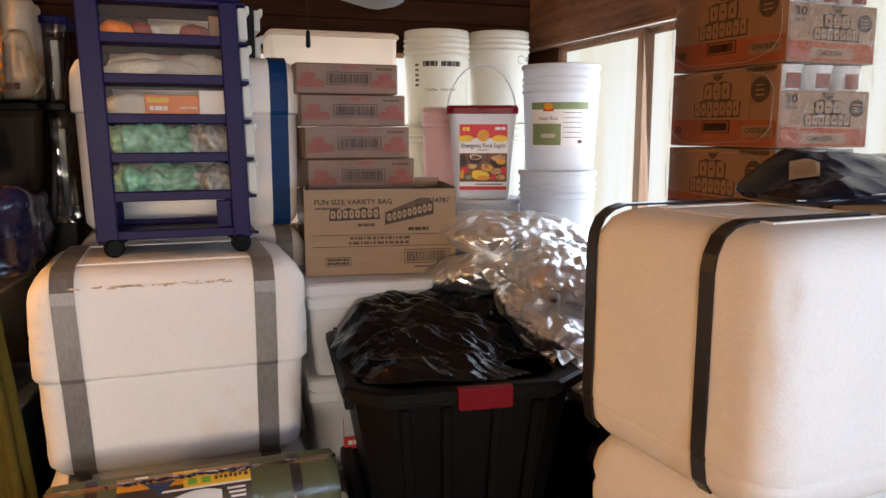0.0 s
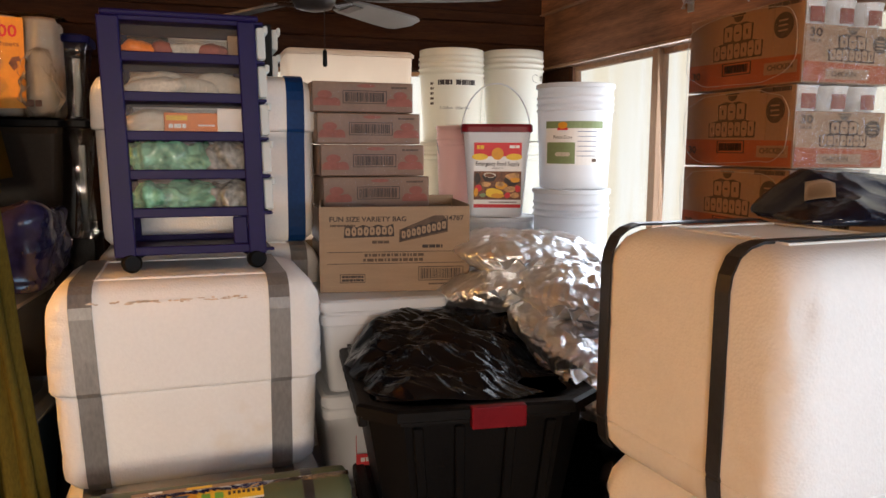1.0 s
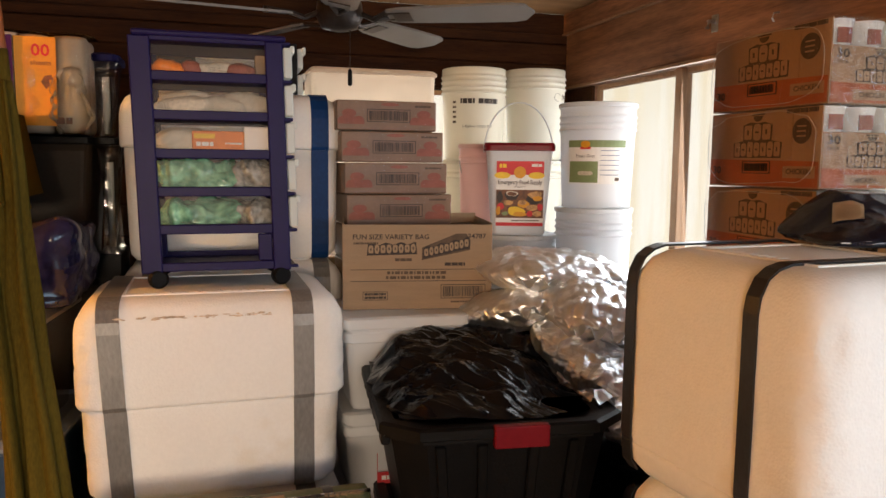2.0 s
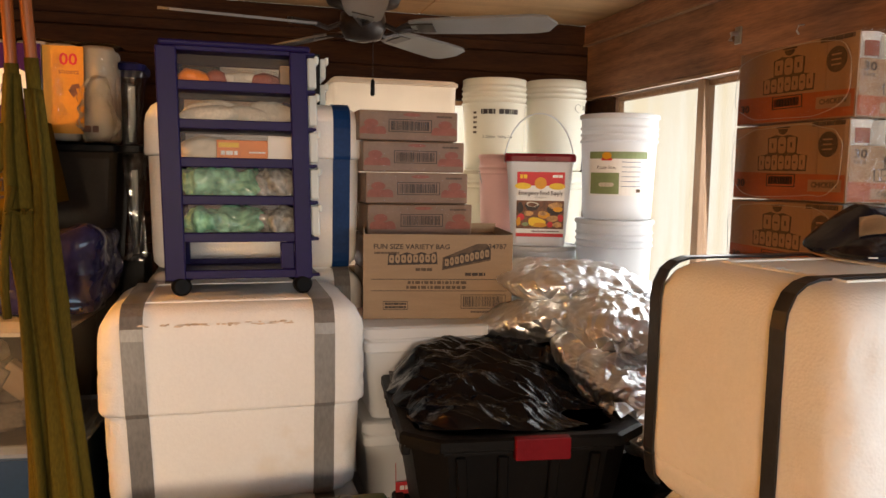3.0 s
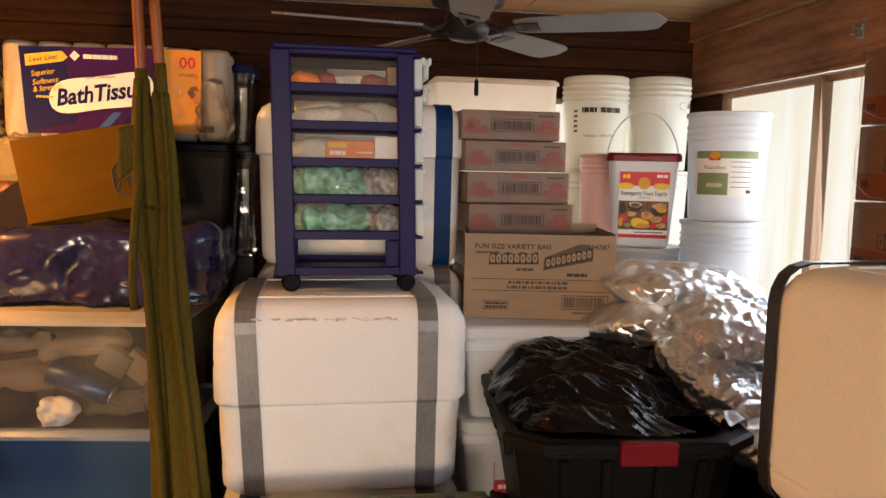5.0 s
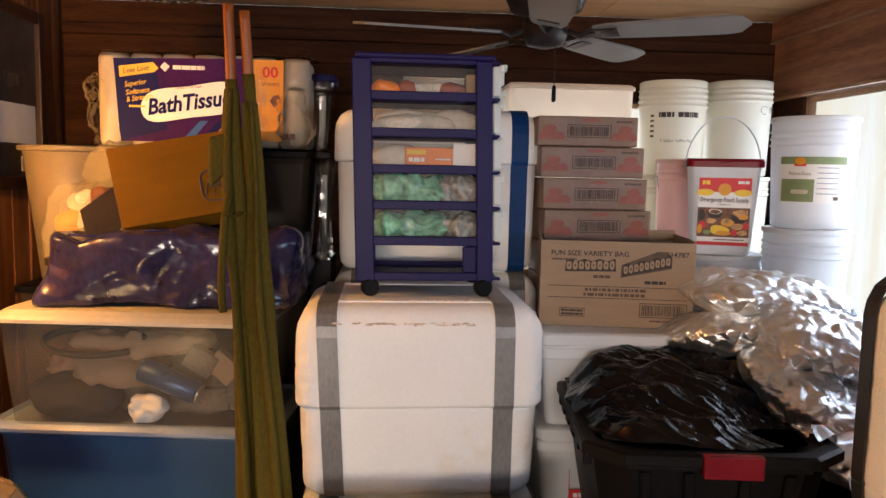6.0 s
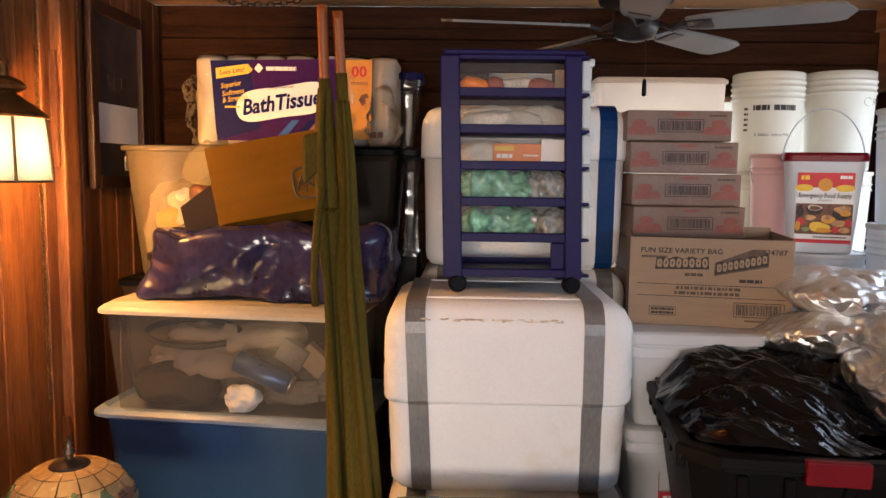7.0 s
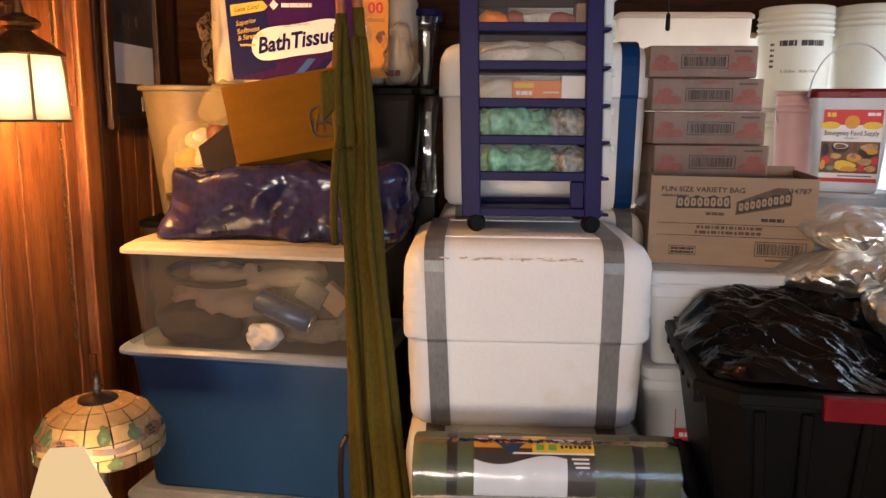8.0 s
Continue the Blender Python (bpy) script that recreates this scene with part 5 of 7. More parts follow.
def draped_bag(m, hx, hy, hz, seed, mat, label, name="trash_bag"):
    """A loosely filled bag lying down: a heap with long folds and a ragged hem."""
    bm = bmesh.new()
    nu, nv = 200, 200
    off = Vector((seed, seed * 2.0, 0))
    grid = []
    for i in range(nu + 1):
        row = []
        for j in range(nv + 1):
            u, v = -1 + 2 * i / nu, -1 + 2 * j / nv
            x, y = u * math.sqrt(1 - v * v * 0.26), v * math.sqrt(1 - u * u * 0.26)
            r = min(1.0, (abs(x) ** 2.6 + abs(y) ** 2.6) ** (1 / 2.6))
            a, b = x * hx, y * hy
            long = Vector(((a + b * 0.45) * 3.6, (b - a * 0.60) * 10.0, 0)) + off
            small = Vector(((a - b * 0.9) * 12.0, (b + a * 1.1) * 30.0, 2.0)) + off
            w = noise.noise_vector(long * 0.4)
            base = max(0.0, 1 - r ** 2.2) ** 0.95
            tilt = 1.0 - 0.48 * x + 0.36 * y + 0.30 * noise.noise(Vector((a * 6, b * 6, seed)))
            front = min(1.0, max(0.0, 0.35 - 1.3 * y))
            relief = 0.058 * crumple(long, seed) + (0.014 + 0.018 * front) * crumple(small * 0.8, seed + 1) + 0.004 * crumple(small * 2.0, seed + 2)
            h = hz * base * tilt * 0.86 + relief * min(1, base * 1.6 + 0.22)
            edge = 1 + 0.12 * noise.noise(Vector((u * 3, v * 3, seed))) * r
            row.append(bm.verts.new((a * edge + 0.010 * w.x, b * edge + 0.010 * w.y, max(0.0, h))))
        grid.append(row)
    for i in range(nu):
        for j in range(nv):
            bm.faces.new((grid[i][j], grid[i + 1][j], grid[i + 1][j + 1], grid[i][j + 1]))
    bm.faces.new([grid[i][0] for i in range(nu, -1, -1)] + [grid[0][j] for j in range(1, nv + 1)] + [grid[i][nv] for i in range(1, nu + 1)] + [grid[nu][j] for j in range(nv - 1, 0, -1)])
    return solo(name, bm, mat, label, "bag", m)


draped_bag(TOTE @ pose(-0.018, 0.015, 0.3965, 0, 0, 0), 0.250, 0.350, 0.108, 3.0, TRASH, "glossy black trash bag slumped on the tote lid")


# ---- silver foil bags ----
def foil_bag(p, hx, hy, hz, seed, turn=0, tilt=0, roll=0, fine=300):
    """A filled pouch with a crimped seal along one end."""
    bm = pillow(bmesh.new(), hx, hy, hz, seed, 0.0085, 0.62, fine, 200, (30.0, 44.0, 30.0), 0.1, crisp=True, ez=0.75)
    for v in bm.verts:
        q = max(abs(v.co.x) / hx, abs(v.co.y) / hy)
        v.co.z *= 1 - 0.45 * max(0.0, q - 0.55) / 0.45
    b = solo("foil_bag", bm, FOIL, "crumpled silver foil food bag in a heap", "bag", pose(*p, tilt, roll, turn), group="silver foil bags", smooth=True)
    sl = bmesh.new()
    rows = []
    for i in range(41):
        x = -hx * 0.86 + 1.72 * hx * i / 40
        rows.append([sl.verts.new((x, -hy * (0.93 + 0.10 * k) , 0.006 * math.sin(i * 0.9 + seed) * (1 + k) + 0.010 * noise.noise(Vector((x * 14, k, seed))) - 0.004 * k)) for k in range(3)])
    for a, c in zip(rows, rows[1:]):
        for k in range(2):
            sl.faces.new((a[k], c[k], c[k + 1], a[k + 1]))
    bmesh.ops.solidify(sl, geom=sl.faces[:], thickness=0.0015)
    part("seal", sl, FOIL, b, "crimped foil seal", smooth=True)
    return b


foil_bag((1.225, 2.40, 1.225), 0.265, 0.20, 0.075, 1, 0, 0, 3)
foil_bag((1.115, 2.36, 1.105), 0.215, 0.20, 0.075, 2, 12, -12, 0)
foil_bag((1.295, 2.16, 1.125), 0.20, 0.22, 0.095, 3, -8, 6, 10)
foil_bag((1.25, 2.06, 0.975), 0.22, 0.23, 0.085, 4, 10, 16, 20)
foil_bag((1.27, 1.96, 0.885), 0.20, 0.24, 0.080, 5, 12, 18, 20)
draped_bag(pose(1.045, 2.285, 0.985, 0, 0, 8), 0.195, 0.120, 0.075, 11.0, TRASH, "black plastic bag lying beside the foil bags")
lump("trash_bag", "dark plastic bag filled and stuffed behind the totes", "bag", TRASH, pose(1.31, 1.98, 0.0, 0, 0, 12), 0.19, 0.24, 0.405, 41, 0.03, 9, 0.55, 140, 80, crisp=True)
solo("crate", a_box(-0.14, 0.14, -0.14, 0.14, 0, 1.0, 0.004, 1), BLACK, "dark plain crate behind the tote", "crate", pose(1.06, 2.52, 0.0))


# ---- noodle cases by the window ----
def noodle_case(m, tray=False, seed=0):
    c = thing("noodle_case", "film-wrapped tan and orange case of cup noodles", "case", m, "noodle cases")
    L, D, h = 0.430, 0.285, 0.205            # L runs along y, the narrow front faces -y
    if tray:
        hh = 0.140
    else:
        hh = h
    if tray:
        part("carton", a_box(0, D, 0.098, L, 0, h - 0.002, 0.003, 1), NOODLE_CARD, c)
        part("tray", a_box(0.004, D, 0, 0.0975, 0, hh, 0.003, 1), NOODLE_CARD, c, "low front of the open tray")
        part("side", a_box(0, 0.0035, 0, 0.0975, 0, h - 0.002), NOODLE_CARD, c)
    else:
        part("carton", a_box(0, D, 0, L, 0, hh, 0.003, 1), NOODLE_CARD, c)
    if tray:
        for i in range(3):
            cx = 0.05 + 0.0925 * i
            cup = lathe(bmesh.new(), [(0.034, hh - 0.02), (0.0445, h - 0.008), (0.046, h - 0.006), (0.046, h - 0.002), (0.04, h - 0.002)], 24, (cx, 0.048))
            cp = part("cup", cup, PAPER, c, "white paper noodle cup", smooth=True)
            part("cup_print", bent_sheet(0.0425, -32, 32, hh + 0.006, h - 0.022), CORAL_INK, cp, m=pose(cx, 0.048, 0))
    left = pose(0, 0, 0, 0, 0, -90)          # local x runs along -y, local -y faces -x
    for f, w, big in ((left @ pose(-L, 0, 0), L, 1), (pose(0, 0, 0), D, 0)):
        top = h if big else hh
        part("orange_band", poly(bmesh.new(), [(0.004, 0.004), (w - 0.004, 0.004), (w - 0.004, top * 0.33), (0.004, top * 0.37)]), ORANGE_INK, c, m=f)
        cx = w * (0.47 if big else 0.53)
        k = 1.0 if big else 0.78
        # brand mark as two rows of plain outlined blocks
        for n_, z0_, ww, hh_ in ((3, top * 0.600, 0.036, top * 0.23), (7, top * 0.385, 0.0262, top * 0.21)):
            half = n_ * ww * k / 2
            plate, blobs = bmesh.new(), bmesh.new()
            poly(plate, [(cx - half - 0.002, z0_), (cx + half + 0.002, z0_ - 0.002), (cx + half + 0.004, z0_ + hh_ * 0.9), (cx + half * 0.5, z0_ + hh_ + 0.003), (cx, z0_ + hh_), (cx - half * 0.5, z0_ + hh_ + 0.004), (cx - half - 0.004, z0_ + hh_ * 0.92)], -0.0022)
            for i in range(n_):
                x = cx + (i - (n_ - 1) / 2) * ww * k
                rx, rz, sq = ww * k * 0.44, hh_ * (0.41 + 0.03 * ((i * 2 + n_) % 3)), 0.28 + 0.30 * (i % 2)
                poly(blobs, [(x + rx * math.copysign(abs(math.cos(a)) ** sq, math.cos(a)), z0_ + hh_ / 2 + rz * math.copysign(abs(math.sin(a)) ** sq, math.sin(a))) for a in [2 * math.pi * q / 20 for q in range(20)]], -0.0030)
                if i % 2 == 0:
                    poly(plate, [(x - rx * 0.20, z0_ + hh_ * 0.36), (x + rx * 0.24, z0_ + hh_ * 0.34), (x + rx * 0.20, z0_ + hh_ * 0.62), (x - rx * 0.24, z0_ + hh_ * 0.64)], -0.0036)
                else:
                    poly(plate, [(x - rx * 0.45, z0_ + hh_ * 0.46), (x + rx * 0.40, z0_ + hh_ * 0.44), (x + rx * 0.42, z0_ + hh_ * 0.54), (x - rx * 0.42, z0_ + hh_ * 0.56)], -0.0036)
            tagged(part("brand_mark", plate, INK_SOFT, c, m=f), kind="stuff")
            tagged(part("brand_fill", blobs, NOODLE_CARD, c, m=f), kind="stuff")
        bm = bmesh.new()
        zc = top * 0.925
        poly(bm, [(cx + 0.019 * k * math.cos(a), zc - 0.015 * k * math.sin(a)) for a in [math.pi * i / 10 for i in range(11)]], -0.0022)
        poly(bm, [(cx - 0.026 * k, zc + 0.002), (cx + 0.026 * k, zc + 0.002), (cx + 0.026 * k, zc + 0.006), (cx - 0.026 * k, zc + 0.006)], -0.0022)
        part("bowl_mark", bm, INK_SOFT, c, m=f)
        part("seal", disc(bmesh.new(), w * 0.85, top * 0.70, 0.033 * k, top * 0.155, -0.0022), INK_SOFT, c, "round dark seal", m=f)
        for q in range(3):
            bars(c, w * 0.85 - 0.016 * k, w * 0.85 + 0.014 * k, top * (0.64 + 0.06 * q), 0.004 * k, NOODLE_CARD, f @ pose(0, -0.0018, 0), 3 + q)
        if big:
            part("tab", poly(bmesh.new(), [(w * 0.71, 0.026), (w * 0.97, 0.026), (w * 0.97, 0.056), (w * 0.71, 0.056)], -0.0024), NOODLE_CARD, c, m=f)
            letters("CHICKEN", 0.013, INK_SOFT, c, f @ pose(w * 0.84, -0.0026, 0.043), 0.085, bold=0.02)
            barcode(c, cx - 0.055, cx + 0.055, 0.036, 0.070, f @ pose(0, -0.0018, 0), seed)
            letters("30", 0.020, INK_SOFT, c, f @ pose(w * 0.09, -0.0022, 0.045), 0.036, bold=0.03)
            bars(c, w * 0.72, w * 0.97, 0.195, 0.011, INK_SOFT, f @ pose(0, -0.0012, 0), 5)
        else:
            part("tab", poly(bmesh.new(), [(w * 0.25, 0.010), (w * 0.74, 0.010), (w * 0.74, 0.036), (w * 0.25, 0.036)], -0.0024), NOODLE_CARD, c, m=f)
            letters("CHICKEN", 0.012, INK_SOFT, c, f @ pose(w * 0.45, -0.0026, 0.023), 0.080, bold=0.02)
            letters("30", 0.020, INK_SOFT, c, f @ pose(w * 0.12, -0.0022, 0.120), 0.040, bold=0.03)
            letters("PACK", 0.008, INK_SOFT, c, f @ pose(w * 0.12, -0.0022, 0.100), 0.038, bold=0.02)
    # film: two creased sheets with an oval gap of folds
    for f, w, nm in ((left @ pose(-L, 0, 0), L, 1), (pose(0, 0, 0), D, 2)):
        bm = bmesh.new()
        nx, nz = 34, 20
        grid = [[bm.verts.new((-0.004 + (w + 0.008) * i / nx, -0.0055 - 0.007 * abs(noise.noise(Vector((i * 0.33 + seed * 5, j * 0.22, nm * 4.0)))) , -0.002 + (h + 0.004) * j / nz)) for j in range(nz + 1)] for i in range(nx + 1)]
        for i in range(nx):
            for j in range(nz):
                bm.faces.new((grid[i][j], grid[i + 1][j], grid[i + 1][j + 1], grid[i][j + 1]))
        part("film", bm, CASE_FILM if nm == 1 else FILM, c, "shiny creased film wrap", m=f, smooth=True)
        if nm == 1:
            # oval edge of the film; the cream colour draws its highlight
            loop = [(w / 2 + 0.485 * w * math.copysign(abs(math.cos(a)) ** 0.55, math.cos(a)) + 0.010 * noise.noise(Vector((2 * math.cos(a), 2 * math.sin(a), seed))), -0.013 - 0.002 * math.sin(5 * a), h / 2 + 0.45 * h * math.copysign(abs(math.sin(a)) ** 0.55, math.sin(a)) + 0.010 * noise.noise(Vector((2 * math.sin(a), 2 * math.cos(a), seed + 4.0)))) for a in [2 * math.pi * i / 60 for i in range(61)]]
            part("film_hem_glint", tube(bmesh.new(), loop, 0.0007, 5), LID_CREAM, c, "edge of the film's oval opening, its highlight coloured in", m=f, smooth=True)
    return c


NX, NY = 1.506, 1.490
noodle_case(pose(NX + 0.012, NY + 0.0, 1.7515, 0, 0, 1.5), True, 1)
noodle_case(pose(NX, NY, 1.5440, 0, 0, 0), True, 2)
noodle_case(pose(NX - 0.006, NY, 1.3365, 0, 0, -0.5), True, 3)
for k in range(6):
    noodle_case(pose(NX - 0.004, NY, 0.2225 * k, 0, 0, 0) @ Matrix.Diagonal((1, 1, 1.08, 1)), True, 4 + k)

fbm = pillow(bmesh.new(), 0.270, 0.125, 0.062, 51, 0.017, 0.42, 170, 90, (8.0, 10.0, 14.0), 0.25, crisp=True, ez=0.55)
for v in fbm.verts:
    rise = min(1.0, max(0.0, (v.co.x + 0.275) / 0.13))
    slope = min(1.0, max(0.0, (v.co.y + 0.125) / 0.17))
    v.co.z = (v.co.z + 0.047) * (0.14 + 0.86 * rise ** 0.8) * (0.34 + 0.74 * slope)
    v.co.y += 0.030 * (1 - rise)
bb = solo("feed_bag", fbm, BAG_BLACK, "glossy black woven bag with a tan patch and white seam", "bag", pose(1.620, 1.340, 1.4265, 0, 0, -3) @ Matrix.Diagonal((0.92, 1, 0.90, 1)))
def on_bag(x, y):
    """Height of the bag's upper side at a place, averaged over what lies near it."""
    near = sorted((v.co for v in bb.data.vertices if v.co.z > 0.015), key=lambda c: (c.x - x) ** 2 + (c.y - y) ** 2)[:7]
    return sum(c.z for c in near) / len(near)


pt = bmesh.new()
spread = []
for q in range(7):
    row = []
    for k in range(6):
        e, g = -0.033 + 0.011 * q, -0.028 + 0.011 * k
        x, y = -0.170 + 0.75 * e + 0.66 * g, 0.004 - 0.66 * e + 0.75 * g
        row.append(pt.verts.new((x, y, on_bag(x, y) + 0.004)))
    spread.append(row)
for a, b in zip(spread, spread[1:]):
    for k in range(5):
        pt.faces.new((a[k], b[k], b[k + 1], a[k + 1]))
bmesh.ops.solidify(pt, geom=pt.faces[:], thickness=0.0015)
part("patch", pt, CARD, bb, "tan printed patch", smooth=True)
part("seam", tube(bmesh.new(), [(-0.262 + 0.040 * i, -0.078 - 0.050 * min(1.0, i / 4.0), 0.012 + 0.013 * min(1.0, i / 4.0) - 0.004 * math.sin(i * 0.8)) for i in range(13)], 0.0016, 5), PAPER, bb, "white stitched seam")
solo("carton", a_box(-0.11, 0.11, -0.19, 0.19, 0, 1.4225, 0.004, 1), CARD, "plain brown carton under the black bag", "box", pose(1.722, 1.22, 0.0))


# ---- bins beside the poles ----
LEFT_START = set(bpy.data.objects)
F0 = 0.1189
def storage_bin(m, L, D, H, body_mat, lid_mat, label, clear=False, group="large storage bins", sunk=0.0):
    b = thing("storage_bin", label, "bin", m, group)
    hx, hy = L / 2, D / 2
    if clear:
        outer = [(hx - 0.045, hy - 0.045, 0.05, 0.0), (hx - 0.04, hy - 0.04, 0.05, 0.006), (hx - 0.018, hy - 0.018, 0.05, H - 0.03)]
        bm = loft(bmesh.new(), outer, 6, True, False)
    else:
        bm = loft(bmesh.new(), [(hx - 0.075, hy - 0.06, 0.05, 0.0), (hx - 0.065, hy - 0.055, 0.05, 0.01), (hx - 0.03, hy - 0.03, 0.05, H - 0.05), (hx - 0.02, hy - 0.02, 0.05, H - 0.045), (hx - 0.02, hy - 0.02, 0.05, H - 0.03)], 6)
    part("body", bm, body_mat, b)
    part("lid", loft(bmesh.new(), [(hx - 0.014, hy - 0.014, 0.05, H - 0.034), (hx, hy, 0.055, H - 0.032), (hx, hy, 0.055, H - 0.022), (hx - 0.012, hy - 0.012, 0.05, H - 0.012), (hx - 0.024, hy - 0.024, 0.05, H - 0.006), (hx - 0.034, hy - 0.034, 0.05, H - sunk)], 6), lid_mat, b, "pale rimmed lid")
    return b


BIN = pose(-0.735, 2.336, 0.868, 0, 0, -5.5)
storage_bin(BIN, 0.79, 0.48, 0.338, CLEAR, LID_CREAM, "clear storage bin full of clothes and small things, closed lid", True)
storage_bin(pose(-0.74, 2.37, 0.40, 0, 0, -6), 0.85, 0.50, 0.485, BLUE, LID_GREY, "large blue plastic tote with a pale grey lid", sunk=0.018)
storage_bin(pose(-0.74, 2.37, F0, 0, 0, -6), 0.86, 0.50, 0.399 - F0, BLUE, LID_GREY, "blue plastic tote on the floor under another")


def in_bin(x, y, z):
    return BIN @ pose(x, y, z)


lump("grey_cloth", "grey folded cloth inside the clear bin", "cloth", CLOTH_GREY, in_bin(0.02, 0.05, 0.008), 0.28, 0.12, 0.075, 61, 0.03, 8, 0.6, 60, 36)
lump("pale_cloth", "pale bunched cloth inside the clear bin", "cloth", CARD_PALE, in_bin(-0.03, -0.035, 0.185), 0.20, 0.10, 0.040, 62, 0.02, 10, 0.6, 60, 36)
lump("dark_hat", "dark rounded hat lying inside the clear bin", "hat", CLOTH_DARK, in_bin(-0.190, -0.112, 0.010), 0.140, 0.068, 0.070, 64, 0.010, 7, 0.85, 70, 40)
solo("grey_hoop", tube(bmesh.new(), [(0.15 * math.cos(a), 0.05 * math.sin(a), 0.03 * math.sin(a)) for a in [0.2 + 5.4 * i / 30 for i in range(31)]], 0.010, 8), CLOTH_DARK, "bent dark grey hose loop inside the clear bin", "hose", in_bin(-0.13, -0.130, 0.235), smooth=True)
lump("crumpled_cloth", "grey crumpled cloth under a hose in the clear bin", "cloth", CARD_PALE, in_bin(-0.12, -0.045, 0.10), 0.17, 0.09, 0.045, 66, 0.02, 12, 0.6, 50, 30)
cn = thing("drink_can", "dark blue drink can lying inside the clear bin", "can", in_bin(0.10, -0.158, 0.130) @ pose(0, 0, 0, 0, 112, 0))
part("can", lathe(bmesh.new(), [(0.026, -0.092), (0.035, -0.085), (0.035, 0.080), (0.026, 0.092)], 24), CAN_BLUE, cn, smooth=True)
part("rim", lathe(bmesh.new(), [(0.018, 0.090), (0.028, 0.090), (0.028, 0.095), (0.018, 0.095)], 20), STEEL, cn)
lump("paper_wad", "crumpled white paper inside the clear bin", "paper", PAPER, in_bin(0.030, -0.155, 0.010), 0.050, 0.025, 0.040, 63, 0.014, 40, 0.8, 60, 36, crisp=True)
for i, (x, z, a) in enumerate(((0.17, 0.15, 30), (0.235, 0.13, 40), (0.20, 0.03, -6), (0.12, 0.035, 8), (0.27, 0.03, 4))):
    solo("small_carton", a_box(-0.045, 0.045, -0.02, 0.02, -0.035, 0.035, 0.003, 1), CARD_PALE if i % 2 else CLOTH_GREY, "small tan carton packed inside the clear bin", "box", in_bin(x, -0.09 + 0.01 * i, z + 0.025) @ pose(0, 0, 0, 0, a, 0), group="cartons in the bin")

# navy film bag on the clear bin
nb = pillow(bmesh.new(), 0.345, 0.20, 0.104, 71, 0.022, 0.13, 280, 170, (8.0, 8.0, 12.0), 0.04, crisp=True, ez=0.16)
for v in nb.verts:
    if v.co.z > 0:
        v.co.z *= 1.0 + 0.10 * math.cos(v.co.x * 13.0) + (0.16 * (-v.co.x - 0.26) / 0.1 if v.co.x < -0.26 else 0.0)
    v.co.x *= 1.0 + (0.07 if v.co.x < 0 else 0.0) * (0.1 - v.co.z) / 0.2
nb.normal_update()
for v in nb.verts:
    core = max(0.0, 1 - abs(v.co.x - 0.02) / 0.30)
    v.co += v.normal * (0.0015 + 0.0055 * core) * crumple(v.co * 26.0, 72)
nbag = solo("navy_bag", nb, NAVY_FILM, "large navy blue plastic storage bag stuffed full, shiny", "bag", pose(-0.648, 2.385, 1.3115, 0, 0, -3), smooth=True)
part("piping", tube(bmesh.new(), [(-0.30 + 0.06 * i, -0.150 - 0.01 * math.sin(i * 1.7), 0.108 * (1 + 0.10 * math.cos((-0.30 + 0.06 * i) * 13.0))) for i in range(11)], 0.004, 6), NAVY_INK, nbag, "dark zip seam")

# tilted open carton on the bag
TC = pose(-0.815, 2.29, 1.427, 0, -10.4, 2)
tc = thing("tan_carton", "tilted tan cardboard carton with one end open, lying on a bag", "box", TC)
w_, d_, h_, t_ = 0.40, 0.27, 0.238, 0.004
part("front", a_box(0, w_, 0, t_, 0, h_, 0.001, 1), CARD_GOLD, tc)
part("back", a_box(0, w_, d_ - t_, d_, 0, h_, 0.001, 1), CARD_GOLD, tc)
part("top", a_box(0, w_, t_, d_ - t_, h_ - t_, h_, 0.001, 1), CARD_GOLD, tc)
part("base", a_box(0, w_, t_, d_ - t_, 0, t_, 0.001, 1), CARD_GOLD, tc)
part("end", a_box(w_ - t_, w_, t_, d_ - t_, t_, h_ - t_), CARD_GOLD, tc)
fb = bmesh.new()
poly(fb, [(0.0, 0.004), (0.0, 0.128), (-0.105, 0.074), (-0.100, -0.045)], 0.0)
bmesh.ops.solidify(fb, geom=fb.faces[:], thickness=0.004)
# this flap's dark colour stands for the shade on it
part("flap", fb, CARD_SHADED, tc, "inner side of an open flap, coloured dark for its shade", m=pose(0, 0.002, 0, 0, 0, 32))
part("flap", a_box(0.004, w_, 0.006, 0.010, -0.050, -0.001), CARD_GOLD, tc, "lower flap folded back under the carton", m=pose(0, 0, 0, 40, 0, 0))
lg = bmesh.new()
for pts in ([(0.300 + 0.050 * math.copysign(abs(math.cos(a)) ** 0.5, math.cos(a)), 0.085 + 0.046 * math.copysign(abs(math.sin(a)) ** 0.5, math.sin(a))) for a in [2 * math.pi * i / 32 for i in range(33)]],
            [(0.260, 0.062), (0.275, 0.102), (0.305, 0.112), (0.335, 0.108)], [(0.272, 0.082), (0.300, 0.090), (0.335, 0.094)], [(0.285, 0.055), (0.292, 0.088), (0.318, 0.062)], [(0.318, 0.062), (0.326, 0.092)]):
    tube(lg, [(x, -0.001, z) for x, z in pts], 0.0042, 6)
part("emblem", lg, INK, tc, "black outlined emblem")

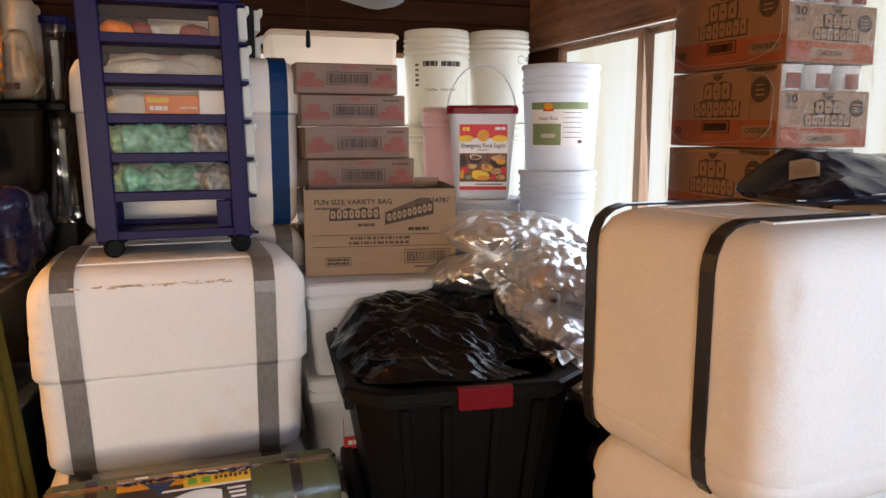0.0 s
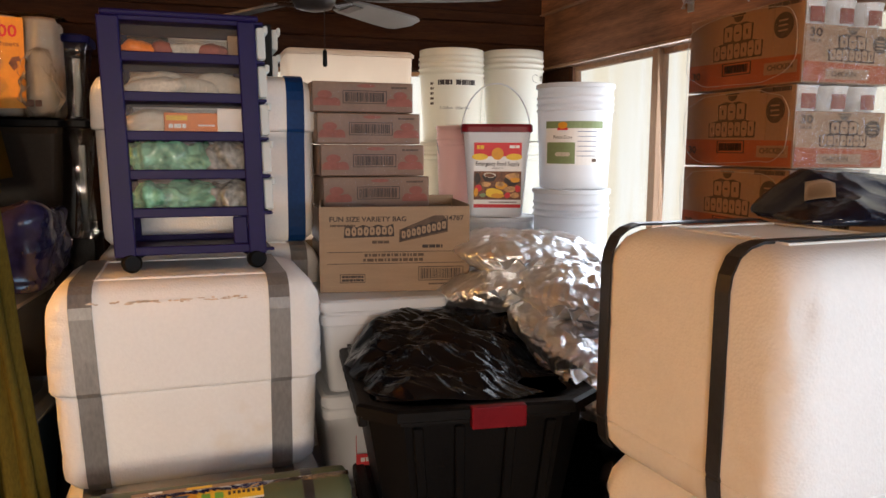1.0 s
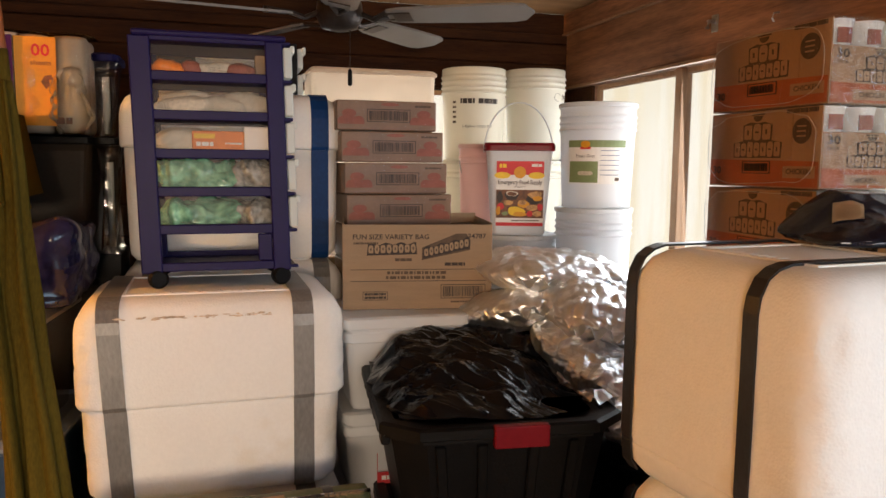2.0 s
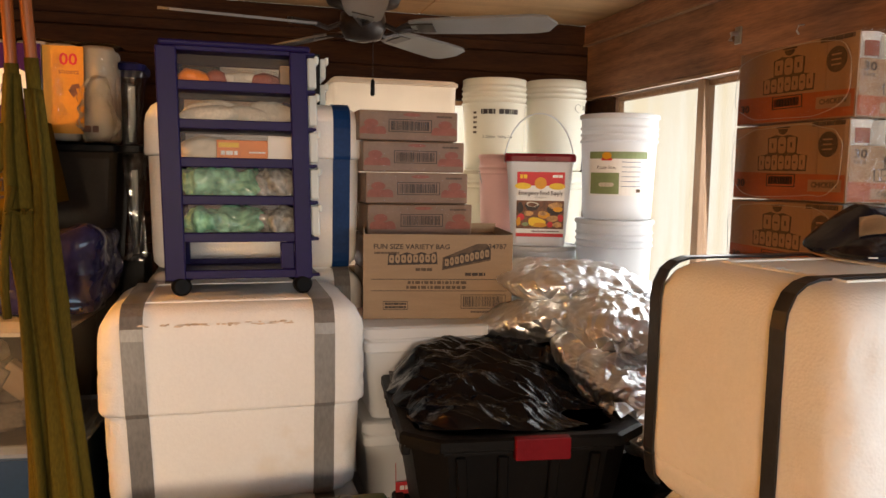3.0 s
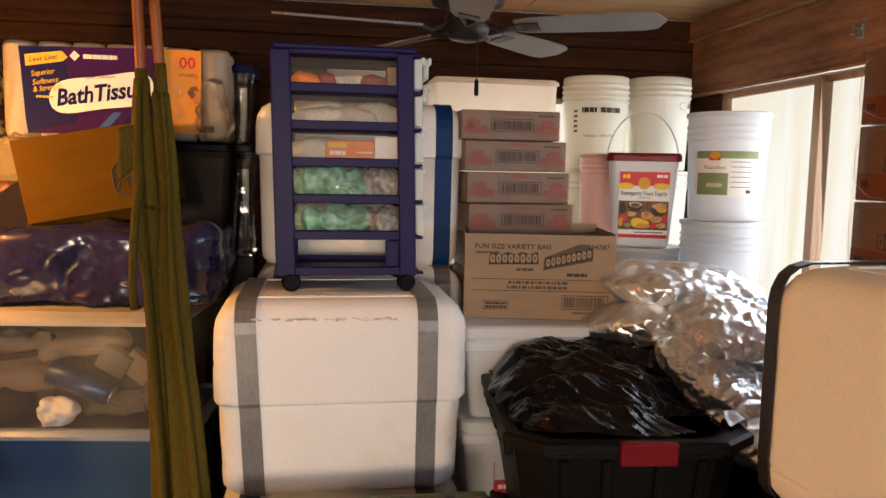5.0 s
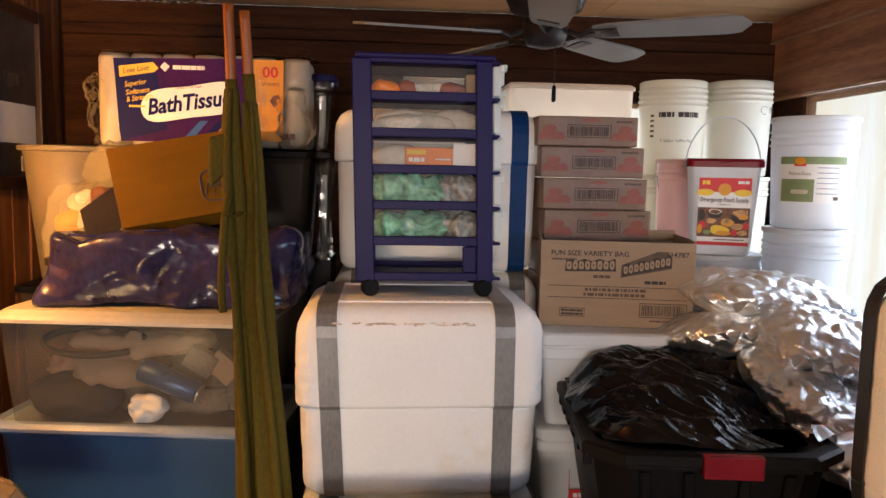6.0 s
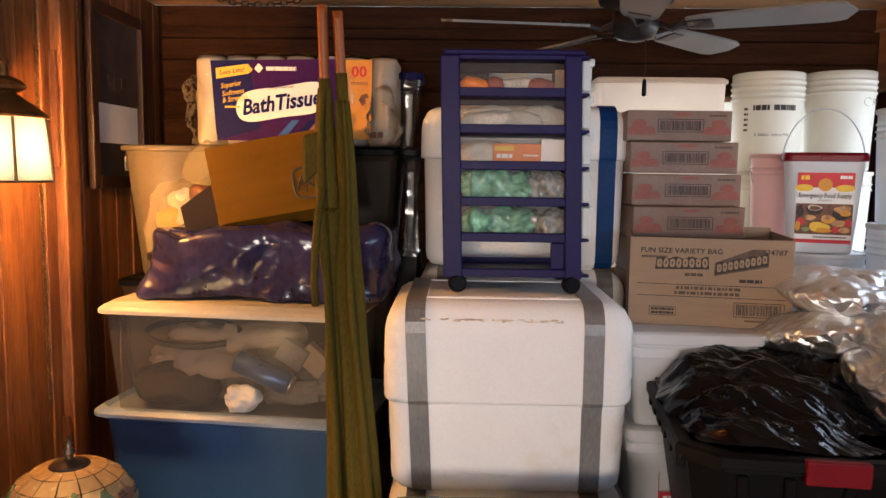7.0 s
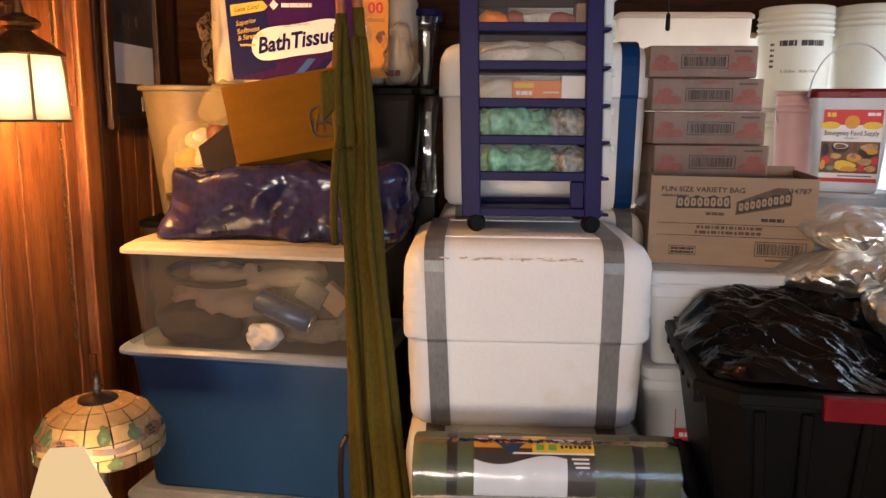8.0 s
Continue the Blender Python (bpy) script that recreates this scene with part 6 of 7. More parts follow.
# ---- back row of totes and cans ----
def tall_tote(m, label, mat, hx, hy, H, lid_mat, name="grey_tote"):
    t = thing(name, label, "tote", m)
    part("body", loft(bmesh.new(), [(hx - 0.04, hy - 0.04, 0.03, 0.0), (hx - 0.012, hy - 0.012, 0.03, H - 0.05), (hx - 0.006, hy - 0.006, 0.03, H - 0.028)], 5), mat, t)
    part("lid", loft(bmesh.new(), [(hx - 0.004, hy - 0.004, 0.03, H - 0.03), (hx, hy, 0.03, H - 0.026), (hx, hy, 0.03, H - 0.008), (hx - 0.02, hy - 0.02, 0.03, H)], 5), lid_mat, t)
    return t


tall_tote(pose(-0.46, 2.83, 1.22), "dark brown-grey tote with a dark lid", DARK_GREY, 0.17, 0.20, 0.46, BLACK)
tall_tote(pose(-0.50, 2.86, 0.62), "dark grey tote under another at the back", DARK_GREY, 0.20, 0.20, 0.60, BLACK)
tall_tote(pose(-0.50, 2.86, F0), "dark grey tote on the floor at the back", DARK_GREY, 0.20, 0.20, 0.62 - F0, BLACK)
tall_tote(pose(-1.10, 2.86, F0), "dark grey tote on the floor near the panelled wall", DARK_GREY, 0.22, 0.20, 0.60 - F0, BLACK)
tall_tote(pose(-1.10, 2.86, 0.60), "dark grey tote stacked near the panelled wall", DARK_GREY, 0.22, 0.20, 0.60, BLACK)
solo("carton", a_box(-0.07, 0.07, -0.2, 0.2, F0, 1.2, 0.004, 1), CARD_SHADED, "dark plain carton between the totes", "box", pose(-0.79, 2.86, 0.0))
cl = tall_tote(pose(-0.283, 2.86, 1.682), "clear narrow canister with a dark blue lid", CLEAR_COOL, 0.062, 0.11, 0.275, NAVY_INK, "clear_canister")
part("tube", lathe(bmesh.new(), [(0.012, 0.01), (0.012, 0.20)], 16), PAPER, cl, "white tube inside", m=pose(0.01, -0.03, 0))
cl = tall_tote(pose(-0.255, 2.74, 1.295), "clear narrow canister with a black lid", CLEAR_COOL, 0.045, 0.11, 0.385, BLACK, "clear_canister")
part("tube", lathe(bmesh.new(), [(0.010, 0.02), (0.010, 0.30)], 16), PAPER, cl, "pale tube inside", m=pose(0.0, -0.03, 0))
solo("dark_crate", a_box(-0.04, 0.04, -0.12, 0.12, F0, 1.294, 0.004, 1), BLACK, "narrow dark crate behind the poles", "crate", pose(-0.268, 2.82, 0.0))

# beige can with bags of small things
can = thing("beige_can", "tall beige plastic can near the panelled wall", "can", pose(-1.135, 2.80, 1.205))
part("body", lathe(bmesh.new(), [(0.125, 0.0), (0.13, 0.01), (0.178, 0.452), (0.176, 0.455), (0.125, 0.02)], 40, close=False), BEIGE, can, smooth=True)
part("rim", lathe(bmesh.new(), [(0.176, 0.452), (0.194, 0.456), (0.196, 0.470), (0.186, 0.474), (0.174, 0.470), (0.174, 0.452)], 40, close=False), BEIGE, can)
part("base", lathe(bmesh.new(), [(0.03, 0.002), (0.125, 0.002), (0.125, 0.012), (0.03, 0.012)], 24), BEIGE, can)
solo("flower_pot", lathe(bmesh.new(), [(0.045, 0.0), (0.062, 0.09), (0.07, 0.092), (0.07, 0.112), (0.06, 0.112), (0.04, 0.02)], 28), DARK_GREY, "small grey plastic flower pot on the bin lid", "pot", pose(-1.045, 2.47, 1.206), smooth=False)
lump("clear_bag", "clear plastic bag of yellow and brown packets", "plastic bag", BAG_FILM, pose(-1.010, 2.62, 1.206, 0, 0, 0), 0.150, 0.13, 0.190, 81, 0.020, 24, 0.7, 170, 100, crisp=True)
for i, (x, y, z, mt) in enumerate(((-1.065, 2.55, 1.39, AMBER_INK), (-0.99, 2.54, 1.40, CLOTH_PALE), (-1.03, 2.56, 1.46, CLOTH_PALE), (-0.95, 2.55, 1.47, BROWN_INK), (-1.06, 2.54, 1.32, AMBER_INK), (-0.98, 2.55, 1.31, CLOTH_PALE), (-0.90, 2.56, 1.42, CLOTH_PALE))):
    lump("packet", "small wrapped packet inside the clear bag", "packet", mt, pose(x, y, z), 0.046, 0.035, 0.038, 85 + i, 0.012, 22, 0.8, 44, 26, "packets in the bag", crisp=True)
lump("clear_bag", "loose clear plastic bag hanging over the can", "plastic bag", BAG_FILM, pose(-0.935, 2.60, 1.50, 0, 0, 20), 0.085, 0.09, 0.105, 92, 0.020, 26, 0.9, 120, 80, crisp=True)
lump("clear_bag", "crumpled clear bag beside the tissue pack", "plastic bag", CRINKLE, pose(-0.345, 2.60, 1.682), 0.045, 0.07, 0.105, 93, 0.016, 34, 0.6, 130, 80, crisp=True)
lump("film_end", "crinkled loose end of clear wrap beside the tissue pack", "film", CRINKLE, pose(-0.995, 2.66, 1.684), 0.030, 0.09, 0.135, 94, 0.014, 30, 0.7, 110, 70, crisp=True)


# ---- bath tissue and paper towel packs ----
def roll_pack(m, n, r, H, label, mat, name):
    """A wrapped row of rolls; its front faces -y, the rolls show through the film."""
    p = thing(name, label, "paper pack", m)
    bm = bmesh.new()
    w = n * 2 * r
    for i in range(n):
        for j in range(2):
            lathe(bm, [(r * 0.30, 0.012), (r * 0.86, 0.0), (r * 0.995, 0.014), (r * 0.995, H - 0.014), (r * 0.88, H - 0.002), (r * 0.34, H - 0.010)], 22, (-w / 2 + r + 2 * r * i, -r + 2 * r * j))
    part("rolls", bm, mat, p, "white paper rolls", smooth=True)
    bm = bmesh.new()
    nx, nz = 48, 20
    grid = []
    for i in range(nx + 1):
        u = -1 + 2 * i / nx
        row = []
        for j in range(nz + 1):
            v = -1 + 2 * j / nz
            x = (w / 2 + 0.012) * u
            bulge = 0.010 * abs(math.sin(math.pi * n * (u + 1) / 2))
            yv = -2 * r - 0.004 - bulge + 0.045 * abs(u) ** 8 + 0.03 * abs(v) ** 10 - 0.004 * noise.noise(Vector((u * 5, v * 4, n)))
            z = H / 2 + (H / 2 + 0.008) * v
            row.append(bm.verts.new((x, yv, z)))
        grid.append(row)
    for i in range(nx):
        for j in range(nz):
            bm.faces.new((grid[i][j], grid[i + 1][j], grid[i + 1][j + 1], grid[i][j + 1]))
    for i in range(nx):
        a, b = grid[i][nz], grid[i + 1][nz]
        c, d = bm.verts.new((b.co.x, 2 * r, H + 0.012)), bm.verts.new((a.co.x, 2 * r, H + 0.012))
        bm.faces.new((a, b, c, d))
    part("film", bm, PACK_FILM, p, "shiny clear film wrap", smooth=True)
    return p, w


bp, bw = roll_pack(pose(-0.740, 2.70, 1.683, 0, 0, 0) @ Matrix.Diagonal((1.02, 1, 1.075, 1)), 5, 0.051, 0.283, "wrapped bath tissue pack with a navy and purple label", TISSUE, "tissue_pack")
BF = pose(0, -0.118, 0)


def panel(pts, mat, parent, y, name, label="", m=BF):
    return part(name, poly(bmesh.new(), pts, y), mat, parent, label, m)


panel([(-0.168, 0.012), (0.235, 0.012), (0.235, 0.270), (-0.188, 0.262)], VIOLET_INK, bp, -0.001, "label", "purple printed label")
panel([(-0.172, 0.04), (-0.166, 0.013), (-0.02, 0.05), (-0.060, 0.265), (-0.187, 0.261)], NAVY_INK, bp, -0.0022, "label_corner", "navy corner of the label")
panel([(-0.168, 0.205), (-0.060, 0.222), (-0.045, 0.234), (-0.062, 0.252), (-0.170, 0.238)], YELLOW_INK, bp, -0.0034, "ribbon", "yellow ribbon")
letters("Less Lint!", 0.0135, NAVY_INK, bp, BF @ pose(-0.115, -0.0040, 0.229, 0, -8, 0), 0.085, slant=0.25, bold=0.01)
for i, wds in enumerate(("Superior", "Softness", "& Strength")):
    letters(wds, 0.0155, YELLOW_INK, bp, BF @ pose(-0.118 + 0.006 * i, -0.0036, 0.186 - 0.022 * i, 0, -9, 0), 0.07 + 0.007 * i, slant=0.25, bold=0.008)
bars(bp, -0.14, -0.09, 0.118, 0.006, YELLOW_INK, BF @ pose(0, -0.0026, 0), 3)
bm = bmesh.new()
pts = []
for i in range(36):
    a = 2 * math.pi * i / 36
    pts.append((0.052 + 0.155 * math.cos(a), 0.135 + 0.058 * math.sin(a) + 0.022 * math.cos(a) + 0.010 * math.sin(3 * a)))
poly(bm, pts, -0.0034)
part("cloud", bm, PAPER, bp, "white cloud shape", m=BF)
letters("BathTissue", 0.047, NAVY_INK, bp, BF @ pose(0.050, -0.0042, 0.134, 0, -8, 0), 0.268, slant=0.26, bold=0.030)
letters("Ultra Premium", 0.009, VIOLET_INK, bp, BF @ pose(0.05, -0.0042, 0.180, 0, -5, 0), 0.085)
bars(bp, 0.00, 0.10, 0.238, 0.012, PAPER, BF @ pose(0, -0.0022, 0, 0, 0, 0), 6, 0.15, "brand_bar")
panel([(-0.040, 0.238), (-0.025, 0.224), (-0.010, 0.240), (-0.026, 0.254)], PAPER, bp, -0.0034, "brand_mark")
for k in range(4):
    panel([(0.02 + 0.03 * k, 0.012), (0.05 + 0.03 * k, 0.012), (0.11 + 0.028 * k, 0.078), (0.085 + 0.028 * k, 0.078)], (CAN_BLUE, VIOLET_INK, NAVY_INK, CORAL_INK)[k], bp, -0.0028, "swirl")
tp, tw = roll_pack(pose(-0.405, 2.72, 1.683, 0, 0, 0) @ Matrix.Diagonal((1, 1, 1.11, 1)), 2, 0.053, 0.272, "wrapped paper towel pack with a yellow label", TISSUE, "towel_pack")
TF = pose(0, -0.118, 0)
panel([(-0.095, 0.02), (0.018, 0.02), (0.022, 0.262), (-0.095, 0.262)], AMBER_INK, tp, -0.001, "label", "yellow printed label", TF)
letters("00", 0.032, RED_INK, tp, TF @ pose(-0.022, -0.0016, 0.226), 0.052, bold=0.02)
letters("sheets", 0.014, BROWN_INK, tp, TF @ pose(-0.022, -0.0016, 0.192), 0.058)
panel([(-0.01, 0.12), (0.002, 0.132), (-0.002, 0.146), (0.012, 0.146), (0.006, 0.16), (-0.014, 0.156), (-0.024, 0.14)], BROWN_INK, tp, -0.0022, "mark", "", TF)
bars(tp, 0.02, 0.06, 0.035, 0.018, BROWN_INK, TF @ pose(0, -0.001, 0), 8)


# this side stands a little farther off: the group is set back as a whole
EYE_AT = Matrix.Translation((-0.04, -0.04, 1.605))
ASIDE = Matrix.Translation((0.016, 0, 0))
for ob in set(bpy.data.objects) - LEFT_START:
    if ob.parent is None:
        ob.matrix_world = ASIDE @ EYE_AT @ Matrix.Scale(1.08, 4) @ EYE_AT.inverted() @ ob.matrix_world


# ---- wrapped poles ----
def wrapped_poles():
    p = thing("folded_canvas_chair", "two wooden poles with olive canvas wrapped and hanging round them", "folding chair", ASIDE @ EYE_AT @ Matrix.Scale(1.17, 4) @ EYE_AT.inverted())
    a0, a1 = Vector((-0.391, 1.75, 1.977)), Vector((-0.341, 1.787, 0.2335))
    b0, b1 = Vector((-0.355, 1.745, 1.962)), Vector((-0.258, 1.792, 0.2335))
    for s, e in ((a0, a1), (b0, b1)):
        bm = tube(bmesh.new(), [s, s + (e - s) * 0.012, s + (e - s) * 0.5, e], 0.0118, 14)
        part("pole", bm, POLE_WOOD, p, "round reddish wooden pole", smooth=True)
    # dark sleeves below the bare tips
    for s, e, u0, u1 in ((a0, a1, 0.095, 0.14), (b0, b1, 0.080, 0.14)):
        part("sleeve", tube(bmesh.new(), [s + (e - s) * u0, s + (e - s) * u1], 0.0140, 14), OLIVE, p, smooth=True)

    def cloth(s, e, z0, z1, prof, seed, lobes):
        bm = bmesh.new()
        rows, n, steps = 90, 44, 0
        ring = []
        for i in range(rows + 1):
            u = i / rows
            z = z0 + (z1 - z0) * u
            t = (s.z - z) / (s.z - e.z)
            c = s + (e - s) * t
            k = len(prof) - 1
            f = min(int(u * k), k - 1)
            g = u * k - f
            rx, ry, ox = [prof[f][q] + (prof[f + 1][q] - prof[f][q]) * g for q in range(3)]
            row = []
            for j in range(n):
                a = 2 * math.pi * j / n
                pleat = 1 + 0.44 * math.sin(lobes * a + 2.2 * noise.noise(Vector((u * 2.0, seed, 0)))) + 0.16 * noise.noise(Vector((math.cos(a) * 1.5 + seed, math.sin(a) * 1.5, u * 6)))
                sway = 0.007 * noise.noise(Vector((u * 5.0, seed * 3.0, 1.0)))
                row.append(bm.verts.new((c.x + ox + sway + 0.80 * rx * pleat * math.cos(a), c.y - 0.01 + 0.9 * ry * pleat * math.sin(a), z)))
            ring.append(row)
        for q, w in zip(ring, ring[1:]):
            for j in range(n):
                j2 = (j + 1) % n
                bm.faces.new((q[j], q[j2], w[j2], w[j]))
        bm.faces.new(ring[0])
        bm.faces.new(list(reversed(ring[-1])))
        bmesh.ops.recalc_face_normals(bm, faces=bm.faces)
        return bm
    part("canvas", cloth(a0, a1, 1.79, 0.25, [(0.016, 0.018, 0.0), (0.026, 0.024, -0.008), (0.030, 0.028, -0.006), (0.022, 0.024, 0.002), (0.026, 0.026, 0.002), (0.026, 0.026, 0.0), (0.026, 0.03, 0.0), (0.028, 0.03, 0.0), (0.03, 0.03, 0.0), (0.03, 0.03, 0), (0.03, 0.03, 0)], 1.0, 3), OLIVE, p, "olive canvas wrapped round a pole", smooth=True)
    part("canvas", cloth(b0, b1, 1.76, 0.25, [(0.015, 0.018, 0.0), (0.018, 0.024, 0.0), (0.022, 0.026, -0.002), (0.032, 0.028, -0.004), (0.030, 0.028, -0.006), (0.034, 0.03, -0.006), (0.040, 0.03, -0.004), (0.042, 0.03, 0.0), (0.046, 0.032, 0.004), (0.05, 0.03, 0.004), (0.05, 0.03, 0)], 5.0, 4), OLIVE, p, "olive canvas hanging in folds", smooth=True)
    fl = bmesh.new()
    box(fl, -0.428, -0.388, 1.722, 1.742, 1.60, 1.69, 0.008, 2)
    for v in fl.verts:
        if v.co.x < -0.41:
            v.co.z -= 0.04 * (1.72 - v.co.z) / 0.17
            v.co.x -= 0.010 * (1 - abs(v.co.z - 1.62) / 0.1)
    part("flap", fl, OLIVE, p, "loose corner of canvas")
    part("strap", tube(bmesh.new(), [(-0.385, 1.722, 1.56), (-0.395, 1.715, 1.50), (-0.402, 1.715, 1.42), (-0.405, 1.716, 1.34), (-0.402, 1.718, 1.285)], 0.009, 8), OLIVE, p, "hanging canvas strap", smooth=True)
    part("cord", tube(bmesh.new(), [(-0.398 + 0.004 * i, 1.712 - 0.012 * math.sin(i * 0.7), 1.508 - 0.004 * math.sin(i * 1.3)) for i in range(14)], 0.0035, 6), OLIVE, p, "cord tied round the canvas")
    part("buckle", tube(bmesh.new(), [(-0.385, 1.74, 0.80), (-0.398, 1.738, 0.77), (-0.402, 1.738, 0.70), (-0.40, 1.738, 0.60), (-0.39, 1.74, 0.52)], 0.007, 8), DARK_METAL, p, "dark metal bracket")
    return p


wrapped_poles()

# ---- rolled mat on a foam box ----
rm = thing("rolled_mat", "rolled dark green mat with black bands and a paper label", "mat", pose(0.129, 1.885, 0.652, 0, 0, 1.2) @ Matrix.Diagonal((1.045, 1, 1, 1)))
bm = bmesh.new()
for (x0, x1) in ((-0.33, 0.33),):
    lathe(bm, [(0.02, x0), (0.085, x0), (0.094, x0 + 0.006), (0.096, x0 + 0.03), (0.096, x1 - 0.03), (0.094, x1 - 0.006), (0.085, x1), (0.02, x1)], 56)
for v in bm.verts:
    a = math.atan2(v.co.y, v.co.x)
    s = 1 + 0.012 * noise.noise(Vector((v.co.z * 6, math.cos(a), math.sin(a))))
    v.co.x *= s
    v.co.y *= s
part("roll", bm, MAT_GREEN, rm, smooth=True, m=pose(0, 0, 0, 0, 90, 0))
for x in (-0.232, 0.225):
    part("band", lathe(bmesh.new(), [(0.0965, x - 0.013), (0.0985, x - 0.013), (0.0985, x + 0.013), (0.0965, x + 0.013)], 48, close=False), BLACK_TAPE, rm, "black band", m=pose(0, 0, 0, 0, 90, 0))


def curved(x0, x1, a0, a1, R, n=12):
    """A sheet on the roll: angles from the top towards the front."""
    bm = bmesh.new()
    rows = [[bm.verts.new((x, -R * math.sin(radians(a0 + (a1 - a0) * i / n)), R * math.cos(radians(a0 + (a1 - a0) * i / n)))) for x in (x0, x1)] for i in range(n + 1)]
    for p, q in zip(rows, rows[1:]):
        bm.faces.new((p[0], p[1], q[1], q[0]))
    return bm


part("label", curved(-0.178, 0.118, 2, 105, 0.0985), PRINT_DARK, rm, "dark paper wrapper")
part("label_head", curved(-0.178, 0.118, 4, 14, 0.0990), CARD_PALE, rm, "tan upper strip of the label")
part("label_tab", curved(-0.056, 0.002, 5, 11, 0.0994), YELLOW_INK, rm)
part("label_tab", curved(-0.140, -0.110, 5, 10, 0.0994), PAPER, rm)
part("label_band", curved(-0.178, 0.118, 16, 31, 0.0992), AMBER_INK, rm, "amber label band")
part("label_panel", curved(-0.034, 0.118, 20, 38, 0.0996), YELLOW_INK, rm, "yellow panel of the label")
part("panel_edge", curved(-0.090, 0.118, 38, 41, 0.0996), PAPER, rm)
for x in (-0.014, 0.016):
    part("dot", curved(x - 0.010, x + 0.010, 24, 34, 0.1000, 4), GREEN_DOT, rm)
for k in range(6):
    part("brand_bar", curved(0.036 + 0.011 * k, 0.043 + 0.011 * k, 25, 31 - k % 2, 0.1000, 3), INK, rm)
part("brand_mark", curved(0.104, 0.112, 25, 31, 0.1000, 3), INK, rm)
wedge = curved(-0.126, -0.052, 22, 42, 0.1002)
for v in wedge.verts:
    a = math.degrees(math.atan2(-v.co.y, v.co.z))
    v.co.x = -0.086 + (v.co.x + 0.089) * (1 - (a - 22) / 20.5)
part("label_mark", wedge, CAN_BLUE, rm, "blue wedge on the label")
for k in range(3):
    part("line", curved(0.062 + 0.004 * k, 0.104, 46 + 6 * k, 49 + 6 * k, 0.1000, 2), PAPER, rm)
sheet = curved(-0.178, 0.050, 50, 105, 0.0997, 16)
bmesh.ops.subdivide_edges(sheet, edges=[e for e in sheet.edges if abs(e.verts[0].co.x - e.verts[1].co.x) > 0.1], cuts=14, use_grid_fill=True)
for v in sheet.verts:
    a = math.atan2(-v.co.y, v.co.z) + radians(7) * math.sin((v.co.x + 0.178) * 26) * max(0.0, 1 - (math.degrees(math.atan2(-v.co.y, v.co.z)) - 50) / 20)
    v.co.y, v.co.z = -0.0997 * math.sin(a), 0.0997 * math.cos(a)
part("label_sheet", sheet, PRINT_PALE, rm, "pale wavy lower part of the label")
part("film", curved(-0.328, 0.328, 16, 110, 0.1035, 40), FILM_SOFT, rm, "shiny clear film wrap", smooth=True)
solo("foam_slab", a_box(-0.35, 0.42, -0.16, 0.17, 0, 0.554, 0.02, 3), FOAM, "white foam block under the rolled mat", "foam block", pose(0.12, 1.88, 0.0))


# ---- left wall: lantern, picture, chains ----
def lantern(m):
    w = thing("wall_lantern", "lit brass wall lantern with six glass panes", "wall lamp", m)
    part("backplate", lathe(bmesh.new(), [(0.01, 0.0), (0.055, 0.0), (0.05, 0.012), (0.02, 0.018)], 24), BRASS, w, m=pose(-0.14, 0, 0.19, 0, 90, 0), smooth=True)
    part("arm", tube(bmesh.new(), [(-0.13, 0, 0.19), (-0.09, 0, 0.20), (-0.04, 0, 0.235), (0, 0, 0.225), (0, 0, 0.19)], 0.008, 8), BRASS, w, smooth=True)
    part("cap", lathe(bmesh.new(), [(0.112, 0.088), (0.115, 0.094), (0.075, 0.125), (0.040, 0.150), (0.030, 0.158), (0.052, 0.168), (0.058, 0.178), (0.045, 0.192), (0.016, 0.205), (0.011, 0.235), (0.016, 0.245), (0.005, 0.268)], 6 * 4), BRASS, w, "aged brass cap and finial", smooth=False)
    for k in range(6):
        a0, a1 = radians(60 * k + 10), radians(60 * k + 70)
        rt, rb = 0.105, 0.120
        bm = bmesh.new()
        q = [(rt * math.cos(a0), rt * math.sin(a0), 0.088), (rt * math.cos(a1), rt * math.sin(a1), 0.088), (rb * math.cos(a1), rb * math.sin(a1), -0.09), (rb * math.cos(a0), rb * math.sin(a0), -0.09)]
        outer = [bm.verts.new(p) for p in q]
        inner = [bm.verts.new(Vector((p[0] * 0.97, p[1] * 0.97, p[2]))) for p in q]
        bm.faces.new(outer)
        bm.faces.new(list(reversed(inner)))
        for i in range(4):
            j = (i + 1) % 4
            bm.faces.new((outer[j], outer[i], inner[i], inner[j]))
        g = part("pane", bm, LANTERN_GLASS, w, "glowing frosted glass pane")
        g.visible_shadow = False
        part("bar", tube(bmesh.new(), [(rt * 1.01 * math.cos(a0), rt * 1.01 * math.sin(a0), 0.088), (rb * 1.01 * math.cos(a0), rb * 1.01 * math.sin(a0), -0.094)], 0.0042, 6), BRASS, w)
        part("rail", tube(bmesh.new(), [(rb * math.cos(a0), rb * math.sin(a0), -0.09), (rb * math.cos(a1), rb * math.sin(a1), -0.09)], 0.004, 6), BRASS, w)
    b = part("bulb", lathe(bmesh.new(), [(0.008, 0.06), (0.014, 0.05), (0.026, 0.015), (0.026, -0.005), (0.015, -0.028), (0.003, -0.034)], 20), BULB, w, "bright bulb", smooth=True)
    b.visible_shadow = False
    return w


lantern(pose(-1.345, 2.11, 1.648))


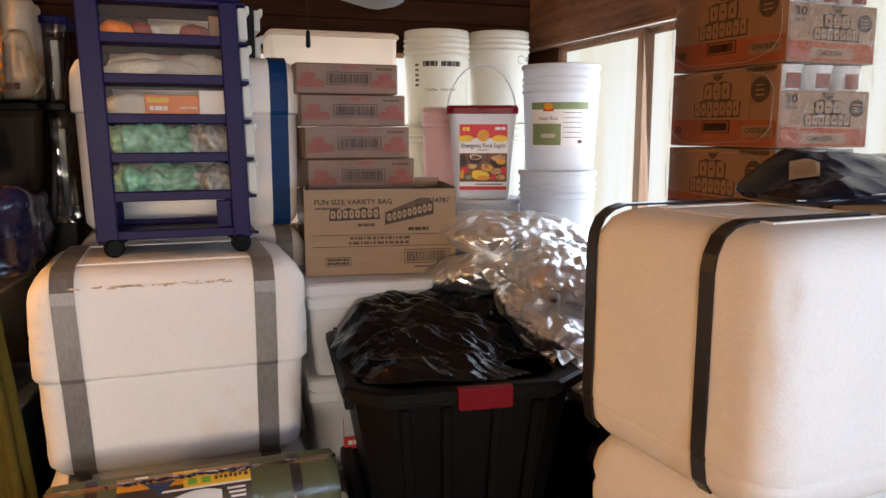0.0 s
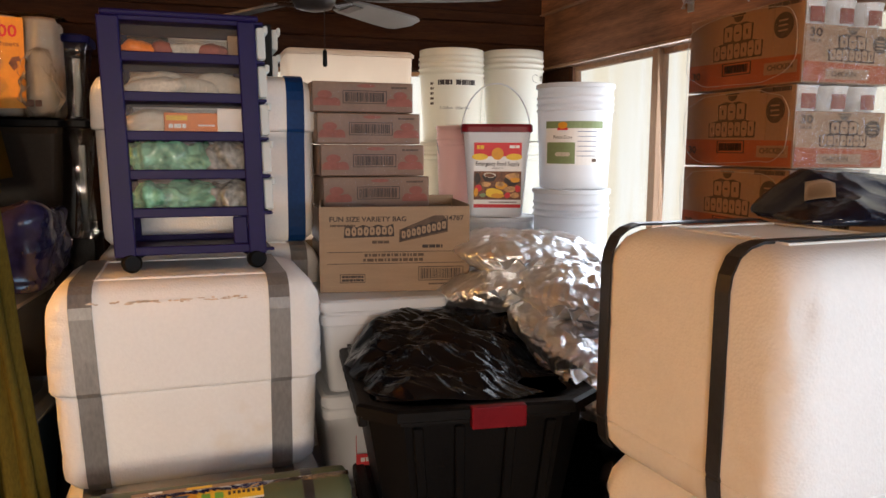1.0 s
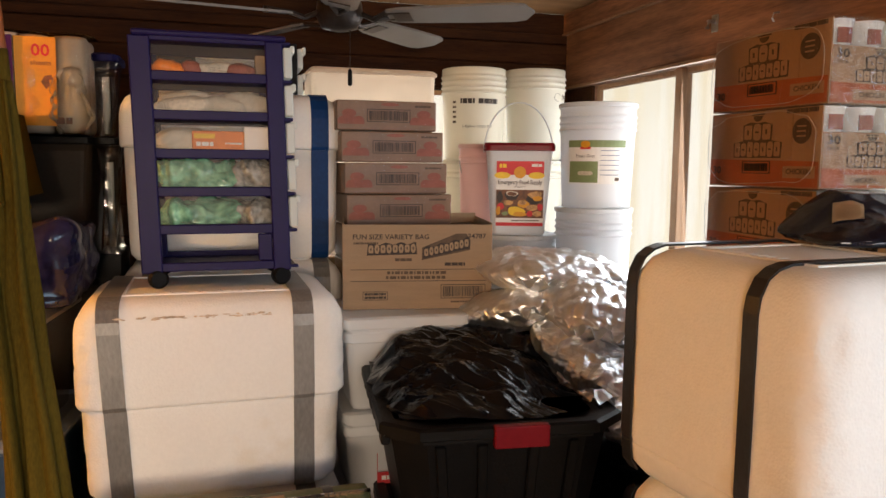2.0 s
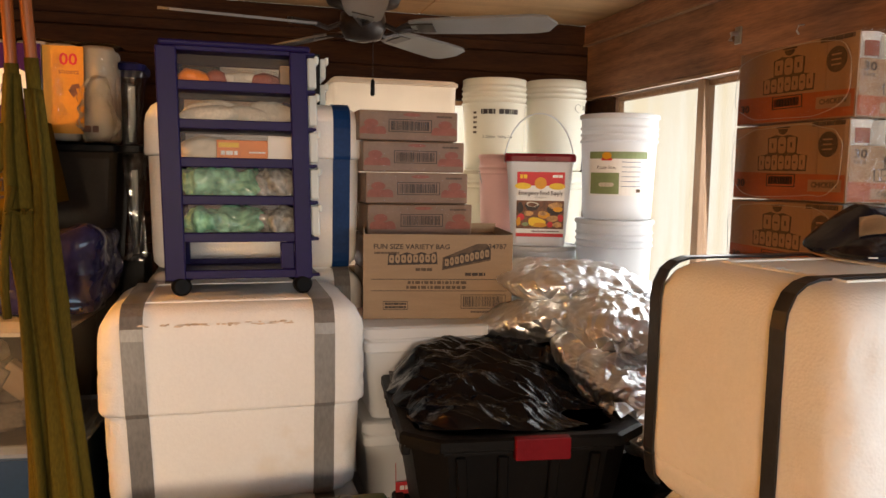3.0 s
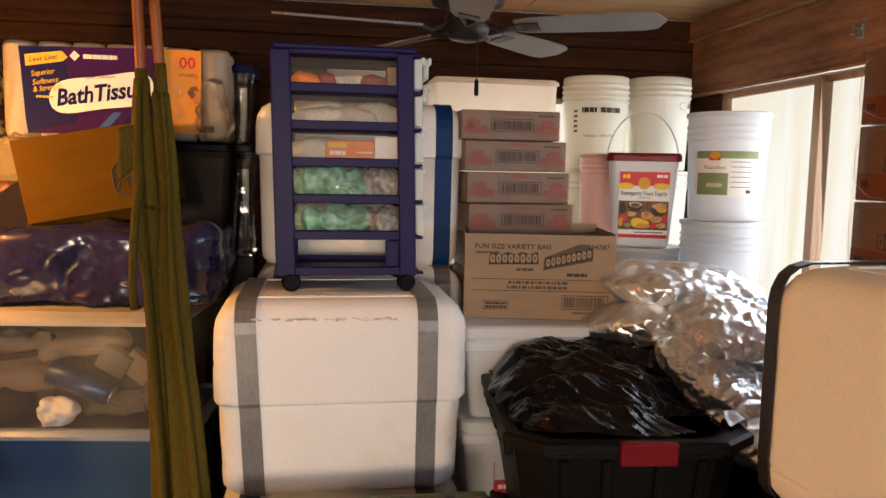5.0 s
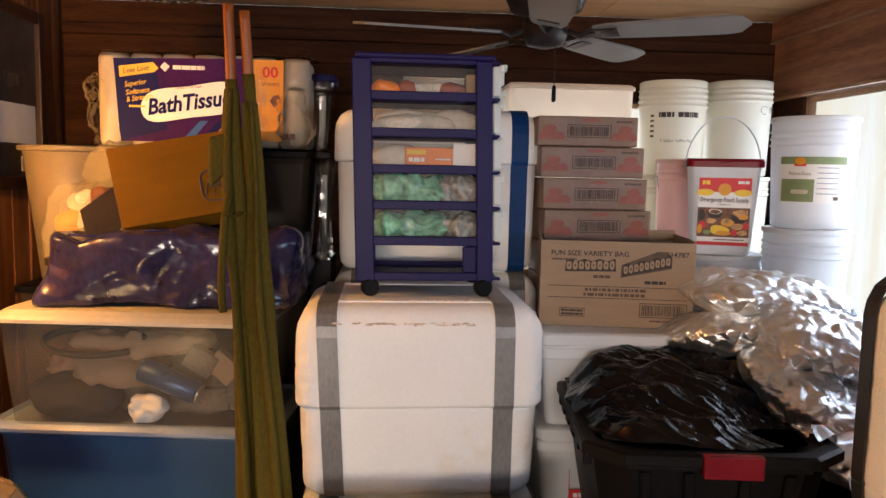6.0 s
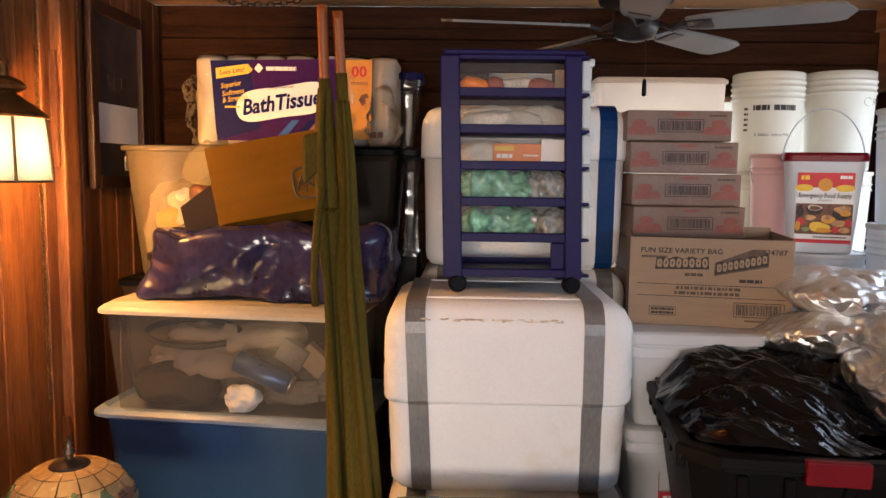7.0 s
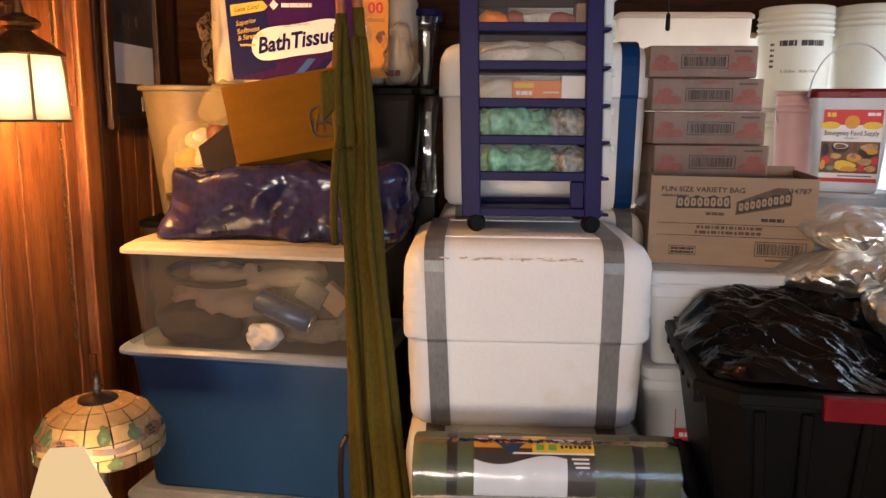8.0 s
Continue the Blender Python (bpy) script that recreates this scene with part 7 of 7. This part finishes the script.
def picture(m):
    p = thing("framed_picture", "dark framed picture, the reflection in its glass set in as a pale panel", "picture", m)
    W, H, f = 0.50, 0.72, 0.05
    for a, b, c, d in ((0, f, 0, H), (W - f, W, 0, H), (f, W - f, 0, f), (f, W - f, H - f, H)):
        part("frame", a_box(0, 0.03, a, b, c, d, 0.005, 2), DARK_WOOD, p, "dark wooden frame")
    part("print", a_box(0, 0.010, f, W - f, f, H - f), PRINT_DARK, p, "dark print")
    # reflection in the picture's glass, put in as two flat pale panels
    part("panel", a_box(0.010, 0.012, 0.075, 0.43, 0.18, 0.335), PRINT_PALE, p, "pale rectangle drawn for the reflection in the glass")
    part("panel", a_box(0.010, 0.012, 0.30, 0.375, 0.07, 0.13), PRINT_PALE, p)
    bm = bmesh.new()
    for cy, cz, r in ((0.19, 0.43, 0.022), (0.25, 0.42, 0.028), (0.31, 0.43, 0.02)):
        box(bm, 0.010, 0.0115, cy - r, cy + r, cz - r, cz + r, 0.0005, 1)
    part("shape", bm, INK, p)
    return p


picture(pose(XL + 0.017, 2.84, 1.515))


def chain(name, pts, label, link=0.026, r=0.0022, mat=None):
    """A chain of oval links along points."""
    bm = bmesh.new()
    pts = [Vector(p) for p in pts]
    total = sum((b - a).length for a, b in zip(pts, pts[1:]))
    n = int(total / (link * 0.72))
    for k in range(n):
        d = total * (k + 0.5) / n
        for a, b in zip(pts, pts[1:]):
            L = (b - a).length
            if d <= L:
                c = a + (b - a) * d / L
                t = (b - a).normalized()
                break
            d -= L
        u = t.cross(Vector((0.3, 0.9, 0.1))).normalized()
        if k % 2:
            u = t.cross(u)
        loop = [c + t * (link / 2) * math.cos(2 * math.pi * q / 10) + u * (link * 0.28) * math.sin(2 * math.pi * q / 10) for q in range(11)]
        tube(bm, loop, r, 5)
    return solo(name, bm, mat or BRASS, label, "chain")


chain("hanging_chain", [(-1.43, 2.43, ZC - 0.002), (-1.432, 2.428, 1.6), (-1.43, 2.43, 0.80)], "long brass lamp chain hanging from the ceiling by the wall")
chain("swag_chain", [(-1.08, 3.02, ZC - 0.002), (-1.03, 3.01, 2.262), (-0.95, 3.0, 2.242), (-0.83, 3.0, 2.236), (-0.725, 3.0, 2.249), (-0.67, 3.01, 2.268), (-0.62, 3.02, ZC - 0.002)], "dark chain draped under the ceiling", 0.034, 0.003, DARK_METAL)


# ---- lamps and seat by the panelled wall ----
def art_lamp(m):
    """A leaded glass dome: rows of panes, a ribbon with leaves, fruit and berries on it, a scalloped border."""
    l = thing("stained_glass_lamp", "table lamp with a domed stained glass shade", "table lamp", m)
    rings = [(0.047, 0.205), (0.088, 0.197), (0.125, 0.172), (0.149, 0.134), (0.160, 0.100), (0.160, 0.070)]
    counts = (14, 14, 14, 14, 22)
    sh = part("shade", lathe(bmesh.new(), [(r * 0.985, z - 0.002) for r, z in rings], 56, close=False), DARK_METAL, l, "leaded lining of the shade", smooth=True)

    def spot(u, a, lift=1.008):
        """A place on the dome: u runs down the rings, a round it."""
        k = min(len(rings) - 2, max(0, int(u)))
        (r0, z0), (r1, z1) = rings[k], rings[k + 1]
        r, z = r0 + (r1 - r0) * (u - k), z0 + (z1 - z0) * (u - k)
        return (lift * r * math.cos(a), lift * r * math.sin(a), z + 0.002 + (lift - 1.008) * 0.1)

    def pane(edge, material, lift=1.008):
        bm = bmesh.new()
        out = [bm.verts.new(spot(u, a, lift)) for u, a in edge]
        inn = [bm.verts.new(spot(u, a, 0.995)) for u, a in edge]
        bm.faces.new(out)
        for q in range(len(edge)):
            t = (q + 1) % len(edge)
            bm.faces.new((out[t], out[q], inn[q], inn[t]))
        part("glass_piece", bm, material, sh)
    for k, n in enumerate(counts):
        gap = 0.035 * n / 14
        for i in range(n):
            a0, a1 = 2 * math.pi * (i + gap) / n, 2 * math.pi * (i + 1 - gap) / n
            am = (a0 + a1) / 2
            foot = k + 0.975 if k < 4 else 4.86 + 0.10 * (i % 2)
            mt = ART_CREAM
            if k == 4:
                mt = (ART_CREAM, ART_CREAM, ART_PALE, ART_CREAM, ART_TAN)[i % 5]
            pane([(k + 0.03, a0), (k + 0.03, am), (k + 0.03, a1), (foot, a1), (foot + (0.13 if k == 4 else 0.0), am), (foot, a0)], mt)
    for g in range(4):
        base = radians(-59) + g * math.pi / 2
        # ribbon that swings round the dome
        for q in range(7):
            b0, b1 = base - 0.34 + 0.165 * q, base - 0.34 + 0.165 * (q + 1)
            sag0, sag1 = (3.72 - 0.95 * abs((q + e) / 7 - 0.45) ** 1.3 for e in (0, 1))
            pane([(sag0 - 0.42, b0), (sag1 - 0.42, b1), (sag1, b1), (sag0, b0)], ART_TAN, 1.018)
        for da, u0, w, hgt, mt in ((0.0, 2.45, 0.115, 0.62, ART_GREEN), (0.52, 2.62, 0.125, 0.50, ART_GREEN), (0.13, 4.42, 0.12, 0.56, ART_GREEN), (-0.62, 3.02, 0.24, 0.46, ART_RED)):
            edge = []
            for q in range(12):
                a = 2 * math.pi * q / 12
                point = 1.0 if mt is ART_RED or math.sin(a) > -0.2 else 1.0 - 0.55 * abs(math.cos(a))
                edge.append((u0 + hgt * math.sin(a), base + da + w * point * math.cos(a)))
            pane(edge[::-1], mt, 1.026)
        for q in range(9):
            cu, ca = 2.75 + 0.22 * (q // 3), base + 0.80 + 0.062 * (q % 3) + 0.03 * (q // 3 % 2)
            pane([(cu + 0.10 * math.sin(a), ca - 0.028 * math.cos(a)) for a in [math.pi * e / 3 for e in range(6)]], ART_DARK, 1.030)
    part("cap", lathe(bmesh.new(), [(0.01, 0.206), (0.050, 0.206), (0.047, 0.212), (0.014, 0.220), (0.009, 0.228), (0.014, 0.236), (0.016, 0.243), (0.006, 0.252), (0.012, 0.260), (0.007, 0.268), (0.003, 0.284)], 24), DARK_METAL, l, "bronze cap and finial", smooth=True)
    part("stem", lathe(bmesh.new(), [(0.10, -0.30), (0.095, -0.28), (0.03, -0.25), (0.018, -0.2), (0.026, -0.12), (0.014, -0.05), (0.010, 0.18)], 24), DARK_METAL, l, "dark turned base", smooth=True)
    return l


art_lamp(pose(-1.036, 1.807, 0.642))
bl = thing("shaded_lamp", "small lamp with a lit cream tapered square shade", "table lamp", pose(-0.966, 1.511, 0.352, 0, 0, 14))
sh = part("shade", loft(bmesh.new(), [(0.088, 0.088, 0.006, 0.30), (0.036, 0.036, 0.006, 0.485)], 2, False, False), SHADE_GLOW, bl, "glowing cream shade")
sh.visible_shadow = False
part("stem", lathe(bmesh.new(), [(0.06, 0.0), (0.055, 0.015), (0.012, 0.03), (0.010, 0.34)], 20), DARK_METAL, bl, smooth=True)
et = thing("end_table", "dark wooden end table under two lamps", "table", pose(-1.08, 1.68, 0))
part("tabletop", a_box(-0.24, 0.24, -0.30, 0.30, 0.325, 0.351, 0.006, 2), WALL_WOOD, et)
for x in (-0.2, 0.2):
    for y in (-0.26, 0.26):
        part("leg", a_box(x - 0.02, x + 0.02, y - 0.02, y + 0.02, 0, 0.325, 0.003, 1), WALL_WOOD, et)
ac = thing("armchair", "dark leather armchair seen at its back edge", "armchair", pose(-1.31, 1.18, 0, 0, 0, 0))
part("backrest", loft(bmesh.new(), [(0.13, 0.24, 0.05, 0.36), (0.15, 0.26, 0.06, 0.45), (0.15, 0.26, 0.06, 0.80), (0.12, 0.23, 0.06, 0.85)], 6), BAG_BLACK, ac, smooth=True)
part("seat", a_box(-0.17, 0.40, -0.30, 0.30, 0.0, 0.36, 0.04, 3), BAG_BLACK, ac)
lump("cushion", "grey-brown cushion on the armchair", "cushion", CLOTH_GREY, pose(-1.06, 1.20, 0.362, 0, 0, 20), 0.11, 0.16, 0.19, 99, 0.01, 6, 0.6, 50, 30)
